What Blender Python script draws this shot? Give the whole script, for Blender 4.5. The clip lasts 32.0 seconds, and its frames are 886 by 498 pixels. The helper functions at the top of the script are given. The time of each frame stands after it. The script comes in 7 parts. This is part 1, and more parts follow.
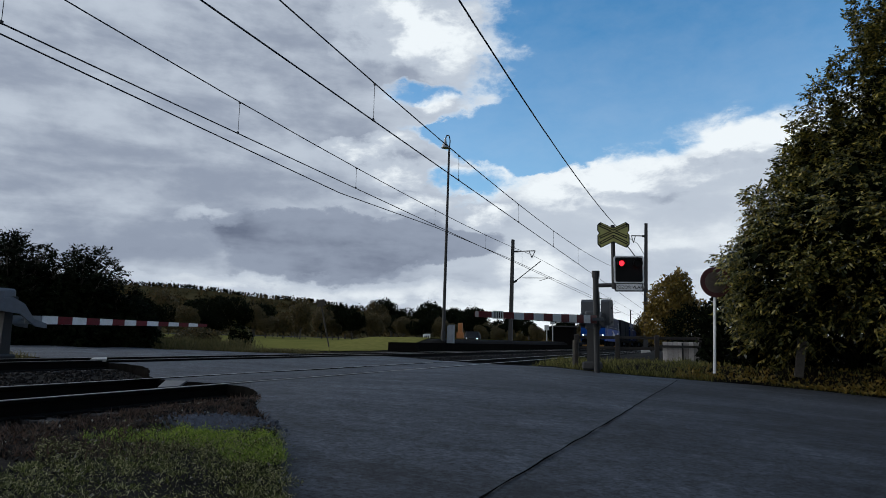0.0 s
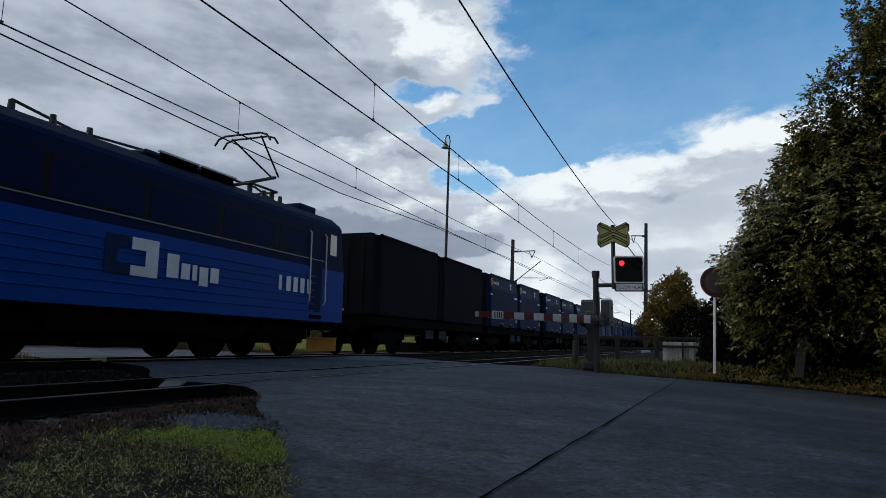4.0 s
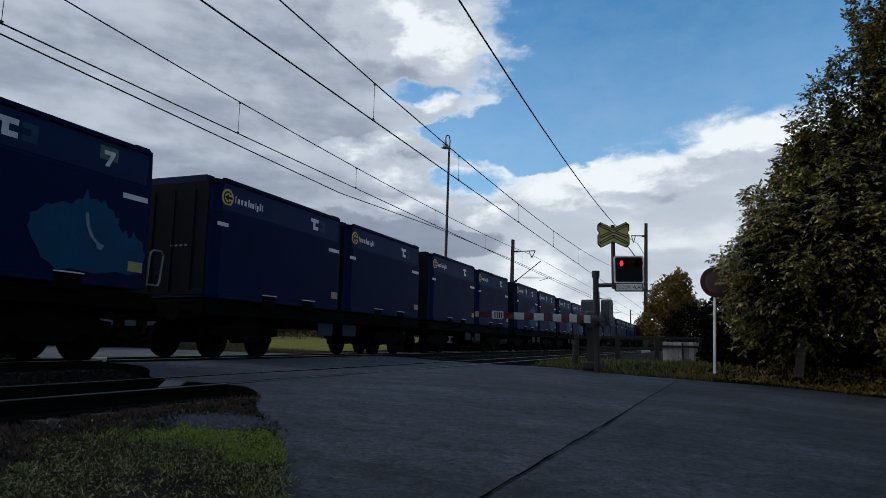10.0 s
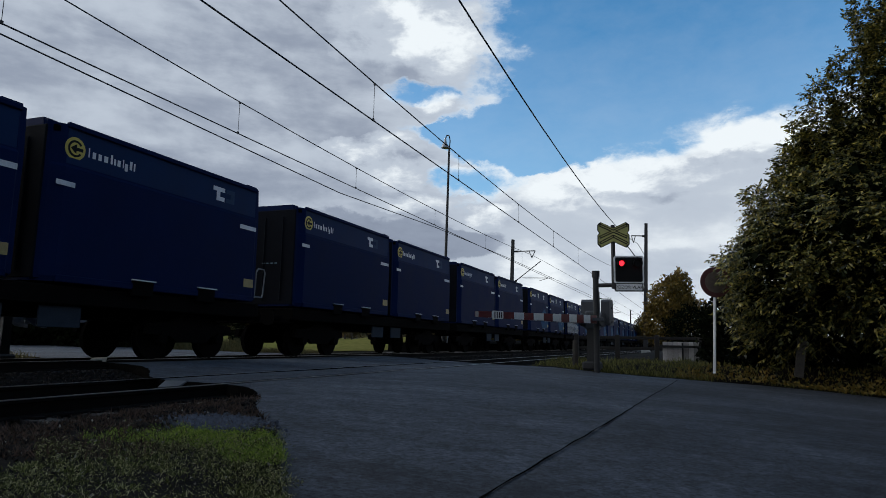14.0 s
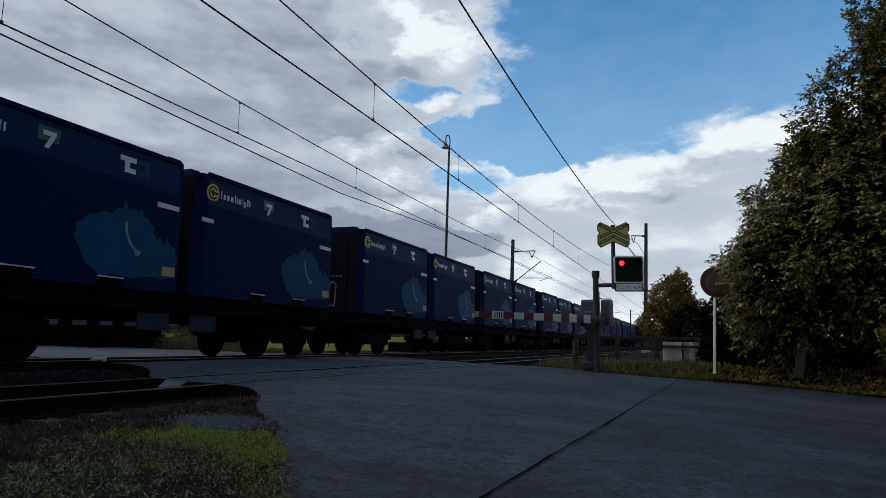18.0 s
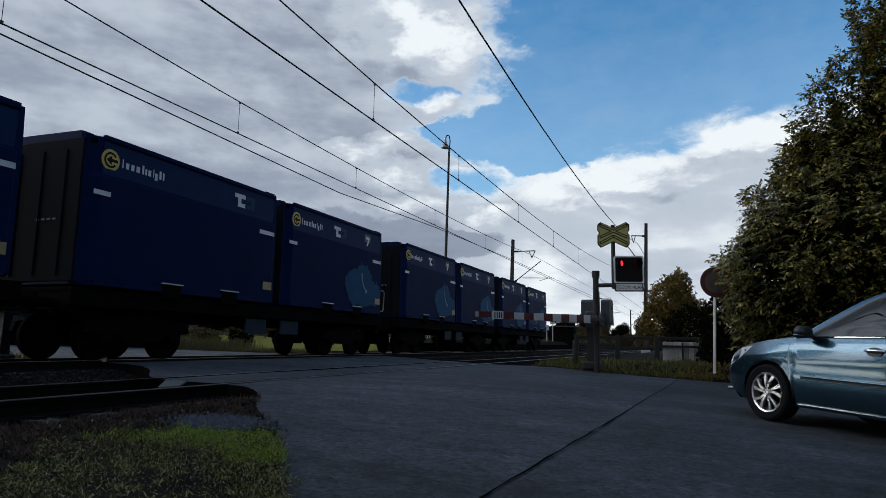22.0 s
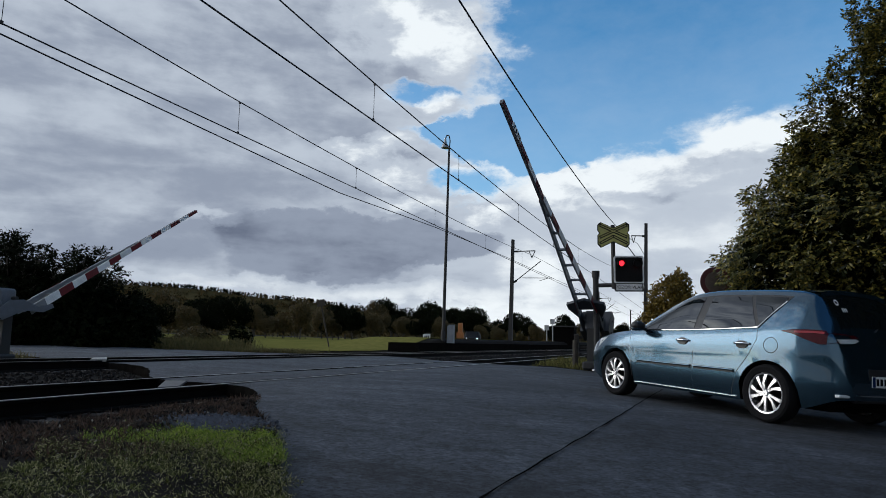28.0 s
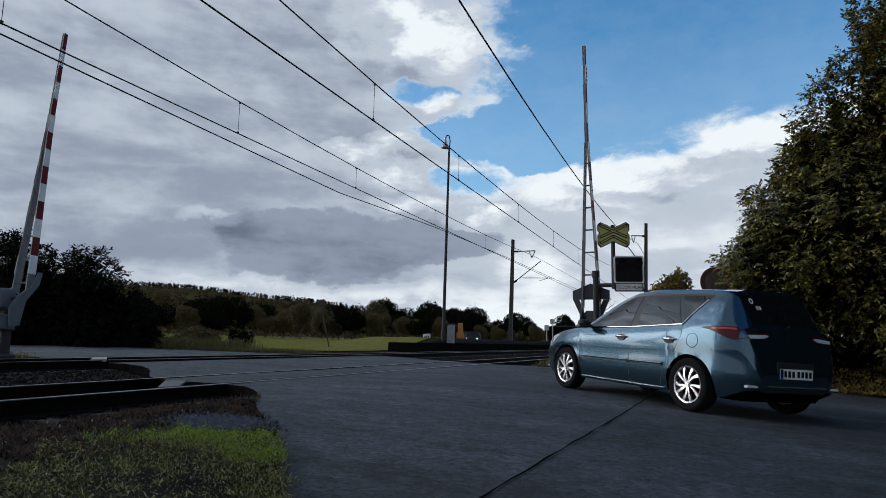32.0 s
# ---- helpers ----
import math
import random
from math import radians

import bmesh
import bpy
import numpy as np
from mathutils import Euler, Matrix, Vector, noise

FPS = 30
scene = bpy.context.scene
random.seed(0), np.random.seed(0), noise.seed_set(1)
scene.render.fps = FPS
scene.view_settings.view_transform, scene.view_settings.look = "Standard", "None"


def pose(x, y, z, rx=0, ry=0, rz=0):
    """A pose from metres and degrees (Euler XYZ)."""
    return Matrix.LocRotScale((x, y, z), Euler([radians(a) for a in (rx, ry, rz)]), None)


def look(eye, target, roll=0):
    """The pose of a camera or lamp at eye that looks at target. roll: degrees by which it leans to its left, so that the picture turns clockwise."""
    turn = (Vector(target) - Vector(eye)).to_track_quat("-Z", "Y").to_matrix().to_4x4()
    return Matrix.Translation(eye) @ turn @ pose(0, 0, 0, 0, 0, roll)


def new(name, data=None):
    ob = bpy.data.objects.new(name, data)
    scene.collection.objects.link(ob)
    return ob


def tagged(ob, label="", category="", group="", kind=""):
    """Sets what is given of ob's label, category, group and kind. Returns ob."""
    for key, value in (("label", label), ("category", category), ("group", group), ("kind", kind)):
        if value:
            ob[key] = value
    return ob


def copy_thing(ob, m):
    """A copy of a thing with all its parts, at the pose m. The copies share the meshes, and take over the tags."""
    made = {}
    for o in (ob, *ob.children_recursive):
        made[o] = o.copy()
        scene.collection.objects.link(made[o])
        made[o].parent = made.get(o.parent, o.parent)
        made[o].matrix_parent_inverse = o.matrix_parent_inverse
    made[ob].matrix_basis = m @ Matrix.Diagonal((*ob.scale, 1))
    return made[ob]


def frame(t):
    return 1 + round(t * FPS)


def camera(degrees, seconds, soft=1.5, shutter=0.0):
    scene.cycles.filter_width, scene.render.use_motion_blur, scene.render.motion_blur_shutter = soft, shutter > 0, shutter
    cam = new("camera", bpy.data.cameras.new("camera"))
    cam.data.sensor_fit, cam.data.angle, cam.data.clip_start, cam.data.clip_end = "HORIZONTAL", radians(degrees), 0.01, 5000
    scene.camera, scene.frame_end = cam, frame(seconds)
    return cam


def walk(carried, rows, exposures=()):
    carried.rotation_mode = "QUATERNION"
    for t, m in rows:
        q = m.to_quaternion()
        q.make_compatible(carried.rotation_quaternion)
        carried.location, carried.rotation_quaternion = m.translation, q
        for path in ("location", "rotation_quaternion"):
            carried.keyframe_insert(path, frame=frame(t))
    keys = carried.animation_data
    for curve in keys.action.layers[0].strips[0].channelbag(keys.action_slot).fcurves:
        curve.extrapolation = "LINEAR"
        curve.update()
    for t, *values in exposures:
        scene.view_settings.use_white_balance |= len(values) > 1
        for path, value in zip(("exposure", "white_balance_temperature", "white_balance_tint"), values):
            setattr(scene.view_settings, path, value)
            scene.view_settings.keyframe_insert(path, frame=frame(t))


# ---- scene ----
# World axes: y runs along the railway away from the camera, z = 0 is the top of the near rails.
cam = camera(67.69, 32.0, soft=0.75)
VIEW = pose(0, 0, 0.49, 98.1, 0, 21.0) @ pose(0, 0, 0, 0, 0, 0.98)
EXPOSURE = [(0.0, 0.0), (32.0, 0.0)]
walk(cam, [(0.0, VIEW), (32.0, VIEW)], EXPOSURE)


# ---- sky and sun ----
def node(tree, kind, **values):
    n = tree.nodes.new(kind)
    for key, value in values.items():
        if key == "op":
            n.operation = value
        elif key == "blend":
            n.data_type, n.blend_type = "RGBA", value
        else:
            n.inputs[int(key[1:])].default_value = value
    return n


def build_sky():
    world = bpy.data.worlds.new("sky")
    scene.world = world
    world.use_nodes = True
    tree = world.node_tree
    tree.nodes.clear()
    out = tree.nodes.new("ShaderNodeOutputWorld")
    link = tree.links.new

    def math_(op, a, b=0.0, c=0.0, clamp=False):
        n = tree.nodes.new("ShaderNodeMath")
        n.operation, n.use_clamp = op, clamp
        for i, v in enumerate((a, b, c)):
            if isinstance(v, (int, float)):
                n.inputs[i].default_value = v
            else:
                link(v, n.inputs[i])
        return n.outputs[0]

    def ramp(value, stops):
        n = tree.nodes.new("ShaderNodeValToRGB")
        n.color_ramp.interpolation = "EASE"
        while len(n.color_ramp.elements) < len(stops):
            n.color_ramp.elements.new(0.5)
        for e, (p, c) in zip(n.color_ramp.elements, stops):
            e.position, e.color = p, (*c, 1) if isinstance(c, tuple) else (c, c, c, 1)
        link(value, n.inputs[0])
        return n.outputs[0]

    def mix(kind, fac, a, b):
        n = tree.nodes.new("ShaderNodeMix")
        n.data_type, n.blend_type = "RGBA", kind
        for i, v in ((0, fac), (6, a), (7, b)):
            if isinstance(v, tuple):
                n.inputs[i].default_value = (*v, 1)
            elif isinstance(v, (int, float)):
                n.inputs[i].default_value = v
            else:
                link(v, n.inputs[i])
        return n.outputs[2]

    coord = tree.nodes.new("ShaderNodeTexCoord")
    xyz = tree.nodes.new("ShaderNodeSeparateXYZ")
    link(coord.outputs["Generated"], xyz.inputs[0])
    # bearing (degrees left of the railway's line) and height over the horizon
    bearing = math_("MULTIPLY", math_("ARCTAN2", math_("MULTIPLY", xyz.outputs[0], -1.0), xyz.outputs[1]), 57.2958)
    height = math_("MULTIPLY", math_("ARCSINE", xyz.outputs[2]), 57.2958)

    def cloud_noise(scale, detail, rough, flat, shift, warp=0.0):
        p = tree.nodes.new("ShaderNodeCombineXYZ")
        link(math_("MULTIPLY_ADD", bearing, 0.1 * scale, shift), p.inputs[0])
        link(math_("MULTIPLY", height, 0.1 * scale * flat), p.inputs[1])
        p.inputs[2].default_value = shift * 1.7
        n = tree.nodes.new("ShaderNodeTexNoise")
        n.inputs["Scale"].default_value, n.inputs["Detail"].default_value = 1.0, detail
        n.inputs["Roughness"].default_value, n.inputs["Distortion"].default_value = rough, warp
        link(p.outputs[0], n.inputs["Vector"])
        return math_("SUBTRACT", n.outputs["Fac"], 0.5)

    fine = cloud_noise(2.6, 9, 0.62, 1.9, 3.1, 0.2)
    billow = cloud_noise(5.5, 8, 0.58, 1.5, 21.4, 0.1)
    soft = cloud_noise(0.75, 5, 0.52, 2.4, 7.7, 0.3)
    streak = cloud_noise(1.1, 7, 0.55, 3.6, 12.3, 0.25)
    edge_a, edge_e = cloud_noise(1.3, 6, 0.6, 1.6, 1.3), cloud_noise(1.3, 6, 0.6, 1.6, 5.9)
    ragged_a = math_("MULTIPLY_ADD", edge_a, 9.0, bearing)
    ragged_e = math_("MULTIPLY_ADD", edge_e, 5.5, height)

    def lobe(a, e, ra, re, weight):
        """A cloud or a gap round a bearing and height, with ragged edges."""
        qa = math_("DIVIDE", math_("SUBTRACT", ragged_a, a), ra)
        qe = math_("DIVIDE", math_("SUBTRACT", ragged_e, e), re)
        q = math_("ADD", math_("MULTIPLY", qa, qa), math_("MULTIPLY", qe, qe))
        return math_("MULTIPLY", math_("SUBTRACT", 1.0, q, clamp=True), weight)

    def total(values):
        out_ = values[0]
        for v in values[1:]:
            out_ = math_("ADD", out_, v)
        return out_

    # the cloud bank ends along a slanting front; right of it and above it the sky is clear
    past_left = math_("SUBTRACT", 17.5, ragged_a)
    past_low = math_("MULTIPLY", math_("SUBTRACT", ragged_e, math_("MULTIPLY_ADD", bearing, -0.16, 16.4)), 1.5)
    clear = math_("MULTIPLY", math_("MINIMUM", past_left, past_low), 0.16)
    clear = math_("MINIMUM", math_("MAXIMUM", clear, -1.0), 1.0)
    gaps = total([lobe(24.0, 21.4, 5.2, 1.5, 1.1), lobe(15.0, 17.6, 8.5, 2.9, 1.2), lobe(20.5, 18.0, 6.0, 1.5, 1.0), lobe(20.0, 14.2, 4.5, 1.1, 0.7), lobe(11.0, 15.9, 5.0, 1.4, 0.6)])
    puffs = total([lobe(22.4, 26.0, 5.0, 3.6, 1.05), lobe(28.0, 26.5, 4.6, 3.4, 0.55), lobe(21.8, 20.9, 2.6, 1.1, 0.9), lobe(27.6, 16.9, 4.6, 1.3, 0.8), lobe(25.0, 14.6, 4.4, 1.3, 0.8), lobe(17.6, 14.6, 3.6, 1.0, 0.6), lobe(23.8, 12.4, 4.4, 0.9, 0.75), lobe(17.6, 11.2, 2.6, 1.1, 0.8), lobe(9.0, 13.2, 7.0, 2.4, 0.9), lobe(1.0, 14.6, 8.0, 2.2, 0.75), lobe(-5.5, 16.6, 6.0, 1.7, 0.75), lobe(12.6, 6.0, 4.5, 2.6, 0.5)])
    # broken clouds left of the view, added for contrast in window reflections
    toward_sun = ramp(math_("MULTIPLY", math_("ABSOLUTE", math_("SUBTRACT", bearing, 95.0)), 0.01), [(0.10, 1.0), (0.36, 0.0)])
    cover = total([math_("MULTIPLY", fine, 1.45), math_("MULTIPLY", billow, 0.55), math_("MULTIPLY", soft, 0.6), math_("MULTIPLY", clear, -1.0), math_("MULTIPLY", math_("MULTIPLY", toward_sun, math_("ADD", soft, 0.10)), -5.0), math_("MULTIPLY", gaps, -1.35), math_("MULTIPLY", puffs, 0.75)])
    mask = ramp(math_("ADD", cover, 0.5), [(0.10, 0.0), (0.92, 1.0)])
    # broad grey undersides in flat streaks, white heads, bright light low down
    dark = total([lobe(44.0, 8.0, 12.0, 2.6, 0.10), lobe(52.0, 13.0, 16.0, 3.2, 0.08), lobe(36.0, 19.0, 9.0, 3.0, 0.06), lobe(6.5, 12.6, 7.0, 1.3, 0.26), lobe(0.0, 14.2, 7.0, 1.2, 0.30), lobe(3.5, 7.2, 7.0, 1.1, 0.14)])
    low = ramp(math_("MULTIPLY", height, 0.02), [(0.0, 0.40), (0.12, 0.0)])
    bank = ramp(math_("MULTIPLY", bearing, 0.01), [(0.12, 0.20), (0.25, 0.0)])
    rim = ramp(math_("ADD", cover, 0.5), [(0.5, 0.20), (1.1, 0.0)])
    # one long slate cloud with a firm edge lies over the pale horizon
    slate = total([lobe(29.0, 8.6, 13.5, 3.0, 1.0), lobe(22.5, 8.4, 7.5, 1.9, 0.8), lobe(33.0, 6.0, 9.0, 2.0, 0.8), lobe(36.0, 9.5, 12.0, 2.6, 0.3)])
    slate = ramp(math_("MULTIPLY_ADD", billow, 0.35, slate), [(0.16, 0.0), (0.62, 1.0)])
    cream = total([lobe(26.0, 4.2, 13.0, 1.3, 0.26), lobe(41.0, 4.6, 9.0, 0.8, 0.16), lobe(40.5, 9.9, 3.0, 0.7, 0.20)])
    light = [math_("MULTIPLY_ADD", soft, 0.58, 0.485), math_("MULTIPLY", streak, 0.44), math_("MULTIPLY", fine, 0.16), math_("MULTIPLY", billow, 0.12), math_("MULTIPLY", dark, -1.0), bank, cream, math_("MULTIPLY", slate, -0.24)]
    tone = total(light + [math_("MULTIPLY", puffs, math_("MULTIPLY_ADD", fine, 1.3, 0.44)), low, rim, math_("MULTIPLY", toward_sun, math_("MULTIPLY_ADD", fine, 2.6, math_("MULTIPLY", math_("ADD", streak, soft), 2.0)))])
    cloud = ramp(tone, [(0.0, (0.118, 0.145, 0.212)), (0.34, (0.284, 0.332, 0.424)), (0.62, (0.508, 0.572, 0.662)), (0.96, (0.87, 0.93, 0.97))])
    sky = tree.nodes.new("ShaderNodeTexSky")
    sky.sky_type, sky.sun_disc = "NISHITA", False
    sky.sun_elevation, sky.sun_rotation = radians(16), radians(-98)
    sky.air_density, sky.dust_density, sky.ozone_density = 1.0, 0.6, 1.6
    clear_sky = mix("MULTIPLY", 1.0, sky.outputs[0], (0.080, 0.160, 0.203))
    veil = math_("ADD", math_("MULTIPLY", fine, 0.16), ramp(math_("MULTIPLY", height, 0.02), [(0.30, 0.15), (0.60, 0.01)]), clamp=True)
    clear_sky = mix("MIX", veil, clear_sky, (0.78, 0.82, 0.88))
    # an unseen bright cloud patch, off the sun, added for the car's window reflections
    aim = tree.nodes.new("ShaderNodeVectorMath")
    aim.operation = "DOT_PRODUCT"
    link(coord.outputs["Generated"], aim.inputs[0])
    aim.inputs[1].default_value = Vector((-24, 2, 17)).normalized()
    blaze = ramp(aim.outputs["Value"], [(0.88, 1.0 / 3.8), (0.99, 1.0)])
    cloud = mix("MULTIPLY", 1.0, cloud, blaze)
    cloud = mix("MULTIPLY", 1.0, cloud, (3.8, 3.8, 3.8))
    back = tree.nodes.new("ShaderNodeBackground")
    link(mix("MIX", mask, clear_sky, cloud), back.inputs[0])
    back.inputs[1].default_value = 1.0
    link(back.outputs[0], out.inputs[0])


build_sky()
sun = new("sun", bpy.data.lights.new("sun", "SUN"))
sun.data.energy, sun.data.angle, sun.data.color = 1.6, radians(40), (1.0, 0.97, 0.93)
sun.matrix_world = look((-29.7, -4.2, 8.6), (0, 0, 0))


# ---- materials ----
def surface(name, colour, rough=0.7, metal=0.0, second=None, scale=6.0, amount=0.5, fine=60.0, bump=0.15, spread=0.12, spec=0.5, per=None, coat=0.0, glow=None):
    """A surface with stains at one scale and grain at another; per: 'object' or 'island' varies pieces."""
    m = bpy.data.materials.new(name)
    m.use_nodes = True
    t = m.node_tree
    b = t.nodes["Principled BSDF"]
    b.inputs["Roughness"].default_value, b.inputs["Metallic"].default_value = rough, metal
    b.inputs["Specular IOR Level"].default_value = spec
    b.inputs["Coat Weight"].default_value = coat
    b.inputs["Coat Roughness"].default_value = 0.06
    if glow:
        b.inputs["Emission Color"].default_value, b.inputs["Emission Strength"].default_value = (*colour, 1), glow
    link = t.links.new
    coord = t.nodes.new("ShaderNodeTexCoord").outputs["Object"]
    wide = t.nodes.new("ShaderNodeTexNoise")
    wide.inputs["Scale"].default_value, wide.inputs["Detail"].default_value, wide.inputs["Roughness"].default_value = scale, 5, 0.6
    grain = t.nodes.new("ShaderNodeTexNoise")
    grain.inputs["Scale"].default_value, grain.inputs["Detail"].default_value = fine, 3
    link(coord, wide.inputs["Vector"]), link(coord, grain.inputs["Vector"])
    ramp = t.nodes.new("ShaderNodeValToRGB")
    ramp.color_ramp.elements[0].position, ramp.color_ramp.elements[1].position = 0.5 - amount / 2.5, 0.5 + amount / 2.5
    second = second or tuple(c * 0.7 for c in colour)
    ramp.color_ramp.elements[0].color, ramp.color_ramp.elements[1].color = (*second, 1), (*colour, 1)
    link(wide.outputs["Fac"], ramp.inputs[0])
    value = t.nodes.new("ShaderNodeMapRange")
    value.inputs[3].default_value, value.inputs[4].default_value = 1 - 2 * spread, 1 + 2 * spread
    link(grain.outputs["Fac"], value.inputs[0])
    scale_it = t.nodes.new("ShaderNodeVectorMath")
    scale_it.operation = "SCALE"
    link(ramp.outputs[0], scale_it.inputs[0]), link(value.outputs[0], scale_it.inputs["Scale"])
    last = scale_it.outputs[0]
    if per:
        source = t.nodes.new("ShaderNodeObjectInfo").outputs["Random"] if per == "object" else t.nodes.new("ShaderNodeNewGeometry").outputs["Random Per Island"]
        each = t.nodes.new("ShaderNodeMapRange")
        each.inputs[3].default_value, each.inputs[4].default_value = 0.62, 1.38
        link(source, each.inputs[0])
        more = t.nodes.new("ShaderNodeVectorMath")
        more.operation = "SCALE"
        link(last, more.inputs[0]), link(each.outputs[0], more.inputs["Scale"])
        last = more.outputs[0]
    link(last, b.inputs["Base Color"])
    if bump:
        rough_up = t.nodes.new("ShaderNodeMapRange")
        rough_up.inputs[3].default_value, rough_up.inputs[4].default_value = max(rough - 0.12, 0.03), min(rough + 0.12, 1)
        link(wide.outputs["Fac"], rough_up.inputs[0]), link(rough_up.outputs[0], b.inputs["Roughness"])
        bumped = t.nodes.new("ShaderNodeBump")
        bumped.inputs["Strength"].default_value, bumped.inputs["Distance"].default_value = bump, 0.02
        link(grain.outputs["Fac"], bumped.inputs["Height"]), link(bumped.outputs[0], b.inputs["Normal"])
    return m


def leaf_surface(name, colours, rough=0.55, through_=0.25, spec=0.2):
    """Leaves in several tints, one an island, with light let through."""
    m = bpy.data.materials.new(name)
    m.use_nodes = True
    t = m.node_tree
    b = t.nodes["Principled BSDF"]
    ramp = t.nodes.new("ShaderNodeValToRGB")
    ramp.color_ramp.interpolation = "LINEAR"
    while len(ramp.color_ramp.elements) < len(colours):
        ramp.color_ramp.elements.new(0.5)
    for i, c in enumerate(colours):
        ramp.color_ramp.elements[i].position, ramp.color_ramp.elements[i].color = i / (len(colours) - 1), (*c, 1)
    t.links.new(t.nodes.new("ShaderNodeNewGeometry").outputs["Random Per Island"], ramp.inputs[0])
    t.links.new(ramp.outputs[0], b.inputs["Base Color"])
    b.inputs["Roughness"].default_value, b.inputs["Specular IOR Level"].default_value = rough, spec
    lit = t.nodes.new("ShaderNodeBsdfTranslucent")
    t.links.new(ramp.outputs[0], lit.inputs[0])
    both = t.nodes.new("ShaderNodeMixShader")
    both.inputs[0].default_value = through_
    t.links.new(b.outputs[0], both.inputs[1]), t.links.new(lit.outputs[0], both.inputs[2])
    t.links.new(both.outputs[0], t.nodes["Material Output"].inputs[0])
    return m


def glass_surface(name, colour=(0.02, 0.025, 0.03), rough=0.03, ior=2.0, spec=0.8):
    m = bpy.data.materials.new(name)
    m.use_nodes = True
    b = m.node_tree.nodes["Principled BSDF"]
    b.inputs["Base Color"].default_value = (*colour, 1)
    b.inputs["Roughness"].default_value, b.inputs["IOR"].default_value = rough, ior
    b.inputs["Specular IOR Level"].default_value = spec
    return m


def asphalt_surface():
    """Worn asphalt: stone speckle, traffic streaks, broad stains."""
    m = bpy.data.materials.new("asphalt")
    m.use_nodes = True
    t = m.node_tree
    b, link = t.nodes["Principled BSDF"], t.links.new
    b.inputs["Roughness"].default_value, b.inputs["Specular IOR Level"].default_value = 0.85, 0.3
    coord = t.nodes.new("ShaderNodeTexCoord").outputs["Object"]

    def noise_(scale, detail, rough, stretch=(1, 1, 1), turn=0.0):
        mp = t.nodes.new("ShaderNodeMapping")
        mp.inputs[2].default_value, mp.inputs[3].default_value = (0, 0, turn), stretch
        n = t.nodes.new("ShaderNodeTexNoise")
        n.inputs["Scale"].default_value, n.inputs["Detail"].default_value, n.inputs["Roughness"].default_value = scale, detail, rough
        link(coord, mp.inputs[0]), link(mp.outputs[0], n.inputs["Vector"])
        return n.outputs["Fac"]

    def spread_(value, lo, hi, low=0.3, high=0.7):
        n = t.nodes.new("ShaderNodeMapRange")
        n.inputs[1].default_value, n.inputs[2].default_value, n.inputs[3].default_value, n.inputs[4].default_value = low, high, lo, hi
        link(value, n.inputs[0])
        return n.outputs[0]

    def times(a, b_):
        n = t.nodes.new("ShaderNodeMath")
        n.operation = "MULTIPLY"
        link(a, n.inputs[0]), link(b_, n.inputs[1])
        return n.outputs[0]

    speck = noise_(30, 8, 0.85)
    streak = noise_(0.9, 5, 0.6, (0.35, 1.6, 1), radians(-38))
    stain = noise_(0.45, 6, 0.62)
    patch = noise_(7.0, 6, 0.7)
    value = times(times(spread_(speck, 0.25, 1.9, 0.40, 0.60), spread_(streak, 0.72, 1.24, 0.38, 0.62)), times(spread_(stain, 0.70, 1.28, 0.38, 0.62), spread_(patch, 0.58, 1.45, 0.36, 0.64)))
    # the strip beyond the long joint was laid later, in a darker mix
    at = t.nodes.new("ShaderNodeSeparateXYZ")
    link(coord, at.inputs[0])
    lane = t.nodes.new("ShaderNodeMath")
    lane.operation, lane.inputs[1].default_value = "MULTIPLY_ADD", -0.040
    link(at.outputs[1], lane.inputs[0]), link(at.outputs[0], lane.inputs[2])
    value = times(value, spread_(lane.outputs[0], 1.0, 0.74, -1.10, -1.04))
    colour = t.nodes.new("ShaderNodeVectorMath")
    colour.operation = "SCALE"
    colour.inputs[0].default_value = (0.038, 0.0440, 0.0545)
    link(value, colour.inputs["Scale"]), link(colour.outputs[0], b.inputs["Base Color"])
    bump = t.nodes.new("ShaderNodeBump")
    bump.inputs["Strength"].default_value, bump.inputs["Distance"].default_value = 0.9, 0.012
    link(speck, bump.inputs["Height"]), link(bump.outputs[0], b.inputs["Normal"])
    return m


ASPHALT = asphalt_surface()
SEAM = surface("tar_seam", (0.006, 0.006, 0.0065), 0.9, scale=9, fine=50, spec=0.0)
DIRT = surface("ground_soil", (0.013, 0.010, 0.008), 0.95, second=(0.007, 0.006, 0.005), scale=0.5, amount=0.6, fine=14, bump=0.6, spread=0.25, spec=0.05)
FIELD = surface("meadow_turf", (0.185, 0.165, 0.052), 0.95, second=(0.095, 0.100, 0.024), scale=0.09, amount=0.7, fine=3, bump=0.4, spread=0.2, spec=0.0)
# trackbed shade is put into the ballast and rail-side colours
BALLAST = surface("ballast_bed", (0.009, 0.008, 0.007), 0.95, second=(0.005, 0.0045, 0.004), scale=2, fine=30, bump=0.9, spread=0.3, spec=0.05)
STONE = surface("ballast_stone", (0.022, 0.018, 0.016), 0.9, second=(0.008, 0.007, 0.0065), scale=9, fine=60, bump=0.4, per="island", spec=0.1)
CHIPPING = surface("blue_grey_chippings", (0.062, 0.072, 0.098), 0.9, second=(0.034, 0.04, 0.055), scale=9, fine=60, bump=0.3, per="island")
RAILTOP = surface("worn_rail_steel", (0.24, 0.235, 0.235), 0.34, 0.9, second=(0.25, 0.24, 0.24), scale=3, fine=80, bump=0.05)
RUST = surface("shaded_rail_rust", (0.006, 0.0045, 0.004), 0.95, second=(0.003, 0.0025, 0.002), scale=5, fine=50, bump=0.3, spec=0.1)
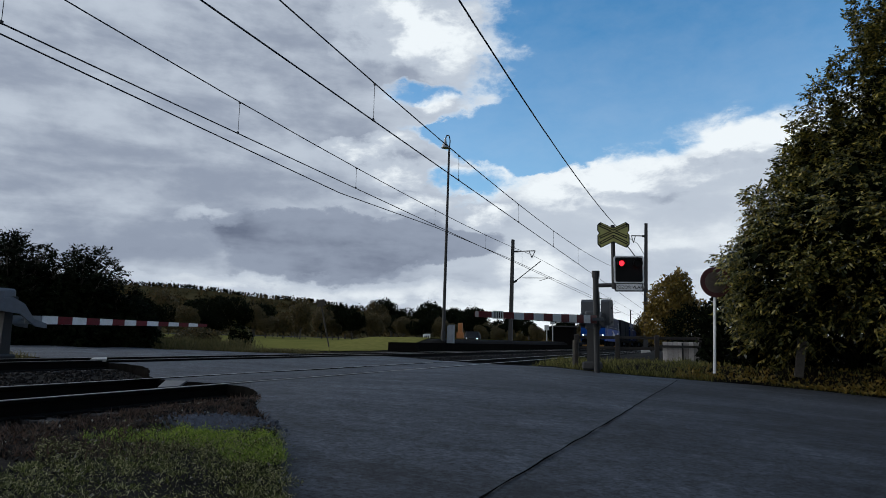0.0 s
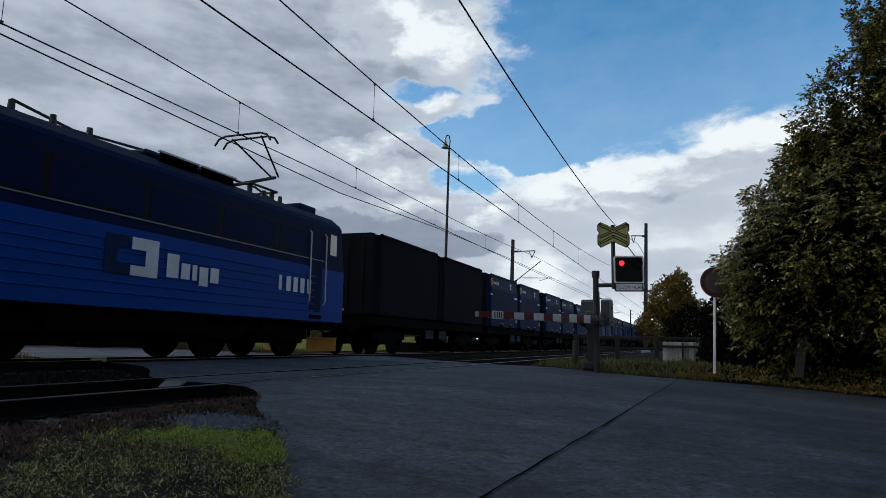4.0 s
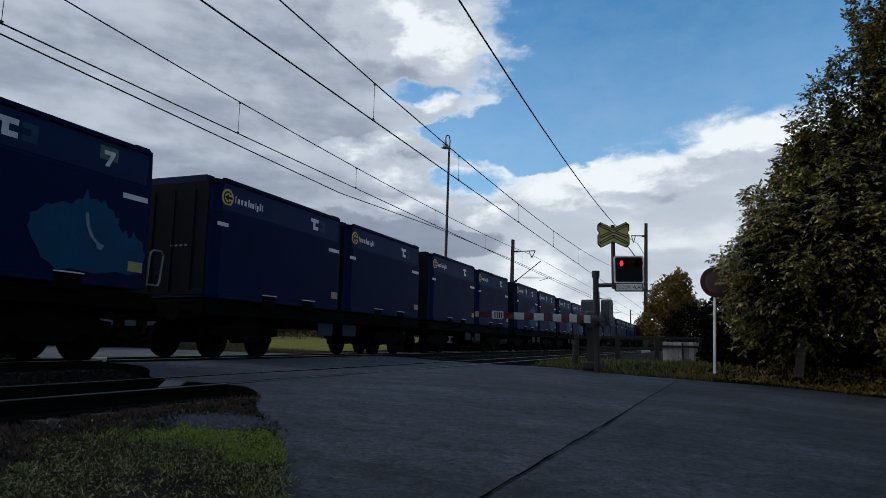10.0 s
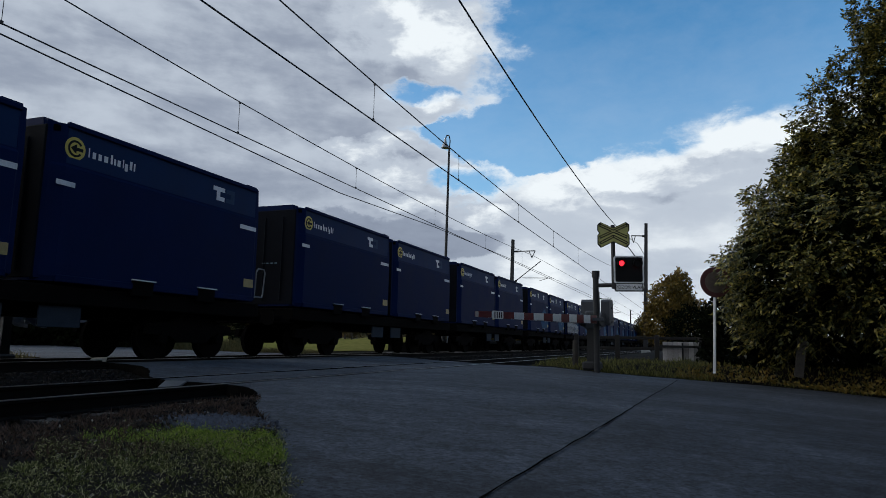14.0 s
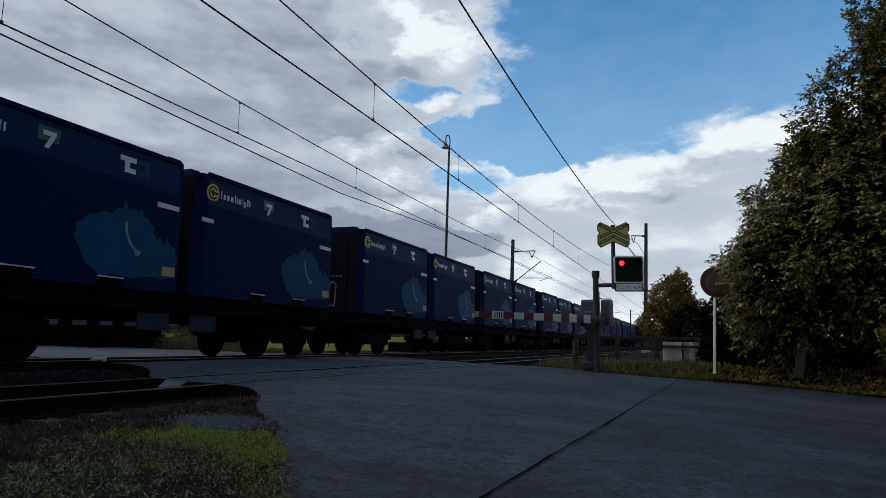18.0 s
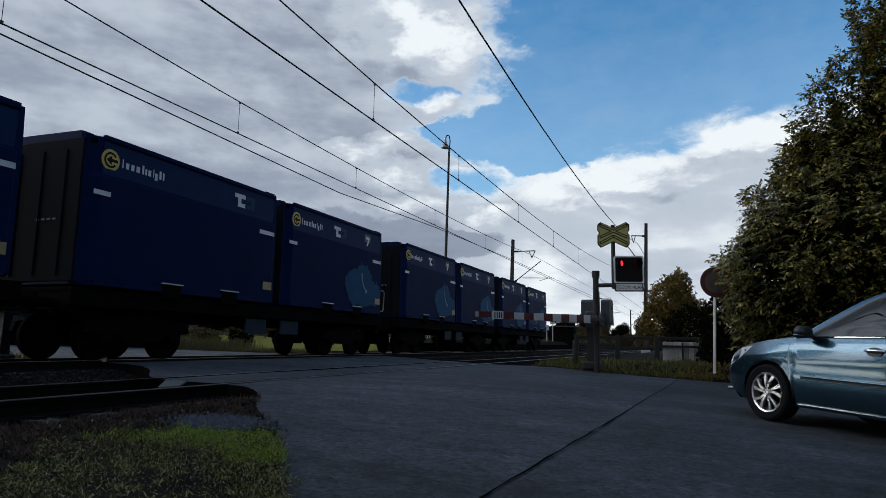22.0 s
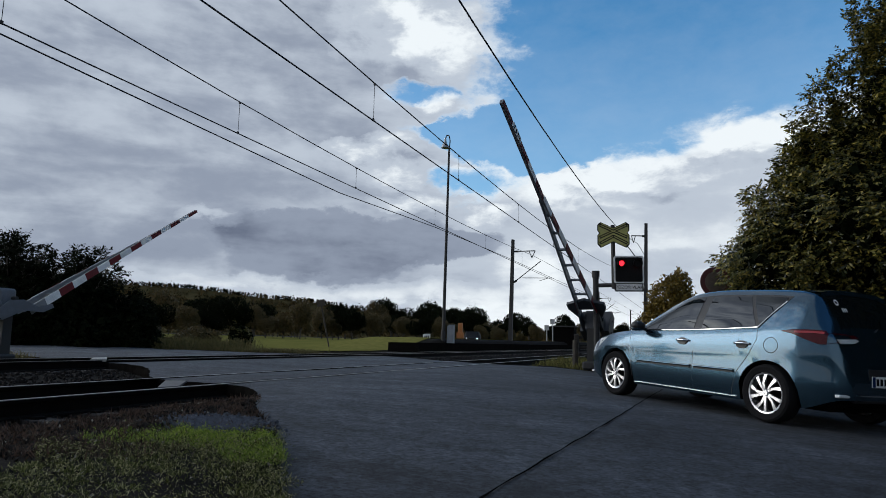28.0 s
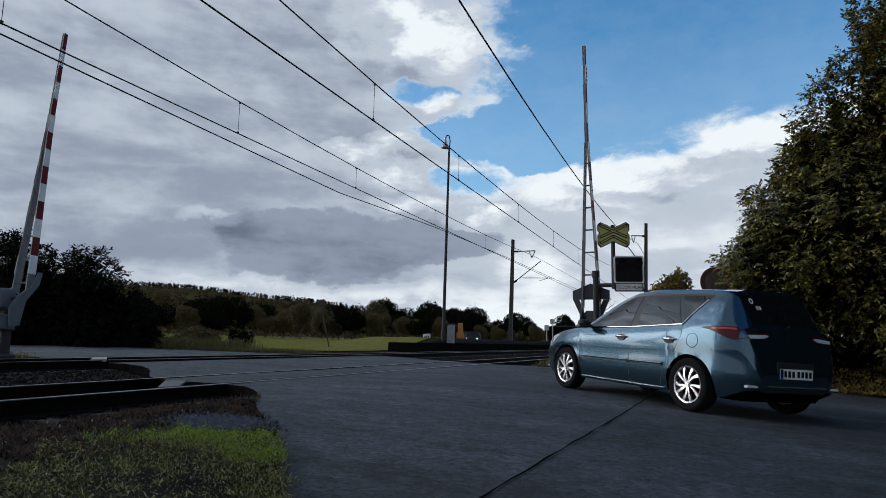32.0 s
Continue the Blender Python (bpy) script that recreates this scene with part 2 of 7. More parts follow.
CONCRETE = surface("concrete", (0.34, 0.33, 0.31), 0.85, second=(0.24, 0.235, 0.22), scale=2.5, fine=45, bump=0.3)
SLEEPER = surface("sleeper_wood", (0.035, 0.028, 0.023), 0.9, second=(0.02, 0.016, 0.014), scale=5, fine=40, bump=0.4, per="object")
DARKSTEEL = surface("dark_steel", (0.020, 0.020, 0.021), 0.7, 0.1, scale=4, fine=60, bump=0.15)
# grime taken down to near black, with underside shade put into the colour
UNDERFRAME = surface("grimy_shaded_underframe", (0.0045, 0.004, 0.004), 0.95, 0.0, second=(0.0025, 0.0022, 0.0022), scale=5, fine=50, bump=0.2, spec=0.03)
GALVANISED = surface("galvanised_steel", (0.36, 0.37, 0.38), 0.5, 0.6, second=(0.25, 0.26, 0.27), scale=5, fine=60, bump=0.1)
GREYPAINT = surface("light_grey_paint", (0.18, 0.205, 0.24), 0.5, scale=3, fine=60, bump=0.08)
WHITEPAINT = surface("white_paint", (0.74, 0.74, 0.73), 0.5, second=(0.58, 0.57, 0.55), scale=5, fine=70, bump=0.08)
REDPAINT = surface("red_paint", (0.15, 0.010, 0.014), 0.6, second=(0.085, 0.007, 0.010), scale=5, fine=70, bump=0.08, spec=0.2)
BLACKPAINT = surface("black_paint", (0.006, 0.006, 0.0065), 0.6, scale=5, fine=60, bump=0.05, spec=0.1)
YELLOWGREEN = surface("reflective_yellow", (0.40, 0.38, 0.11), 0.5, scale=5, fine=60, bump=0.05)
ORANGE = surface("orange_plastic", (0.42, 0.15, 0.04), 0.6, scale=5, fine=60, bump=0.05)
REDGLOW = surface("lit_red_lens", (1.0, 0.015, 0.03), 0.3, bump=0, glow=2.4)
REDDARK = surface("dark_red_lens", (0.012, 0.003, 0.004), 0.15, bump=0)
# the wide range mixes shaded and sunlit tones into the leaf colours
LEAF = leaf_surface("broad_leaves", [(0.012, 0.015, 0.004), (0.030, 0.034, 0.008), (0.080, 0.082, 0.018), (0.180, 0.160, 0.036), (0.38, 0.29, 0.06)], 0.42, 0.28, 0.35)
# for dark trees, and for shade coloured into the hedge's inside and foot
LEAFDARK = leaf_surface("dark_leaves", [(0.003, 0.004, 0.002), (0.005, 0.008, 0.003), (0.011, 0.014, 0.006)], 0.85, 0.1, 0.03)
LEAFGOLD = leaf_surface("autumn_leaves", [(0.09, 0.060, 0.014), (0.19, 0.122, 0.022), (0.08, 0.068, 0.018), (0.28, 0.185, 0.038)])
LEAFBROWN = leaf_surface("orchard_leaves", [(0.030, 0.027, 0.012), (0.070, 0.054, 0.021), (0.125, 0.082, 0.031), (0.040, 0.044, 0.017)])
LEAFHILL = leaf_surface("distant_wood_leaves", [(0.020, 0.020, 0.010), (0.055, 0.043, 0.019), (0.105, 0.070, 0.030), (0.034, 0.038, 0.016)], 0.8, 0.1, 0.0)
BARK = surface("bark", (0.06, 0.05, 0.04), 0.95, second=(0.03, 0.026, 0.022), scale=6, fine=30, bump=0.7)
GRASSLIT = leaf_surface("short_grass", [(0.03, 0.055, 0.006), (0.10, 0.165, 0.014), (0.20, 0.28, 0.025), (0.36, 0.42, 0.09)], 0.55, 0.35)
MOSS = leaf_surface("moss_and_tufts", [(0.012, 0.015, 0.004), (0.042, 0.054, 0.011), (0.105, 0.120, 0.027), (0.42, 0.40, 0.22)], 0.7, 0.3)
LITTER = leaf_surface("pale_dry_leaves", [(0.07, 0.06, 0.045), (0.15, 0.135, 0.105), (0.32, 0.31, 0.27)], 0.7, 0.2)
GRASSDRY = leaf_surface("dry_grass", [(0.10, 0.085, 0.035), (0.17, 0.14, 0.06), (0.06, 0.065, 0.02)], 0.7, 0.3)
GRASSDARK = leaf_surface("dark_turf", [(0.006, 0.006, 0.002), (0.034, 0.038, 0.009), (0.100, 0.108, 0.027), (0.44, 0.41, 0.23)], 0.7, 0.2)
WEED = leaf_surface("withered_weeds", [(0.012, 0.007, 0.005), (0.042, 0.025, 0.018), (0.115, 0.072, 0.054), (0.024, 0.022, 0.011)], 0.8, 0.2)


# ---- mesh helpers ----
class Shape:
    """Vertices and faces gathered piece by piece for one mesh."""

    def __init__(self):
        self.v, self.f = [], []

    def add(self, verts, faces):
        n = len(self.v)
        self.v += [tuple(p) for p in verts]
        self.f += [tuple(n + i for i in f) for f in faces]
        return self

    def box(self, c, s, m=None, chamfer=0.0):
        hx, hy, hz = s[0] / 2, s[1] / 2, s[2] / 2
        k = min(chamfer, hx * 0.9, hy * 0.9, hz * 0.9)
        if k <= 0:
            pts = [Vector((x * hx, y * hy, z * hz)) for x in (-1, 1) for y in (-1, 1) for z in (-1, 1)]
            faces = [(0, 1, 3, 2), (4, 6, 7, 5), (0, 4, 5, 1), (2, 3, 7, 6), (0, 2, 6, 4), (1, 5, 7, 3)]
        else:
            b = bmesh.new()
            bmesh.ops.create_cube(b, size=1)
            bmesh.ops.scale(b, vec=s, verts=b.verts)
            bmesh.ops.bevel(b, geom=b.edges[:], offset=k, segments=1, affect="EDGES")
            b.verts.index_update()
            pts, faces = [p.co.copy() for p in b.verts], [[q.index for q in f.verts] for f in b.faces]
            b.free()
        m = m or Matrix()
        return self.add([m @ (Vector(c) + p) for p in pts], faces)

    def tube(self, p0, p1, r0, r1=None, n=8, caps=True):
        p0, p1 = Vector(p0), Vector(p1)
        r1 = r0 if r1 is None else r1
        q = (p1 - p0).to_track_quat("Z", "Y")
        ring = [q @ Vector((math.cos(a), math.sin(a), 0)) for a in (2 * math.pi * i / n for i in range(n))]
        faces = [(i, (i + 1) % n, n + (i + 1) % n, n + i) for i in range(n)]
        if caps:
            faces += [tuple(reversed(range(n))), tuple(range(n, 2 * n))]
        return self.add([p0 + r * r0 for r in ring] + [p1 + r * r1 for r in ring], faces)

    def path(self, pts, r, n=6, taper=1.0):
        k = len(pts) - 1
        for i in range(k):
            self.tube(pts[i], pts[i + 1], r * (1 + (taper - 1) * i / k), r * (1 + (taper - 1) * (i + 1) / k), n)
        return self

    def prism(self, outline, axis, lo, hi):
        """A closed outline of (a, b) pushed along an axis: 0 gives (h, a, b), 1 (a, h, b), 2 (a, b, h)."""
        put = {0: lambda a, b, h: (h, a, b), 1: lambda a, b, h: (a, h, b), 2: lambda a, b, h: (a, b, h)}[axis]
        n = len(outline)
        pts = [put(a, b, lo) for a, b in outline] + [put(a, b, hi) for a, b in outline]
        return self.add(pts, [tuple(range(n)), tuple(reversed(range(n, 2 * n)))] + [(i, n + i, n + (i + 1) % n, (i + 1) % n) for i in range(n)])

    def loft(self, rings, close=True, caps=True):
        n = len(rings[0])
        pts = [p for r in rings for p in r]
        span = n if close else n - 1
        faces = [(j * n + i, j * n + (i + 1) % n, (j + 1) * n + (i + 1) % n, (j + 1) * n + i) for j in range(len(rings) - 1) for i in range(span)]
        if caps:
            faces += [tuple(reversed(range(n))), tuple(range((len(rings) - 1) * n, len(rings) * n))]
        return self.add(pts, faces)

    def mesh(self, name, material, smooth=0.0):
        me = bpy.data.meshes.new(name)
        me.from_pydata(self.v, [], self.f)
        b = bmesh.new()
        b.from_mesh(me)
        bmesh.ops.recalc_face_normals(b, faces=b.faces)
        b.to_mesh(me)
        b.free()
        me.materials.append(material)
        if smooth:
            me.polygons.foreach_set("use_smooth", [True] * len(me.polygons))
            me.set_sharp_from_angle(angle=radians(smooth))
        return me


def part(name, shape, material, parent=None, label="", smooth=0.0, m=None, kind=""):
    """Links a gathered shape (or a mesh) as one object under a thing or a part."""
    me = shape.mesh(name, material, smooth) if isinstance(shape, Shape) else shape
    ob = new(name, me)
    ob.parent = parent
    if m is not None:
        ob.matrix_basis = m
    return tagged(ob, label, kind=kind)


def thing(name, m, label, category, group="", kind=""):
    ob = new(name)
    ob.matrix_basis = m
    ob.empty_display_size = 0.3
    return tagged(ob, label, category, group, kind)


def single(name, shape, material, label, category, group="", kind="", smooth=0.0, m=None):
    return tagged(part(name, shape, material, None, label, smooth, m), "", category, group, kind)


def quads_mesh(name, corners, material, smooth=False):
    """A mesh of loose four-sided leaves from an array (n, 4, 3)."""
    n = len(corners)
    me = bpy.data.meshes.new(name)
    me.vertices.add(4 * n)
    me.vertices.foreach_set("co", corners.astype(np.float32).ravel())
    me.loops.add(4 * n)
    me.loops.foreach_set("vertex_index", np.arange(4 * n, dtype=np.int32))
    me.polygons.add(n)
    me.polygons.foreach_set("loop_start", np.arange(0, 4 * n, 4, dtype=np.int32))
    me.update(calc_edges=True)
    me.materials.append(material)
    return me


def leaf_quads(rng, points, size, droop=0.3, wide=0.33):
    """One pointed leaf at each point, turned at random."""
    n = len(points)
    a = rng.normal(size=(n, 3))
    a /= np.linalg.norm(a, axis=1, keepdims=True)
    b = np.cross(a, rng.normal(size=(n, 3)))
    b /= np.linalg.norm(b, axis=1, keepdims=True) + 1e-9
    a[:, 2] -= droop
    s = size * rng.uniform(0.6, 1.35, (n, 1))
    c = np.cross(a, b) * 0.18 * s
    return np.stack([points - a * s * 0.5, points + b * s * wide + c, points + a * s * 0.55, points - b * s * wide + c], 1)


def crown_points(rng, blobs, count):
    """Points in clumps over the skin of several lobes, thinner inside."""
    w = np.array([r[0] * r[1] + r[1] * r[2] + r[0] * r[2] for _, r in blobs])
    which = rng.choice(len(blobs), count, p=w / w.sum())
    centre = np.array([c for c, _ in blobs])[which]
    radii = np.array([r for _, r in blobs])[which]
    u = rng.normal(size=(count, 3))
    u /= np.linalg.norm(u, axis=1, keepdims=True)
    rad = (1 - np.abs(rng.normal(0, 0.22, (count, 1)))) * (1 + 0.05 * rng.normal(size=(count, 1)))
    ragged = 1 + 0.10 * np.sin(u[:, :1] * 9 + which[:, None]) * np.cos(u[:, 2:] * 11 + 2 * which[:, None]) + 0.07 * np.sin(u[:, 1:2] * 23)
    return centre + u * radii * rad * ragged


def spray_quads(rng, blobs, sprays, leaves, size, length):
    """Leafy twigs over the skin of the lobes: pointed leaves in two rows along each drooping twig."""
    tips = crown_points(rng, blobs, sprays)
    heart = np.mean([c for c, _ in blobs], axis=0)
    out_ = tips - heart * np.array([1, 1, 0.7])
    out_ /= np.linalg.norm(out_, axis=1, keepdims=True) + 1e-9
    way = out_ + rng.normal(0, 0.55, (sprays, 3))
    way[:, 2] = way[:, 2] * 0.6 + rng.uniform(-0.5, 0.45, sprays)
    way /= np.linalg.norm(way, axis=1, keepdims=True) + 1e-9
    side = np.cross(way, (0, 0, 1.0)) + rng.normal(0, 0.25, (sprays, 3))
    side /= np.linalg.norm(side, axis=1, keepdims=True) + 1e-9
    quads = []
    for k in range(leaves):
        f = (k + 0.5) / leaves
        base = tips + way * (length * (f - 0.3)) + np.array([0, 0, -0.14 * length]) * f * f
        turn = (1 if k % 2 else -1) * rng.uniform(0.5, 1.1, (sprays, 1))
        a = way * 0.7 + side * turn + np.array([0, 0, -0.45]) + rng.normal(0, 0.28, (sprays, 3))
        a /= np.linalg.norm(a, axis=1, keepdims=True) + 1e-9
        up_ = out_ * 0.5 + np.array([0, 0, 0.8]) + rng.normal(0, 0.45, (sprays, 3))
        b = np.cross(a, up_)
        b /= np.linalg.norm(b, axis=1, keepdims=True) + 1e-9
        c = np.cross(b, a) * 0.07 * size
        s = size * rng.uniform(0.65, 1.3, (sprays, 1))
        quads.append(np.stack([base, base + a * s * 0.45 + b * s * 0.23 - c, base + a * s, base + a * s * 0.45 - b * s * 0.23 - c], 1))
    return np.concatenate(quads)


def tree(name, base, blobs, leaves, size, material, label, rng_seed, trunk=0.18, category="tree", group="", twigs=0, limbs=99, sprays=0):
    """A tapered trunk with limbs to each lobe and a crown of single leaves; lobes are relative to the base."""
    rng = np.random.default_rng(rng_seed)
    top = thing(name, pose(*base), label, category, group)
    wood = Shape()
    heart = np.mean([c for c, _ in blobs], axis=0)
    fork = Vector((heart[0] * 0.4, heart[1] * 0.4, max(0.25 * heart[2], 0.4)))
    wood.path([(0, 0, -0.3), fork * 0.5 + Vector((0.05, 0.03, 0)), fork], trunk, 8, 0.75)
    for c, r in blobs[:limbs]:
        c = Vector(c)
        mid = fork.lerp(c, 0.55) + Vector(rng.normal(0, 0.12, 3)) * max(r) * 0.4
        wood.path([fork, mid, c], trunk * 0.55, 6, 0.35)
        for _ in range(3):
            e = c + Vector(rng.normal(0, 0.42, 3)) * max(r)
            wood.path([c.lerp(mid, 0.3), c.lerp(e, 0.5), e], trunk * 0.2, 5, 0.3)
    for _ in range(twigs):
        c, r = blobs[rng.integers(len(blobs))]
        u = Vector(rng.normal(size=3)).normalized()
        u.z = abs(u.z)
        p = Vector(c) + Vector((u.x * r[0], u.y * r[1], u.z * r[2]))
        wood.path([p * 0.85 + Vector(c) * 0.15, p + u * 0.12 * max(r), p + (u + Vector((0, 0, 0.4))) * 0.25 * max(r)], trunk * 0.07, 4, 0.4)
    part("trunk", wood, BARK, top)
    if sprays:
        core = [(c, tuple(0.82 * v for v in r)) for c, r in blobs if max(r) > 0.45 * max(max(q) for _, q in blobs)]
        # inner leaves take the darker material as painted shade inside the crown
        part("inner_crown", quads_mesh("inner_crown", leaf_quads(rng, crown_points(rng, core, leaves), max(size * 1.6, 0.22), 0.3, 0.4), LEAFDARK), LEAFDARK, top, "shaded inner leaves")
        quads = spray_quads(rng, blobs, sprays, 9, size, size * 2.6)
    else:
        quads = leaf_quads(rng, crown_points(rng, blobs, leaves), size)
    part("crown", quads_mesh("crown", quads, material), material, top)
    return top


# ---- ground, road, railway ----
NEAR_TRACK, FAR_TRACK = -6.36, -11.81
NEAR_LIFT, FAR_LIFT = -0.066, 0.04
LEFT_EDGE = [(16, -26), (7, -13), (2.2, -4.6), (-0.5, 0.9), (-1.72, 2.56), (-2.66, 3.85), (-3.4, 4.65), (-5.1, 6.76), (-7.15, 7.42), (-9.6, 9.6), (-12.3, 10.4), (-16, 12.0), (-24, 15.0), (-60, 28)]
RIGHT_EDGE = [(34, -20), (22, -6), (13, 5.5), (7.5, 12.0), (4.4, 15.4), (2.3, 16.9), (0.2, 16.75), (-1.4, 16.7), (-3.2, 17.0), (-6.2, 18.7), (-9.6, 21.3), (-13.4, 21.8), (-23, 22.2), (-60, 36)]


def smooth01(t):
    t = np.clip(t, 0, 1)
    return t * t * (3 - 2 * t)


def road_height(x):
    """The road falls a little to the near track, runs level over it and falls on towards the eye."""
    return np.interp(np.asarray(x, float), [-10.3, -7.7, -3.5, 3.8], [0.0, -0.058, -0.0672, -0.476])


def glide(points, steps):
    """A smooth line through the points."""
    p = np.array(points, float)
    p = np.vstack([2 * p[0] - p[1], p, 2 * p[-1] - p[-2]])
    out = []
    for i in range(1, len(p) - 2):
        for t in np.linspace(0, 1, steps, endpoint=False):
            out.append(0.5 * (2 * p[i] + (p[i + 1] - p[i - 1]) * t + (2 * p[i - 1] - 5 * p[i] + 4 * p[i + 1] - p[i + 2]) * t * t + (3 * p[i] - p[i - 1] - 3 * p[i + 1] + p[i + 2]) * t ** 3))
    return np.array(out + [p[-2]])


ROAD_LEFT, ROAD_RIGHT = glide(LEFT_EDGE, 26), glide(RIGHT_EDGE, 26)
ROAD_RING = np.vstack([ROAD_LEFT, ROAD_RIGHT[::-1]])


def in_road(x, y):
    x, y = np.asarray(x, float), np.asarray(y, float)
    inside = np.zeros(x.shape, bool)
    a, b = ROAD_RING, np.roll(ROAD_RING, -1, 0)
    for (x0, y0), (x1, y1) in zip(a, b):
        cross = (y0 > y) != (y1 > y)
        inside ^= cross & (x < (x1 - x0) * (y - y0) / (y1 - y0 + 1e-12) + x0)
    return inside


def ground_height(x, y):
    x, y = np.asarray(x, float), np.asarray(y, float)
    near = road_height(x)
    verge = smooth01((y - 16.9 + 0.25 * np.sin(x * 2.1)) / 1.4) * smooth01((x + 5.6) / 1.0)
    near = near + verge * (0.02 - near + 0.05 * np.sin(x * 3.3) * np.cos(y * 1.7))
    bed = smooth01((-3.9 - x) / 0.6) * smooth01((x + 14.6) / 0.8)
    far = -0.02 + 0.010 * np.clip(-x - 16, 0, 400) + 0.003 * np.clip(y - 20, 0, 300)
    far = far + 0.72 * smooth01((-13.3 - x) / 0.9) * smooth01((y - 33) / 6) * (1 - smooth01((-19 - x) / 5))
    z = np.where(x > -9.5, near, far)
    z = z * (1 - bed) - 0.42 * bed
    z = z + 0.02 * np.sin(x * 1.9 + y * 0.7) * np.sin(y * 1.3 - x * 0.4) * (1 - bed)
    return z


def ground_line(core_lo, core_hi, step, reach):
    core = np.arange(core_lo, core_hi + 1e-6, step)
    grow = step * 1.25 ** np.arange(1, 60)
    out = np.cumsum(grow)
    out = out[out < reach]
    return np.concatenate([(core_lo - out)[::-1], core, core_hi + out])


def sheet(name, xs, ys, height, material):
    gx, gy = np.meshgrid(xs, ys, indexing="ij")
    gz = height(gx, gy)
    n, k = gx.shape
    s = Shape()
    s.v = [tuple(p) for p in np.stack([gx, gy, gz], -1).reshape(-1, 3)]
    s.f = [(i * k + j, (i + 1) * k + j, (i + 1) * k + j + 1, i * k + j + 1) for i in range(n - 1) for j in range(k - 1)]
    me = bpy.data.meshes.new(name)
    me.from_pydata(s.v, [], s.f)
    me.materials.append(material)
    me.polygons.foreach_set("use_smooth", [True] * len(me.polygons))
    return me


def build_ground():
    def height(x, y):
        near_road = in_road(x, y) | in_road(x + 0.3, y) | in_road(x - 0.3, y) | in_road(x, y + 0.3) | in_road(x, y - 0.3)
        return ground_height(x, y) - np.where(near_road & ~((x < -4.6) & (x > -14.2)), 0.07, 0.0)
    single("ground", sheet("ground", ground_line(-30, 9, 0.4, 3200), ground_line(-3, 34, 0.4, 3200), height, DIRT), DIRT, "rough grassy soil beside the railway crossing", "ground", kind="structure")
    s = sheet("meadow", np.concatenate([np.linspace(-260, -60, 30), np.linspace(-58, -15.5, 44)]), np.concatenate([np.linspace(22.9, 40, 24), np.linspace(42, 190, 50)]), lambda x, y: ground_height(x, y) + 0.05, FIELD)
    single("meadow", s, FIELD, "yellow-green mown meadow behind the railway", "meadow", kind="structure")


def build_road():
    rng = np.random.default_rng(3)
    cols = 26
    rows = []
    for (ax, ay), (bx, by) in zip(ROAD_LEFT, ROAD_RIGHT):
        row = []
        for j in range(cols + 1):
            t = j / cols
            x, y = ax + (bx - ax) * t, ay + (by - ay) * t
            if j in (0, cols):
                x, y = x + rng.normal(0, 0.010), y + rng.normal(0, 0.010)
            z = float(road_height(x)) - 0.012 + 0.006 * math.sin(1.3 * x + 0.4 * y) * math.sin(0.9 * y)
            if x < -14.5:
                z = float(ground_height(x, y)) + 0.03
            row.append((x, y, z))
        rows.append(row)
    s = Shape().loft(rows, close=False, caps=False)
    road = single("road", s, ASPHALT, "worn grey asphalt road leading over the level crossing", "road", kind="structure", smooth=30)
    rim = Shape()
    for side in (0, -1):
        rim.loft([[(r[side][0], r[side][1], r[side][2] - 0.004) for r in rows], [(r[side][0], r[side][1], r[side][2] - 0.3) for r in rows]], close=False, caps=False)
    single("road_edge", rim, surface("crumbled_edge", (0.012, 0.011, 0.010), 0.95, second=(0.006, 0.0055, 0.005), fine=40, bump=0.4, spec=0.0), "dark broken edge of the asphalt", "road edge", kind="structure")
    seam = Shape()
    pts = [Vector((-0.96 + 0.040 * (y - 3) + 0.006 * math.sin(y * 1.1) + 0.004 * math.sin(y * 7.1), y, 0)) for y in np.arange(1.6, 16.4, 0.16)]
    left = [(p.x - 0.008 - 0.004 * math.sin(p.y * 9), p.y, float(road_height(p.x)) - 0.005) for p in pts]
    right = [(p.x + 0.008 + 0.004 * math.sin(p.y * 5), p.y, float(road_height(p.x)) - 0.005) for p in pts]
    seam.loft([left, right], close=False, caps=False)
    single("tar_seam", seam, SEAM, "dark open joint along the asphalt road", "road joint", kind="structure")
    return road


def rail_profile(x):
    return [(x - 0.075, -0.172), (x + 0.075, -0.172), (x + 0.07, -0.155), (x + 0.012, -0.14), (x + 0.012, -0.04), (x + 0.036, -0.03), (x + 0.036, -0.004), (x - 0.036, -0.004), (x - 0.036, -0.03), (x - 0.012, -0.04), (x - 0.012, -0.14), (x - 0.07, -0.155)]


def build_track(x, lift, label):
    top = thing("railway_track", pose(x, 0, lift), label, "railway track", "tracks")
    for side in (-0.7525, 0.7525):
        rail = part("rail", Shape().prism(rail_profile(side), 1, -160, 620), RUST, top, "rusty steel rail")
        part("running_surface", Shape().box((side, 230, -0.001), (0.062, 780, 0.008)), RAILTOP, rail, "bright worn rail head")
    wood = Shape().box((0, 0, -0.232), (2.5, 0.25, 0.12), chamfer=0.015).mesh("sleeper", SLEEPER)
    clip = Shape().box((0, 0, 0), (0.09, 0.12, 0.03), chamfer=0.008).mesh("rail_clip", RUST)
    for k in range(-8, 100):
        y = k * 0.62
        sleeper = part("sleeper", wood, SLEEPER, top, m=pose(0, y, 0))
        if -5 < k < 30:
            for side in (-0.7525, 0.7525):
                for e in (-0.12, 0.12):
                    part("rail_clip", clip, RUST, sleeper, m=pose(side + e, 0, -0.165))
    return top


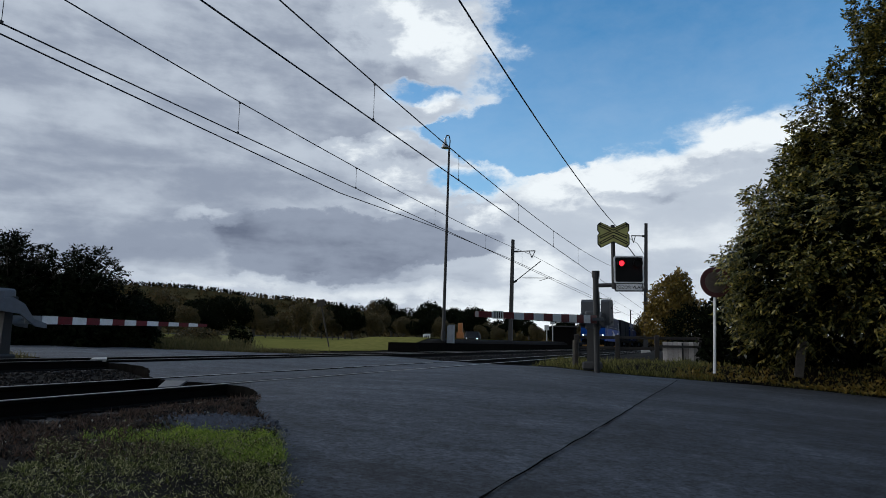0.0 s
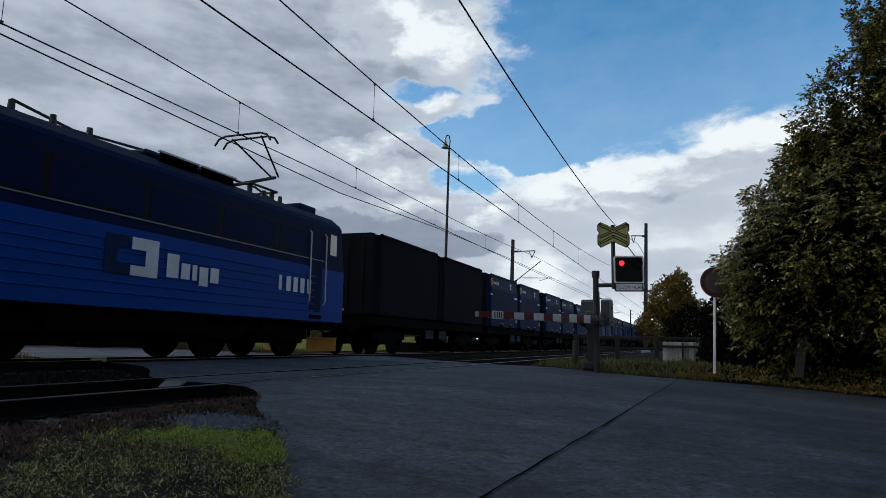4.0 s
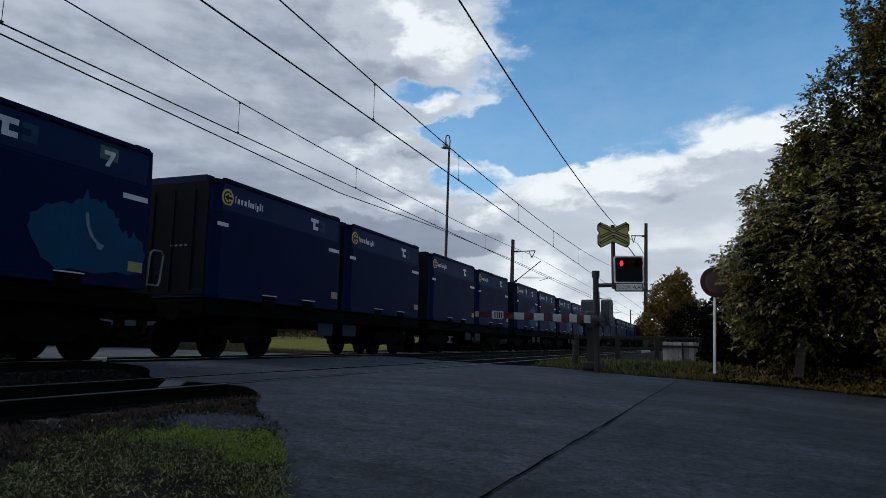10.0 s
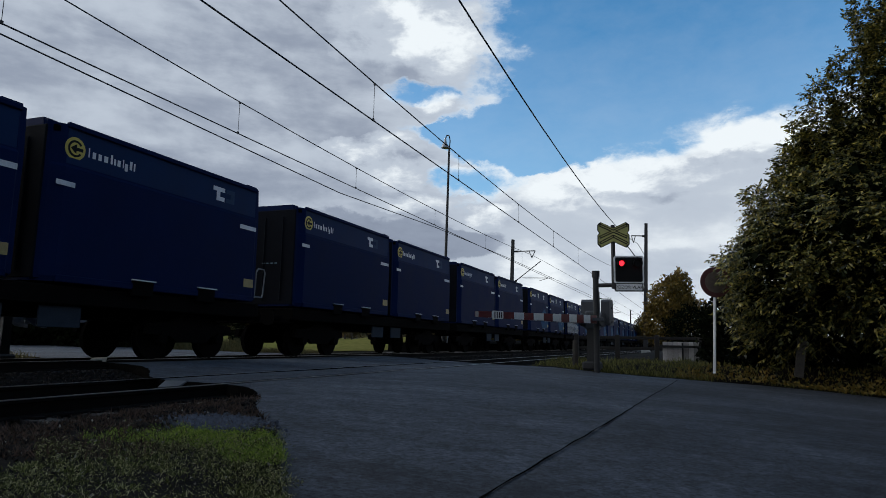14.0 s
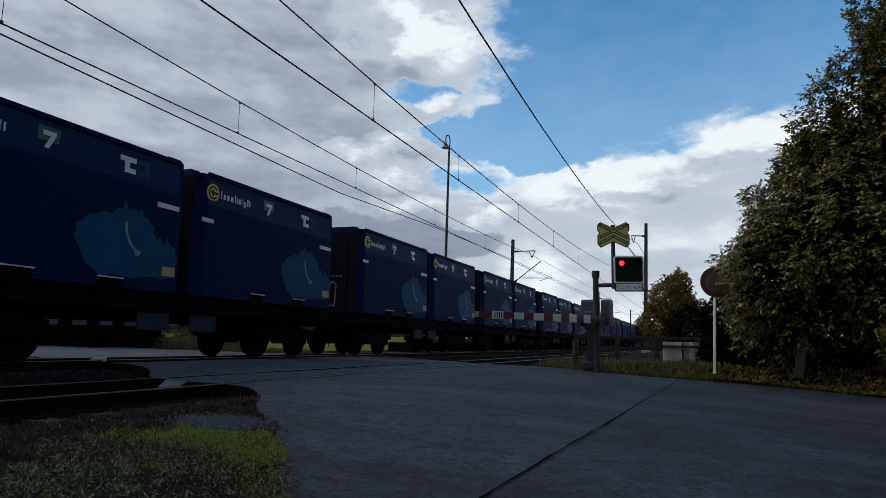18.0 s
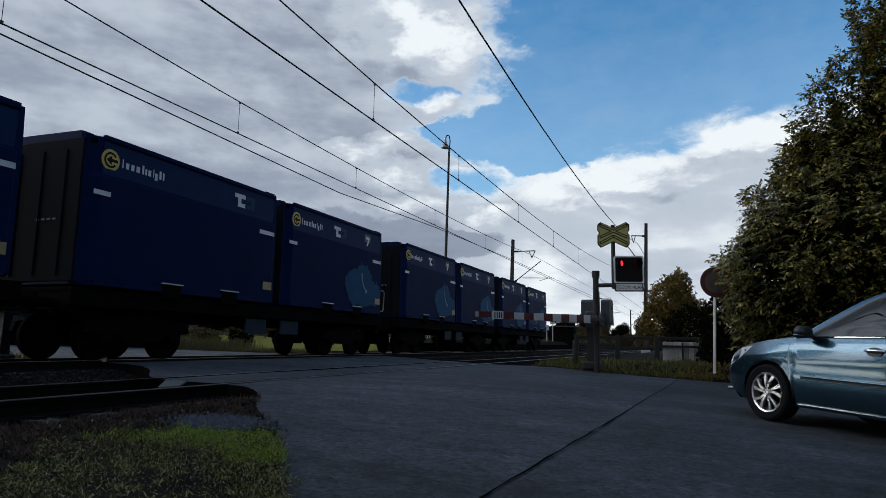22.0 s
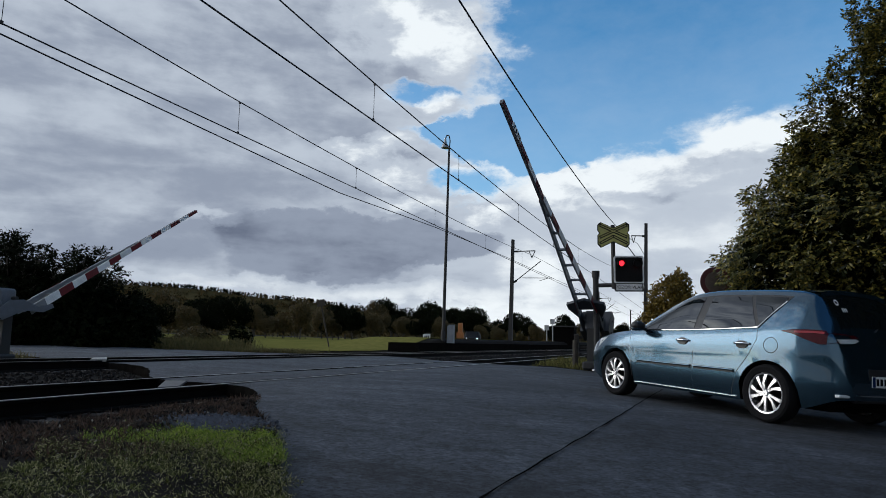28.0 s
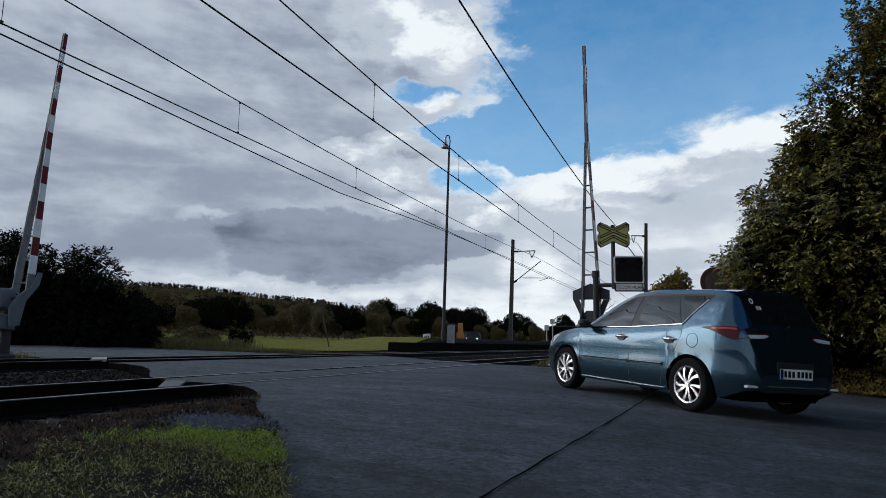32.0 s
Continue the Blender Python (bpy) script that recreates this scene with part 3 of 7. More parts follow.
def rocks(rng, points, size, material, name):
    """Loose broken stones: squashed, twisted octahedra."""
    n = len(points)
    base = np.array([(1, 0, 0), (-1, 0, 0), (0, 1, 0), (0, -1, 0), (0, 0, 1), (0, 0, -1)], float)
    faces = np.array([(0, 2, 4), (2, 1, 4), (1, 3, 4), (3, 0, 4), (2, 0, 5), (1, 2, 5), (3, 1, 5), (0, 3, 5)])
    q = rng.normal(size=(n, 3, 3))
    q, _ = np.linalg.qr(q)
    v = base[None] * rng.uniform(0.45, 1.2, (n, 6, 1)) * (size * rng.uniform(0.5, 1.5, (n, 1, 1)))
    v = np.einsum("nij,nkj->nki", q, v) + points[:, None]
    f = (faces[None] + 6 * np.arange(n)[:, None, None]).reshape(-1, 3)
    me = bpy.data.meshes.new(name)
    me.from_pydata(v.reshape(-1, 3).tolist(), [], f.tolist())
    me.materials.append(material)
    return me


def build_ballast():
    rng = np.random.default_rng(11)
    outline = [(-14.1, -0.5), (-13.5, -0.16), (-10.3, -0.16), (-9.4, -0.24), (-8.2, -0.27), (-5.0, -0.27), (-4.7, -0.31), (-4.3, -0.5)]
    single("ballast_bed", Shape().prism(outline, 1, -160, 620), BALLAST, "dirty ballast bed under the tracks, darkened for shade", "ballast", kind="structure")
    def top(x):
        return np.interp(x, [-14.1, -13.5, -10.3, -9.4, -8.2, -5.0, -4.7, -4.3], [-0.42, -0.16, -0.16, -0.24, -0.27, -0.27, -0.31, -0.4])
    pts = []
    for lo, hi, n in ((-1, 10.5, 9000), (16.5, 60, 9000)):
        x, y = rng.uniform(-13.9, -4.4, n), rng.uniform(lo, hi, n)
        keep = ~in_road(x, y)
        pts.append(np.stack([x, y, top(x) + 0.015], 1)[keep])
    pts = np.concatenate(pts)
    single("ballast_stones", rocks(rng, pts, 0.035, STONE, "ballast_stones"), STONE, "loose brown-grey ballast stones round the sleepers", "gravel", kind="stuff")
    x, y = rng.normal(-3.10, 0.14, 2600), rng.normal(3.84, 0.13, 2600)
    keep = ~in_road(x - 0.05, y - 0.05) & (x > -4.15)
    pts = np.stack([x, y, ground_height(x, y) + 0.012], 1)[keep]
    single("chippings_heap", rocks(rng, pts, 0.014, CHIPPING, "chippings_heap"), CHIPPING, "patch of blue-grey stone chippings beside the asphalt", "gravel", kind="stuff")
    x, y = rng.uniform(-5, -1.6, 4200), rng.uniform(0.6, 5.6, 4200)
    keep = ~in_road(x, y) & (x < -3.1 + rng.normal(0, 0.45, 4200))
    pts = np.stack([x, y, ground_height(x, y) + 0.01], 1)[keep]
    single("verge_stones", rocks(rng, pts, 0.015, STONE, "verge_stones"), STONE, "scattered stones on the bare verge by the track", "stones", kind="stuff")


RAMP = surface("stained_concrete", (0.10, 0.10, 0.10), 0.85, second=(0.06, 0.06, 0.06), scale=2.5, fine=45, bump=0.3)


def build_crossing():
    """Pale ramps at the ends of the crossing and the dark wheel grooves beside the rails."""
    for mat, word, corners, z, thick in ((RAMP, "dull grey", [(-5.73, 5.98), (-6.60, 7.02), (-6.32, 7.10), (-5.70, 6.28)], -0.06, 0.025), (CONCRETE, "pale", [(-11.15, 9.82), (-12.2, 10.85), (-12.05, 11.05), (-10.98, 10.05)], 0.06, 0.05)):
        single("end_ramp", Shape().prism(corners, 2, z - thick, z), mat, word + " concrete end ramp beside the crossing deck", "crossing ramp", "crossing ramps")
    for x, lift in ((NEAR_TRACK, NEAR_LIFT + 0.008), (FAR_TRACK, 0.0)):
        for side in (-0.7525 + 0.066, 0.7525 - 0.066):
            single("flange_groove", Shape().box((x + side, 14.2 - (x + 9) * 0.6, lift - 0.010), (0.06, 11.6, 0.012)), SEAM, "dark wheel groove along the rail in the crossing", "rail groove", "rail grooves", kind="structure")


build_ground()
build_track(NEAR_TRACK, NEAR_LIFT, "rusty railway track beside the road approach")
build_track(FAR_TRACK, FAR_LIFT, "rusty railway track that the train runs on")
build_ballast()
build_crossing()
build_road()


# ---- overhead line, masts, lamp ----
def wire(name, pts, r, label, parent=None):
    s = Shape().path([Vector(p) for p in pts], r, 5)
    return part(name, s, DARKSTEEL, parent, label)


def catenary(x, contact, droppers, label, sag):
    """Contact wire, sagging messenger wire above it and droppers between."""
    top = thing("overhead_line", pose(x, 0, 0), label, "overhead line", "overhead lines")
    def high(y):
        u = ((y - sag[0]) / sag[1]) ** 2
        return sag[2] + sag[3] * min(u, 1.6)
    ys = [-30 + 4 * k for k in range(35)]
    wire("contact_wire", [(0.0, y, contact) for y in (-30, 20, 56, 110, 400)], 0.017, "", top)
    wire("messenger_wire", [(0, y, high(y)) for y in ys] + [(0, 400, high(106))], 0.016, "", top)
    for y in droppers:
        d = part("dropper", Shape().path([(0, y, contact), (0, y, high(y))], 0.007, 5), DARKSTEEL, top)
        part("clamp", Shape().box((0, y, contact + 0.02), (0.03, 0.06, 0.07)).box((0, y, high(y) - 0.02), (0.03, 0.06, 0.06)), DARKSTEEL, d)
    return top


def mast(x, y, height, lean, reach, label, side):
    """A concrete-footed steel mast with a cantilever towards the track."""
    top = thing("catenary_mast", pose(x, y, -0.3, 0, lean, 0), label, "catenary mast", "catenary masts")
    part("post", Shape().loft([[(a * w, b * w, h) for a, b in ((-1, -1), (1, -1), (1, 1), (-1, 1))] for w, h in ((0.17, 0), (0.12, height))]), DARKSTEEL, top)
    part("footing", Shape().box((0, 0, 0.25), (0.7, 0.7, 0.5), chamfer=0.05), CONCRETE, top)
    r = reach * side
    part("bracket_tube", Shape().tube((0, 0, height - 1.05), (r, 0, height - 1.0), 0.045), DARKSTEEL, top)
    part("strut", Shape().tube((0, 0, height - 3.9), (r * 1.25, 0, height - 1.9), 0.04), DARKSTEEL, top)
    part("registration_arm", Shape().tube((r * 0.45, 0, height - 3.35), (r * 1.75, 0, height - 3.35), 0.03).tube((r * 1.2, 0, height - 3.6), (r * 1.6, 0, height - 3.35), 0.02), DARKSTEEL, top)
    part("insulator", Shape().tube((r * 0.1, 0, height - 1.05), (r * 0.26, 0, height - 1.05), 0.085, n=10).tube((r * 0.07, 0, height - 3.78), (r * 0.2, 0, height - 3.6), 0.085, n=10), DARKSTEEL, top)
    part("hanger", Shape().path([(r * 0.72, 0, height - 1.0), (r * 0.86, 0, height - 1.6), (r, 0, height - 1.0)], 0.035), DARKSTEEL, top)
    return top


def build_overhead():
    catenary(FAR_TRACK, 6.2, (7.8, 14.6, 21.5, 29.6, 38, 47), "thin dark overhead wires over the far track", (28, 18, 6.95, 0.30))
    catenary(NEAR_TRACK - 0.7, 5.73, (-1, 6, 13.6, 19.7, 27.5, 35, 43), "thin dark overhead wires over the near track", (26, 30, 6.52, 0.85))
    single("return_wire", Shape().path([(-11.8, -30, 6.7), (-11.8, 7.8, 5.99), (-11.8, 20.3, 5.76), (-11.8, 29.6, 6.10), (-11.8, 43, 6.28), (-11.8, 110, 6.6)], 0.017, 5), DARKSTEEL, "single dark wire slung below the far overhead line", "overhead wire")
    single("feeder_wire", Shape().path([(-3.95, y, min(6.63 + 0.0018 * (y - 22) ** 2, 8.2)) for y in range(-30, 64, 3)], 0.019, 5), DARKSTEEL, "single dark feeder wire beside the near track", "overhead wire")
    mast(-15.0, 55.5, 9.85, 1.4, 2.0, "dark steel catenary mast beyond the far track", 1)
    mast(-3.9, 55.8, 10.8, 1.6, 1.15, "dark steel catenary mast beside the near track", -1)
    for k in range(1, 5):
        mast(-15.0, 55.5 + 56 * k, 9.6, 0, 2.0, "distant dark catenary mast", 1)
        mast(-3.9, 55.8 + 56 * k, 9.6, 0, 1.15, "distant dark catenary mast", -1)


def build_lamp():
    top = thing("station_lamp", pose(-14.6, 38.3, -0.1, 0, 0.9, 0), "tall thin dark lamp pole with a hanging lantern", "street lamp")
    pole = Shape().tube((0, 0, 0), (0, 0, 1.3), 0.15, 0.15, 10).tube((0, 0, 1.3), (0, 0, 1.4), 0.15, 0.11, 10).tube((0, 0, 1.4), (0, 0, 12.9), 0.11, 0.065, 10)
    part("pole", pole, DARKSTEEL, top, "tapered steel pole")
    part("arm", Shape().path([(0, 0, 12.8), (0.05, 0, 13.4), (-0.02, 0, 13.75), (-0.2, 0, 13.8), (-0.28, 0, 13.55)], 0.035), DARKSTEEL, top)
    part("lantern", Shape().loft([[(-0.28 + r * math.cos(a), r * math.sin(a), z) for a in np.linspace(0, 2 * math.pi, 13)[:-1]] for r, z in ((0.06, 13.6), (0.09, 13.35), (0.2, 13.15), (0.26, 12.98), (0.24, 12.95))]), GALVANISED, top, "bell-shaped grey lantern", 50)
    part("cabinet", Shape().box((0.45, 0.1, 1.0), (0.42, 0.3, 1.3), chamfer=0.02), GREYPAINT, top, "pale switch cabinet")


build_overhead()
build_lamp()


# ---- level crossing equipment ----
BOOMGREY = surface("dull_aluminium", (0.20, 0.21, 0.22), 0.6, 0.2, second=(0.13, 0.135, 0.14), scale=4, fine=60)
BOOM_NEAR, BOOM_FAR = 7.05, 6.85


# machine grey darkened to hold the near barrier's backlit shade
DARKGREY = surface("backlit_dark_grey_paint", (0.036, 0.041, 0.050), 0.6, second=(0.022, 0.025, 0.03), scale=4, fine=60)


BLUEGREY = surface("blue_grey_machine_paint", (0.11, 0.125, 0.15), 0.6, second=(0.075, 0.085, 0.10), scale=4, fine=60)


def build_boom(length, red_first, paint, slung):
    """A forked boom of two flat rails that meet towards the tip, striped red and white, with rungs; it lies along +x from its pivot."""
    boom = new("boom")
    meet = length * 0.62
    def gap(x):
        return 0.23 + (0.03 - 0.23) * min(max(x / meet, 0), 1)
    def tall(x):
        return 0.105 + (0.045 - 0.105) * min(max(x / length, 0), 1)
    root = 0.75 if slung else 0.45
    count = 14 if slung else 13
    edges = [root + (length - root) * k / count for k in range(count + 1)]
    def rail_rows(s0, xs, single_):
        w = 0.018 if not single_ else 0.028
        return [[(x, (0.0 if single_ else s0 * gap(x)) + a * w, b * tall(x) * 0.92) for a, b in ((-1, -1), (1, -1), (1, 1), (-1, 1))] for x in xs]
    for s0 in (-1, 1):
        part("boom_rail", Shape().loft(rail_rows(s0, np.linspace(0.3, meet + 0.1, 8), False)), BOOMGREY, boom, "grey aluminium rail")
    part("boom_tip", Shape().loft(rail_rows(0, (meet, length), True)), BOOMGREY, boom, "grey boom tip")
    for k, (a, b) in enumerate(zip(edges, edges[1:])):
        mat, word = ((REDPAINT, "red"), (WHITEPAINT, "white"))[(k + red_first) % 2]
        for s0 in (-1, 1):
            rows = []
            for x in (a, b):
                y = s0 * (gap(x) + 0.0215 if a < meet else 0.0315)
                rows.append([(x, y - 0.004, -tall(x)), (x, y + 0.004, -tall(x)), (x, y + 0.004, tall(x)), (x, y - 0.004, tall(x))])
            part("stripe", Shape().loft(rows), mat, boom, word + " stripe of the boom")
    for k in range(7):
        x = 0.55 + k * meet * 0.13
        part("rung", Shape().box((x, 0, 0), (0.035, 2 * gap(x), 0.05)), BOOMGREY, boom, "grey rung")
    if not red_first:
        a, b = edges[-3] + 0.03, edges[-2] - 0.03
        panel = part("boom_panel", Shape().box(((a + b) / 2, 0.0405, 0), (b - a, 0.008, 0.13)), WHITEPAINT, boom, "small white panel with dark bars")
        for k in range(4):
            part("panel_bar", Shape().box((a + (b - a) * (0.16 + 0.22 * k), 0.046, 0), ((b - a) * 0.08, 0.005, 0.10)), BLACKPAINT, panel)
    for s0 in (-1, 1):
        if slung:
            part("counter_arm", Shape().prism([(0.80, -0.41), (0.80, -0.51), (0.50, -0.47), (0.10, -0.20), (-0.45, -0.14), (-0.50, 0.10), (-0.1, 0.16), (0.2, 0.02), (0.45, -0.30)], 1, s0 * 0.30 - 0.022, s0 * 0.30 + 0.022), paint, boom, "slanting grey side arm")
            continue
        part("counter_arm", Shape().prism([(0.30, -0.08), (0.30, 0.08), (0.05, 0.16), (-0.20, 0.16), (-0.50, 0.10), (-0.50, -0.12), (-0.2, -0.18), (0.10, -0.15)], 1, s0 * 0.24 - 0.022, s0 * 0.24 + 0.022), paint, boom, "grey steel side arm")
        wide, mid = (0.40, -0.16) if s0 < 0 else (0.22, 0.26)
        weight = part("counterweight", Shape().prism([(-0.78, -0.14), (-0.30, -0.14), (-0.34, 0.46), (-0.42, 0.52), (-0.72, 0.50)], 1, mid - wide / 2, mid + wide / 2), paint, boom, "grey counterweight")
        for k in (-0.05, 0.30):
            part("weight_bolt", Shape().tube((-0.54, mid - wide / 2 - 0.02, k), (-0.54, mid + wide / 2 + 0.02, k), 0.025, n=8), DARKSTEEL, weight)
    if slung:
        part("counterweight", Shape().box((-0.40, 0, 0.10), (0.34, 0.50, 0.44), chamfer=0.03), paint, boom, "grey counterweight")
        return boom
    part("cross_plate", Shape().prism([(-0.46, 0.50), (0.46, 0.50), (0.46, 0.72), (0.0, 0.90), (-0.46, 0.72)], 2, -0.035, 0.035), paint, boom, "grey gable-shaped cross plate", m=pose(0, 0, 0, 0, 0, -90))
    for s0 in (-1, 1):
        part("gusset", Shape().prism([(s0 * 0.455, 0.498), (s0 * 0.30, 0.498), (s0 * 0.16, 0.10), (s0 * 0.26, 0.06)], 2, -0.025, 0.025), paint, boom, "slanting grey gusset", m=pose(0, 0, 0, 0, 0, -90))
    return boom


def build_barrier(name, x, y, base, pivot, turn, length, lattice, label):
    top = thing(name, pose(x, y, base, 0, 0, turn), label, "barrier", "crossing barriers")
    h = pivot - base
    # the near barrier gets the shade-darkened grey, the far one the lighter
    paint = DARKGREY if x > -5 else BLUEGREY
    part("stand", Shape().prism([(-0.12, 0), (0.12, 0), (0.10, h - 0.2), (-0.10, h - 0.2)], 1, -0.10, 0.10), DARKSTEEL, top)
    part("footing", Shape().box((0, 0, 0.0), (0.42, 0.42, 0.2), chamfer=0.04), DARKSTEEL, top)
    box_ = part("drive_box", Shape().box((-0.1, 0.0, h - 0.02), (0.42, 0.30, 0.48), chamfer=0.04), paint, top, "grey drive housing")
    part("drive_door", Shape().box((-0.1, -0.158, h - 0.02), (0.32, 0.02, 0.36), chamfer=0.008), paint, box_)
    part("shaft", Shape().tube((0, -0.3, h), (0, 0.3, h), 0.045, n=12), DARKSTEEL, top)
    boom = build_boom(length, lattice, paint, x < -5)
    boom.parent = top
    boom.matrix_basis = pose(0, 0, h)
    # beyond the tracks the boom is bolted below the level of its shaft
    if x < -5:
        for piece in boom.children:
            if piece.name.startswith(("boom_", "stripe", "rung")):
                piece.matrix_basis = pose(0, 0, -0.32)
    return top, boom


def build_signal():
    """Warning signal: square black board with two red lamps, a warning cross above and a plate below."""
    top = thing("crossing_signal", pose(-2.28, 16.45, -0.05), "crossing warning signal with black lamp board and warning cross", "railway signal")
    part("post", Shape().tube((0, 0, -0.2), (0, 0, 2.25), 0.07, n=12), DARKSTEEL, top)
    part("post_cap", Shape().tube((0, 0, 2.2), (0, 0, 2.36), 0.095, n=12), DARKSTEEL, top)
    part("arm", Shape().tube((0, 0, 2.0), (0.62, -0.1, 2.0), 0.05), DARKSTEEL, top)
    part("upright", Shape().tube((0.45, -0.18, 1.9), (0.45, -0.18, 3.45), 0.05), DARKSTEEL, top)
    head = new("signal_head")
    head.parent = top
    head.matrix_basis = pose(0.83, -0.42, 2.33, 0, 0, 13)
    w, hh = 0.345, 0.325
    def rounded(w, h, r=0.05):
        return [(sx * (w - r) + r * math.cos(a), sz * (h - r) + r * math.sin(a)) for sx, sz, a0 in ((1, 1, 0), (-1, 1, 90), (-1, -1, 180), (1, -1, 270)) for a in (radians(a0 + q) for q in (0, 30, 60, 90))]
    part("border", Shape().prism(rounded(w, hh), 1, 0.0, 0.03), WHITEPAINT, head, "white border of the board")
    board = part("board", Shape().prism(rounded(w - 0.035, hh - 0.035, 0.04), 1, -0.012, 0.02), BLACKPAINT, head, "black lamp board")
    for n, sx in enumerate((-0.17, 0.20)):
        part("visor", Shape().loft([[(sx + 0.105 * math.cos(a), y, 0.14 + 0.105 * math.sin(a)) for a in np.linspace(radians(-20), radians(200), 14)] + [(sx + 0.095 * math.cos(a), y, 0.14 + 0.095 * math.sin(a)) for a in np.linspace(radians(200), radians(-20), 14)] for y in (-0.012, -0.15 + 0.0)]), BLACKPAINT, board)
        part("lamp_socket", Shape().tube((sx, -0.010, 0.14), (sx, -0.016, 0.14), 0.092, n=20), BLACKPAINT, board, "dark lamp glass")
    # a lamp's lens is lit on one face and dark on the other
    lenses = []
    for sx in (-0.17, 0.20):
        lens = new("lens")
        lens.parent = head
        lens.matrix_basis = pose(sx, -0.075, 0.14)
        part("lit_face", Shape().tube((0, -0.012, 0), (0, -0.004, 0), 0.055, 0.062, n=20), REDGLOW, lens, "glowing red lens")
        part("dark_face", Shape().tube((0, 0.012, 0), (0, 0.002, 0), 0.090, 0.090, n=20), BLACKPAINT, lens, "dark lens back")
        lenses.append(lens)
    plate = part("plate", Shape().box((0, 0, -0.42), (0.60, 0.02, 0.15), chamfer=0.006), WHITEPAINT, head, "white text plate")
    words = bpy.data.curves.new("plate_text", "FONT")
    words.body, words.size, words.align_x, words.align_y, words.extrude = "POZOR VLAK", 0.105, "CENTER", "CENTER", 0.002
    words.materials.append(BLACKPAINT)
    w_ob = new("plate_text", words)
    w_ob.parent = plate
    w_ob.matrix_basis = pose(0, -0.0135, -0.42, 90, 0, 0)
    part("plate_frame", Shape().box((0, 0.004, -0.42), (0.66, 0.02, 0.20), chamfer=0.008), DARKSTEEL, head)
    # two crossed boards with dark outlines
    cross = new("warning_cross")
    cross.parent = top
    cross.matrix_basis = pose(0.48, -0.32, 3.19, 0, 0, 13)
    half = [(0.0, 0.17), (0.30, 0.315), (0.378, 0.25), (0.378, 0.11), (0.335, 0.05), (0.378, -0.01), (0.378, -0.23), (0.30, -0.315), (0.0, -0.17)]
    outline = half + [(-a, b) for a, b in half[-2:0:-1]]
    part("cross_board", Shape().prism(outline, 1, 0.0, 0.012), BLACKPAINT, cross, "black edge of the warning cross")
    part("cross_face", Shape().prism([(a * 0.93, b * 0.91) for a, b in outline], 1, -0.004, 0.0), YELLOWGREEN, cross, "yellow reflective face")
    def stroke(p, q, w, y, mat):
        d = Vector((q[0] - p[0], q[1] - p[1])).normalized() * w
        ring = [(p[0] - d.x - d.y, p[1] - d.y + d.x), (q[0] + d.x - d.y, q[1] + d.y + d.x), (q[0] + d.x + d.y, q[1] + d.y - d.x), (p[0] - d.x + d.y, p[1] - d.y - d.x)]
        part("cross_stripe", Shape().prism(ring, 1, y - 0.003, y), mat, cross)
    for s0 in (-1, 1):
        for p, q in (((-0.29 * s0, 0.225), (0.29 * s0, -0.045)), ((0.02 * s0, -0.045), (0.29 * s0, -0.19))):
            stroke(p, q, 0.036, -0.005 - 0.001 * s0, BLACKPAINT)
            stroke(p, q, 0.011, -0.011 - 0.001 * s0, YELLOWGREEN)
    return top, lenses


def build_round_sign():
    top = thing("road_sign", pose(0.35, 16.8, -0.1, 0, 2.5, 20), "round red-bordered prohibition sign on a white post", "road sign")
    part("post", Shape().tube((0, 0, 0), (0, 0, 2.45), 0.032, n=10), WHITEPAINT, top, "weathered white post")
    # ring and face are coloured darker, holding the sign's backlit shade
    part("disc", Shape().tube((0, -0.045, 2.12), (0, -0.035, 2.12), 0.36, n=40), surface("backlit_faded_red", (0.10, 0.022, 0.018), 0.7, second=(0.06, 0.014, 0.013)), top, "red ring of the sign")
    part("face", Shape().tube((0, -0.049, 2.12), (0, -0.044, 2.12), 0.25, n=40), surface("backlit_faded_white", (0.16, 0.115, 0.08), 0.7, second=(0.07, 0.05, 0.04), amount=0.6), top, "faded pale sign face, darkened for backlight")
    part("back_bracket", Shape().box((0, -0.02, 2.12), (0.3, 0.03, 0.05)), GALVANISED, top)
    return top


NEAR_BARRIER, NEAR_BOOM = build_barrier("crossing_barrier", -2.44, 16.8, 0.0, 1.13, 180 + 84.0, BOOM_NEAR, 0, "grey crossing barrier with red and white forked boom by the road")
FAR_BARRIER, FAR_BOOM = build_barrier("crossing_barrier", -14.5, 10.42, -0.02, 1.32, 92, BOOM_FAR, 1, "grey crossing barrier with red and white boom beyond the tracks")
SIGNAL, LENSES = build_signal()
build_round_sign()


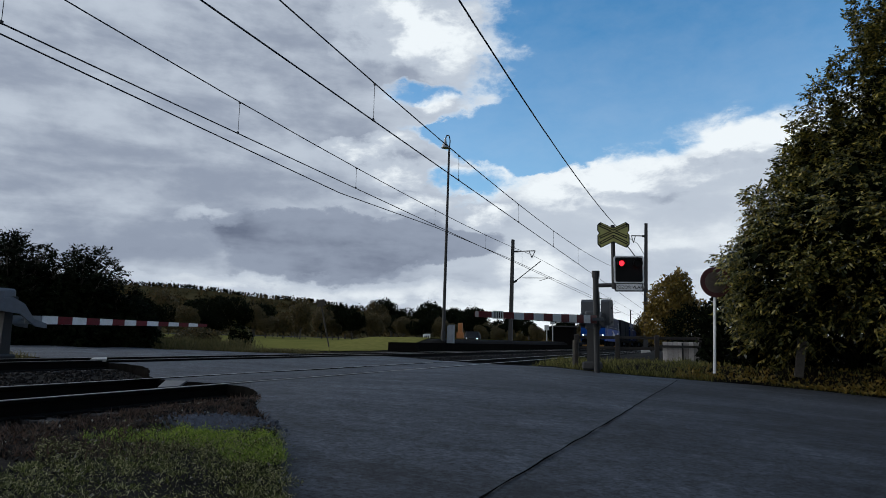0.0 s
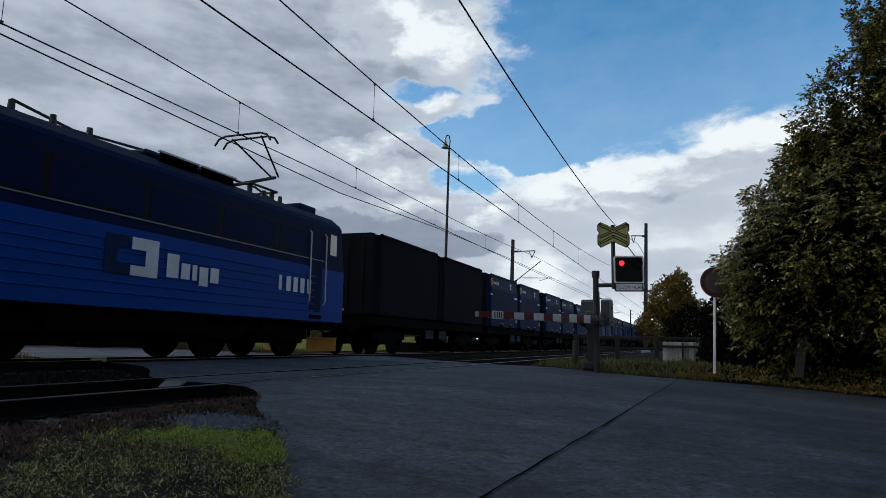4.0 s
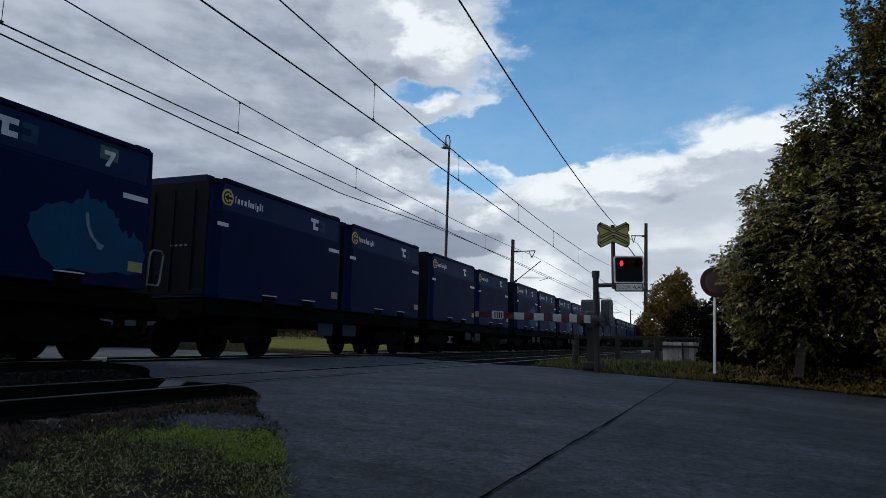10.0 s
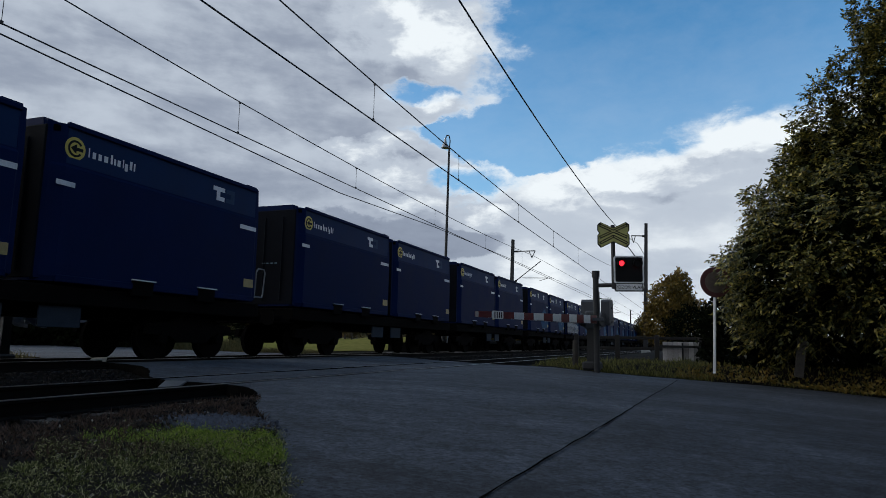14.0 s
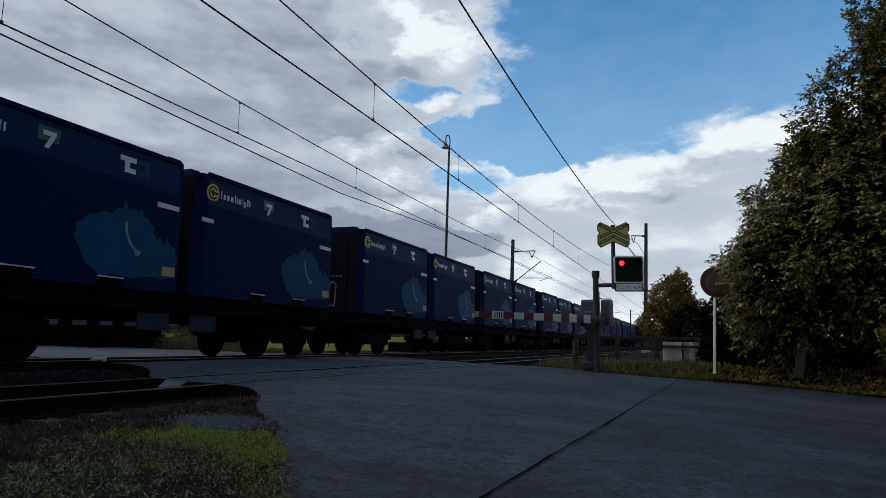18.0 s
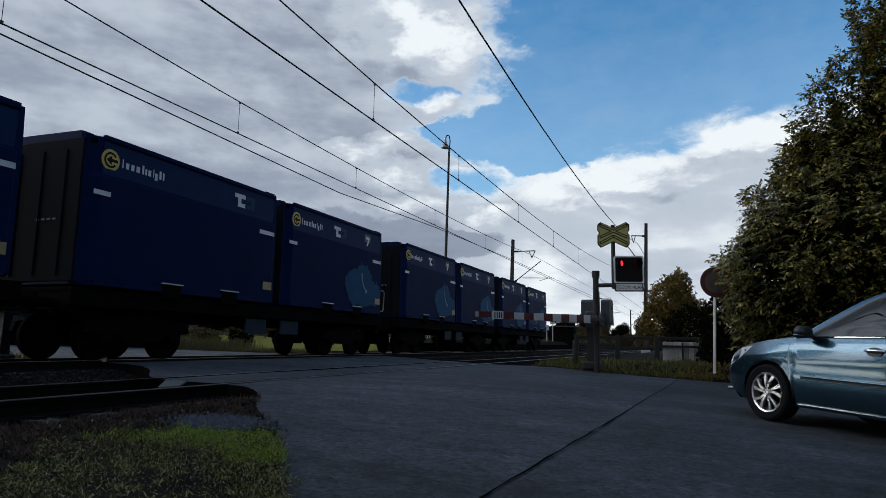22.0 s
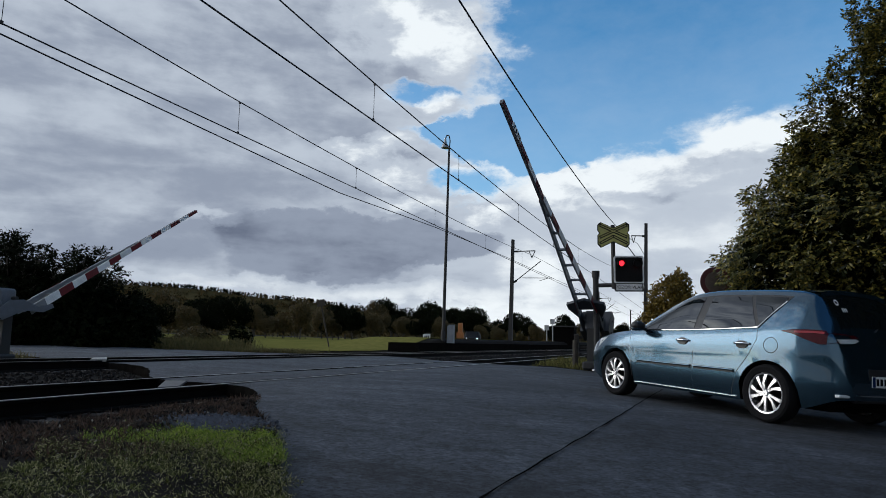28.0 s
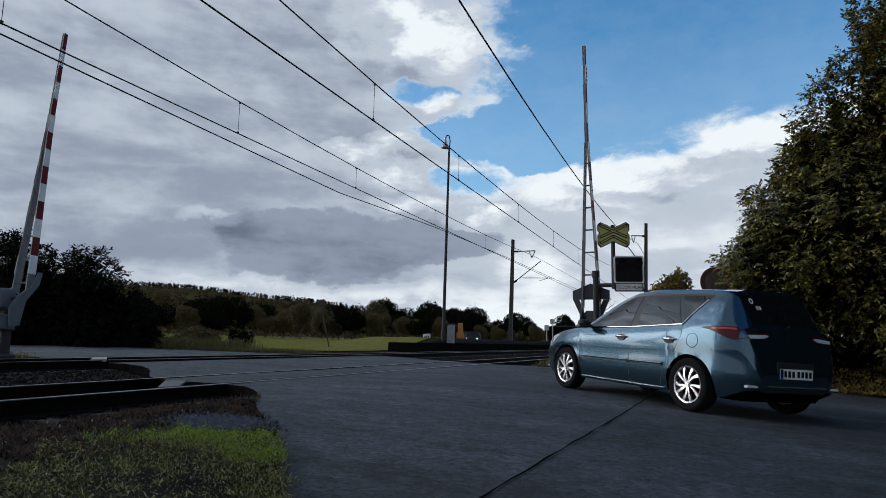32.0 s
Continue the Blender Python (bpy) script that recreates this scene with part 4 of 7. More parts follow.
# ---- trees and distance ----
def build_trees():
    # the tall broadleaf hedge beside the road
    lobes = [((-2.6, -0.6, 2.0), (1.5, 1.5, 1.9)), ((-1.2, -0.9, 3.1), (1.9, 1.7, 2.0)), ((0.6, -1.0, 2.0), (2.3, 1.9, 2.1)), ((-0.9, 0.2, 4.8), (1.5, 1.5, 1.6)), ((0.7, 0, 6.3), (1.5, 1.5, 1.7)), ((0.25, 0.0, 7.9), (0.62, 0.8, 0.9)), ((1.1, 0.0, 8.6), (1.0, 1.1, 1.5)), ((2.3, -1.0, 5.2), (2.2, 2.0, 2.6)), ((3.0, -2.0, 2.2), (2.4, 2.0, 2.4)), ((-1.9, -0.2, 4.0), (1.0, 1.0, 1.1)), ((-3.75, -2.3, 2.25), (0.32, 0.3, 0.42)), ((-3.4, -1.6, 1.5), (0.6, 0.6, 0.8)), ((-2.2, -0.4, 5.15), (0.35, 0.4, 0.55)), ((-1.75, 0.0, 5.7), (0.4, 0.4, 0.4)), ((-0.55, 0.0, 7.2), (0.32, 0.4, 0.5)), ((-0.95, 0.0, 6.6), (0.3, 0.3, 0.35)), ((-1.2, 0.0, 6.1), (0.3, 0.3, 0.45)), ((0.1, 0.0, 8.9), (0.3, 0.3, 0.45)), ((-1.4, 0.0, 6.95), (0.36, 0.4, 0.5)), ((-1.75, 0.0, 6.2), (0.42, 0.45, 0.6)), ((-0.95, 0.0, 7.6), (0.32, 0.35, 0.45)), ((-0.42, 0.0, 9.0), (0.35, 0.4, 0.6)), ((-0.3, 0.0, 8.1), (0.4, 0.4, 0.5)), ((-2.2, 0.0, 5.0), (0.45, 0.5, 0.5)), ((-3.0, -0.3, 4.2), (0.4, 0.5, 0.45)), ((-3.0, -0.6, 3.6), (0.4, 0.5, 0.6))]
    # leafy sprays that stand out from the crown
    rng = np.random.default_rng(20)
    for c, r in lobes[:10]:
        for _ in range(9):
            u = rng.normal(size=3)
            u /= np.linalg.norm(u)
            u[2] = abs(u[2]) * 0.8
            q = np.array(c) + u * np.array(r) * rng.uniform(0.98, 1.16)
            lobes.append((tuple(q), (rng.uniform(0.14, 0.3), rng.uniform(0.14, 0.3), rng.uniform(0.2, 0.42))))
    tree("hedge_tree", (4.6, 18.6, 0), lobes, 20000, 0.112, LEAF, "tall dense broadleaf tree beside the road", 21, 0.2, twigs=0, limbs=10, sprays=16500)
    tree("bush", (-1.0, 31.8, 0), [((-0.1, 0, 2.5), (1.0, 0.9, 1.2)), ((0.3, 0.2, 3.2), (0.6, 0.6, 0.8)), ((-0.6, 0, 1.6), (0.8, 0.8, 1.1)), ((0.7, 0, 1.9), (0.9, 0.8, 0.9))], 9000, 0.13, LEAFGOLD, "golden autumn bush beside the railway", 22, 0.08, "bush", twigs=0)
    tree("bush", (0.5, 29.5, 0), [((-0.6, 0, 1.2), (1.2, 0.8, 1.1)), ((0.8, 0, 1.1), (1.3, 0.9, 1.0)), ((2.4, -0.5, 1.0), (1.5, 0.9, 1.0))], 9000, 0.12, LEAFDARK, "dark green bush behind the fence", 23, 0.08, "bush", twigs=0)
    # the dark thicket beyond the far barrier
    for k, (x, y, h, w, seed) in enumerate([(-31, 19.5, 4.6, 2.4, 31), (-28.0, 20.5, 5.6, 2.4, 32), (-25.2, 21.3, 4.7, 2.2, 33), (-23.4, 22.0, 2.7, 1.5, 34), (-33.5, 20, 4.6, 2.6, 35)]):
        rng = np.random.default_rng(seed)
        lobes = [((0, 0, h * 0.36), (w, w * 0.8, h * 0.38)), ((w * 0.5, 0, h * 0.2), (w * 0.7, w * 0.7, h * 0.25))]
        for _ in range(26):
            a = rng.uniform(-1, 1)
            r = rng.uniform(0.07, 0.2)
            lobes.append(((a * w * 0.95, rng.uniform(-0.4, 0.4) * w, h * rng.uniform(0.55, 0.95) * (1 - 0.25 * abs(a))), (w * r, w * 0.2, h * rng.uniform(0.06, 0.14))))
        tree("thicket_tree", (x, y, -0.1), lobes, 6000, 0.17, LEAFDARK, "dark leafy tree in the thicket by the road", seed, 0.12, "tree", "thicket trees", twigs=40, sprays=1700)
    # added filler under the hedge; its near-black leaves carry the shade there
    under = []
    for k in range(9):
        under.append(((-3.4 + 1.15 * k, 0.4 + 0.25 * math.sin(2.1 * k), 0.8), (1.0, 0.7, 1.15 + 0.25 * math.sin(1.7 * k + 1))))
    tree("undergrowth", (4.4, 18.6, -0.05), under, 24000, 0.14, LEAFDARK, "dense undergrowth added at the hedge's foot, coloured dark for shade", 24, 0.05, "bush")
    # unseen taller trees in dark leaves, added to block sky and darken reflections
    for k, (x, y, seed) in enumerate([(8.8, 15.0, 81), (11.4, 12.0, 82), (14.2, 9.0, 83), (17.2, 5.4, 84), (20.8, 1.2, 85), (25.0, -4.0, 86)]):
        tree("hedge_tree", (x, y, -0.5), [((0, 0, 2.2), (2.6, 2.6, 2.8)), ((0.6, 0.5, 5.6), (3.0, 3.0, 3.0)), ((0.5, 0.8, 9.2), (3.1, 3.1, 3.2)), ((0.9, 0.6, 13.0), (2.8, 2.8, 3.2))], 15000, 0.42, LEAFDARK, "tall dense broadleaf tree beside the road", seed, 0.2, twigs=10)


def build_distance():
    rng = np.random.default_rng(40)
    # a wooded hill on the horizon
    def ridge(x):
        return np.interp(x, [-1500, -987, -764, -636, -553, -456, -393, -328, -166, 500], [95, 92, 79, 68, 59, 47, 38, 28, 12, 8]) + 1.2 * math.sin(x / 29)
    xs, rows = np.linspace(-1500, 500, 120), []
    for k, (t, y0) in enumerate(((0.0, 480), (0.35, 620), (0.7, 740), (1.0, 840), (0.9, 960))):
        rows.append([(x, y0 + 0.25 * (x + 400), -1 + t * ridge(x)) for x in xs])
    hill = surface("wooded_slope", (0.085, 0.068, 0.032), 0.95, second=(0.026, 0.025, 0.012), scale=0.03, amount=0.6, fine=0.5, bump=0.5, spec=0.0)
    single("hill", Shape().loft(rows, close=False, caps=False), hill, "long wooded hill on the horizon", "hill", kind="structure", smooth=60)
    pts = []
    for j in range(len(rows) - 2):
        for _ in range(1300):
            i, s, t = rng.integers(len(xs) - 1), rng.random(), rng.random()
            a, b = np.array(rows[j][i]), np.array(rows[j + 1][i + 1])
            p = a + (b - a) * np.array([s, t, t])
            pts.append((p, rng.uniform(4, 8)))
    corner = []
    for p, h in pts:
        q = p + rng.normal(0, 1, (20, 3)) * np.array([h * 0.35, h * 0.35, h * 0.4]) + np.array([0, 0, h * 0.45])
        corner.append(leaf_quads(rng, q, h * 0.45))
    single("hill_wood", quads_mesh("hill_wood", np.concatenate(corner), LEAFHILL), LEAFHILL, "distant mixed autumn wood covering the hill", "wood", kind="stuff")
    # dark conifers along the crest
    cones = []
    for _ in range(2800):
        i, f = rng.integers(len(xs) - 1), rng.random()
        a = np.array(rows[3][i]) + (np.array(rows[3][i + 1]) - np.array(rows[3][i])) * f
        h = rng.uniform(3.5, 7.5)
        t = rng.random(14) ** 0.7
        q = a + np.stack([rng.normal(0, 0.22 * h * (1.05 - t)), rng.normal(0, 0.22 * h * (1.05 - t)), h * t - 1.0], 1)
        cones.append(leaf_quads(rng, q, h * 0.34))
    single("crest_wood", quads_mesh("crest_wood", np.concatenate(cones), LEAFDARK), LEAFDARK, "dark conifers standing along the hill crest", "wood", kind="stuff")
    # rows of orchard trees behind the meadow
    rng = np.random.default_rng(41)
    kinds = []
    for k in range(6):
        h, w = rng.uniform(5.5, 8.0), rng.uniform(2.4, 3.4)
        blobs = [((rng.normal(0, w * 0.35), rng.normal(0, w * 0.3), h * rng.uniform(0.45, 0.75)), (w * rng.uniform(0.5, 0.75), w * 0.6, h * rng.uniform(0.18, 0.28))) for _ in range(5)]
        t = tree("orchard_tree", (0, 0, 0), blobs, 5200, 0.30, (LEAFBROWN, LEAFBROWN, LEAFDARK)[k % 3], "brownish orchard tree behind the meadow", 50 + k, 0.2, "tree", "orchard trees", twigs=0)
        kinds.append(t)
    spots = []
    for row, (d, n) in enumerate(((118, 20), (128, 22), (140, 22), (155, 22))):
        for k in range(n):
            az = radians(50 - 49 * (k + rng.uniform(-0.3, 0.3)) / n - (1.2 if row % 2 else 0))
            spots.append((-math.sin(az) * d, math.cos(az) * d + rng.normal(0, 2.5)))
    for d, n in ((182, 22), (215, 22), (255, 20)):
        for k in range(n):
            az = radians(50 - 36 * (k + rng.uniform(-0.4, 0.4)) / n)
            spots.append((-math.sin(az) * d, math.cos(az) * d + rng.normal(0, 5)))
    for k, (x, y) in enumerate(spots):
        size = rng.uniform(0.65, 1.12) * (1.0 if math.hypot(x, y) < 170 else 1.45) * (0.78 if -x < 0.32 * y else 1.0)
        m = pose(x, y, float(ground_height(x, y)) - 0.1, 0, 0, rng.uniform(0, 360)) @ Matrix.Diagonal((size, size, size * rng.uniform(0.85, 1.15), 1))
        if k < len(kinds):
            kinds[k].matrix_basis = m
        else:
            copy_thing(kinds[rng.integers(6)], m)
    # rough bushes along the meadow's near edge
    tree("roadside_bush", (-21.2, 24.0, 0.0), [((0, 0, 0.5), (0.9, 0.6, 0.6)), ((0.8, 0, 0.45), (0.7, 0.5, 0.5)), ((-0.8, 0.2, 0.35), (0.7, 0.5, 0.45))], 2600, 0.10, LEAFBROWN, "low brown-green bush beside the meadow", 70, 0.04, "bush", twigs=60)


def blades(rng, x, y, length, width, lean=0.5):
    """Grass blades as narrow bent quads."""
    n = len(x)
    z = ground_height(x, y)
    p = np.stack([x, y, z - 0.005], 1)
    a = rng.uniform(0, 2 * math.pi, n)
    side = np.stack([np.cos(a), np.sin(a), np.zeros(n)], 1) * width * rng.uniform(0.6, 1.4, (n, 1))
    up_ = np.stack([rng.normal(0, lean, n), rng.normal(0, lean, n), np.ones(n)], 1)
    up_ /= np.linalg.norm(up_, axis=1, keepdims=True)
    tip = p + up_ * (length * rng.uniform(0.4, 1.4, (n, 1)))
    return np.stack([p - side, p + side, tip + side * 0.25, tip - side * 0.25], 1)


GRASSVERGE = leaf_surface("yellow_verge_grass", [(0.03, 0.032, 0.009), (0.10, 0.098, 0.025), (0.24, 0.215, 0.065)], 0.7, 0.35)


def build_grass():
    rng = np.random.default_rng(60)
    # dark low turf over the verge, a lush bright patch beside the asphalt
    def turf(name, n, x_, y_, chance, tuft, spread, length, width, lean, mat, label, category):
        x, y = rng.uniform(*x_, n), rng.uniform(*y_, n)
        keep = ~in_road(x, y) & (rng.random(n) < chance(x, y))
        x, y = np.repeat(x[keep], tuft), np.repeat(y[keep], tuft)
        x, y = x + rng.normal(0, spread, len(x)), y + rng.normal(0, spread, len(y))
        keep = ~in_road(x - 0.03, y - 0.02)
        single(name, quads_mesh(name, blades(rng, x[keep], y[keep], length, width, lean), mat), mat, label, category, kind="stuff")
    def clump(x, y):
        return 0.5 + 0.5 * np.sin(x * 9 + 2 * np.sin(y * 7)) * np.sin(y * 8 + 1.5 * np.sin(x * 5))
    def patchy(x, y):
        v = np.sin(x * 17 + 2.2 * np.sin(y * 11)) * np.sin(y * 15 + 2.0 * np.sin(x * 13)) + 0.7 * np.sin(x * 37 + y * 9) * np.sin(y * 33 - x * 12) + 0.5 * np.sin(x * 5 + 1) * np.sin(y * 4.4)
        return smooth01(0.5 + 0.45 * v)
    def broad(x, y):
        return smooth01(0.5 + 0.6 * np.sin(x * 3.1 + 1.3 * np.sin(y * 2.3)) * np.sin(y * 3.7 + 0.8 * np.sin(x * 4.1)))
    def lush(x, y):
        along, over = (x + 2.76) * 0.93 + (y - 3.30) * 0.37, (y - 3.30) * 0.93 - (x + 2.76) * 0.37
        band = np.exp(-((along / 0.50) ** 4 + ((over + 0.03 * np.sin(9 * along)) / 0.21) ** 4))
        tuft = np.exp(-((((x + 2.20) / 0.22) ** 2 + ((y - 3.10) / 0.20) ** 2) ** 2))
        return np.maximum(band, tuft) * (0.45 + 0.55 * clump(x, y))
    def leafy(name, n, chance, size, tall, mat, label):
        x, y = rng.uniform(-4.4, -0.9, n), rng.uniform(0.6, 4.7, n)
        keep = ~in_road(x - 0.03 - 0.05 * np.sin(y * 23 + x * 9), y - 0.02 - 0.04 * np.sin(y * 41)) & (rng.random(n) < chance(x, y))
        x, y = x[keep], y[keep]
        p = np.stack([x, y, ground_height(x, y) + rng.uniform(0, 1, len(x)) ** 1.3 * tall * (0.25 + 0.9 * patchy(x, y))], 1)
        single(name, quads_mesh(name, leaf_quads(rng, p, size, 0.0, 0.15), mat), mat, label, "grass", kind="stuff")
    turf("verge_grass", 7000, (-3.6, -1.7), (2.5, 4.1), lambda x, y: np.clip(lush(x, y) * 1.3, 0, 1) * (0.04 + 0.96 * patchy(x, y) ** 2.2), 62, 0.020, 0.040, 0.0021, 1.1, GRASSLIT, "short bright green grass and clover beside the asphalt", "grass")
    turf("moss_tufts", 9000, (-4.3, -1.4), (0.8, 3.7), lambda x, y: (0.04 + 0.66 * patchy(x * 0.7 + 1, y * 0.7) ** 1.6) * (0.35 + 0.65 * broad(x, y)) * (x > -3.08 + 0.2 * np.sin(3 * y)), 34, 0.026, 0.028, 0.0036, 1.2, MOSS, "dull green moss and short tufts on the verge", "grass")
    leafy("verge_turf", 760000, lambda x, y: (0.015 + 0.6 * patchy(x, y) ** 1.5 * (0.25 + 0.75 * broad(x, y))) * (y < 3.62 + 0.53 * (x + 3.0)) * (x > -3.0 + 0.2 * np.sin(4 * y) - 0.15 * np.sin(9 * y + 3 * x)), 0.0135, 0.045, GRASSDARK, "dark mottled turf on the verge")
    leafy("clover_patch", 420000, lambda x, y: np.clip(lush(x, y), 0, 1) * patchy(x * 0.8 + 2, y * 0.8) ** 1.6, 0.014, 0.07, GRASSLIT, "bright clover and broad blades beside the asphalt")
    turf("withered_weeds", 2600, (-4.4, -2.0), (0.6, 5.7), lambda x, y: (0.2 + 0.8 * clump(x * 0.8, y)) * (x < -2.9 + 0.3 * np.sin(y * 5)) * np.where((np.abs(x + 3.14) < 0.33) & (np.abs(y - 3.86) < 0.27), 0.06, 1.0), 22, 0.05, 0.055, 0.004, 1.2, WEED, "withered brown weeds between the track and the grass", "weeds")
    x, y = rng.uniform(-4.6, -1.2, 1100), rng.uniform(0.5, 4.6, 1100)
    keep = ~in_road(x, y) & (rng.random(len(x)) < clump(x * 1.3, y))
    p = np.stack([x, y, ground_height(x, y) + 0.022], 1)[keep]
    single("fallen_leaves", quads_mesh("fallen_leaves", leaf_quads(rng, p, 0.019, 0.0), LITTER), LITTER, "pale dry leaves scattered on the verge", "leaves", kind="stuff")
    # grass on the verge by the signal, and along the far road
    x, y = rng.uniform(-5.2, 9, 60000), rng.uniform(16.5, 22, 60000)
    keep = ~in_road(x, y) & (rng.random(len(x)) < np.exp(-(y - 16.5) / 2.0) * np.where(x > 0.3, 0.3, 1.0))
    single("long_grass", quads_mesh("long_grass", blades(rng, x[keep], y[keep], 0.12, 0.009, 0.5), GRASSVERGE), GRASSVERGE, "dry yellow-green grass on the verge by the signal", "grass", kind="stuff")
    x, y = rng.uniform(-0.5, 7, 2500), rng.normal(17.0, 0.5, 2500)
    keep = ~in_road(x, y)
    p = np.stack([x, y, ground_height(x, y) + 0.06], 1)[keep]
    single("hedge_leaf_litter", quads_mesh("hedge_leaf_litter", leaf_quads(rng, p, 0.09, 0.0), LEAFGOLD), LEAFGOLD, "fallen yellow leaves under the hedge", "leaves", kind="stuff")
    x, y = rng.uniform(-34, -13.5, 50000), rng.uniform(6, 23, 50000)
    keep = ~in_road(x, y) & ~in_road(x, y - 0.3) & (rng.random(len(x)) < np.where(y > 20, 0.5 * (x < -23), 0.7))
    single("far_grass", quads_mesh("far_grass", blades(rng, x[keep], y[keep], 0.16, 0.009, 0.5), GRASSDRY), GRASSDRY, "tufts of dry grass beyond the tracks", "grass", kind="stuff")


def build_meadow_edge():
    rng = np.random.default_rng(61)
    x, y = rng.uniform(-30, -14.6, 26000), 22.5 + np.abs(rng.normal(0, 0.9, 26000))
    keep = ~in_road(x, y) & ~in_road(x, y - 0.25)
    single("meadow_edge_grass", quads_mesh("meadow_edge_grass", blades(rng, x[keep], y[keep], 0.15, 0.012, 0.6), GRASSDRY), GRASSDRY, "rough dry grass along the edge of the meadow", "grass", kind="stuff")


def build_tall_grass():
    rng = np.random.default_rng(62)
    f = rng.random(9000)
    x, y = -22.8 + 4.4 * f + rng.normal(0, 0.35, 9000), 22.9 + 1.0 * f + rng.normal(0, 0.45, 9000)
    keep = ~in_road(x, y) & ~in_road(x, y - 0.3) & (rng.random(9000) < 0.35 + 0.65 * np.sin(x * 3.1) ** 2)
    single("tall_dry_grass", quads_mesh("tall_dry_grass", blades(rng, x[keep], y[keep], 0.42, 0.014, 0.35), GRASSDRY), GRASSDRY, "tall dry grass stems in front of the thicket", "grass", kind="stuff")
    for k, (bx, by, size) in enumerate(((-19.2, 24.6, 0.9), (-20.6, 24.2, 0.55), (-22.6, 23.4, 0.5))):
        tree("roadside_bush", (bx, by, 0.05), [((0, 0, 0.6 * size), (0.55 * size, 0.5 * size, 0.7 * size)), ((0.4 * size, 0, 0.5 * size), (0.5 * size, 0.4 * size, 0.5 * size))], 500, 0.10, WILD, "ragged green-brown bush beside the meadow", 170 + k, 0.03, "bush", "roadside bushes", twigs=30, sprays=110)


WILD = leaf_surface("wild_bush_leaves", [(0.04, 0.045, 0.012), (0.08, 0.075, 0.02), (0.12, 0.10, 0.03)], 0.6, 0.3)
build_trees()
build_distance()
build_tall_grass()
build_meadow_edge()
build_grass()


# ---- train ----
CONTAINER_LENGTH, PITCH, SMALL_GAP = 5.92, 13.83, 0.44
NAVY = surface("navy_container_paint", (0.0028, 0.0105, 0.050), 0.6, second=(0.002, 0.0078, 0.037), scale=1.2, amount=0.7, fine=40, bump=0.08, spread=0.06, spec=0.03)
NAVYTOP = surface("sky_lit_band_and_print", (0.006, 0.021, 0.072), 0.6, second=(0.0045, 0.016, 0.055), scale=1.2, amount=0.7, fine=40, bump=0.08, spread=0.06, spec=0.06)
PALEBLUE = surface("pale_blue_print", (0.008, 0.062, 0.135), 0.6, second=(0.006, 0.045, 0.10), scale=1.5, fine=40, bump=0.04, spec=0.05)
YELLOWMARK = surface("yellow_print", (0.50, 0.40, 0.06), 0.5, scale=3, fine=40, bump=0.04)
GREENMARK = surface("dark_green_print", (0.012, 0.075, 0.045), 0.5, scale=3, fine=40, bump=0.04)
PALEMARK = surface("pale_print", (0.55, 0.57, 0.60), 0.5, second=(0.42, 0.44, 0.47), scale=3, fine=40, bump=0.04)
FAINTMARK = surface("faint_pale_print", (0.16, 0.24, 0.30), 0.6, scale=3, fine=40, bump=0.04, spec=0.05)
DULLMARK = surface("dull_blue_print", (0.025, 0.055, 0.11), 0.6, scale=3, fine=40, bump=0.04, spec=0.05)
TRAIN = []


def side_plate(outline, x, y0, z0, depth=0.008):
    """A thin print on a side that faces +x; the outline runs along the train and up."""
    return Shape().prism([(y0 + a, z0 + b) for a, b in outline], 0, x, x + depth)


def arc_outline(r0, r1, a0, a1, n=18):
    return [(r1 * math.cos(radians(a)), r1 * math.sin(radians(a))) for a in np.linspace(a0, a1, n)] + [(r0 * math.cos(radians(a)), r0 * math.sin(radians(a))) for a in np.linspace(a1, a0, n)]


def rect(w, h):
    return [(0, 0), (w, 0), (w, h), (0, h)]


# near-black paint that carries shade in its colour
SHADEPAINT = surface("shade_dark_paint", (0.0065, 0.008, 0.012), 0.85, second=(0.0035, 0.0045, 0.007), scale=1.5, fine=30, bump=0.15, spec=0.05)


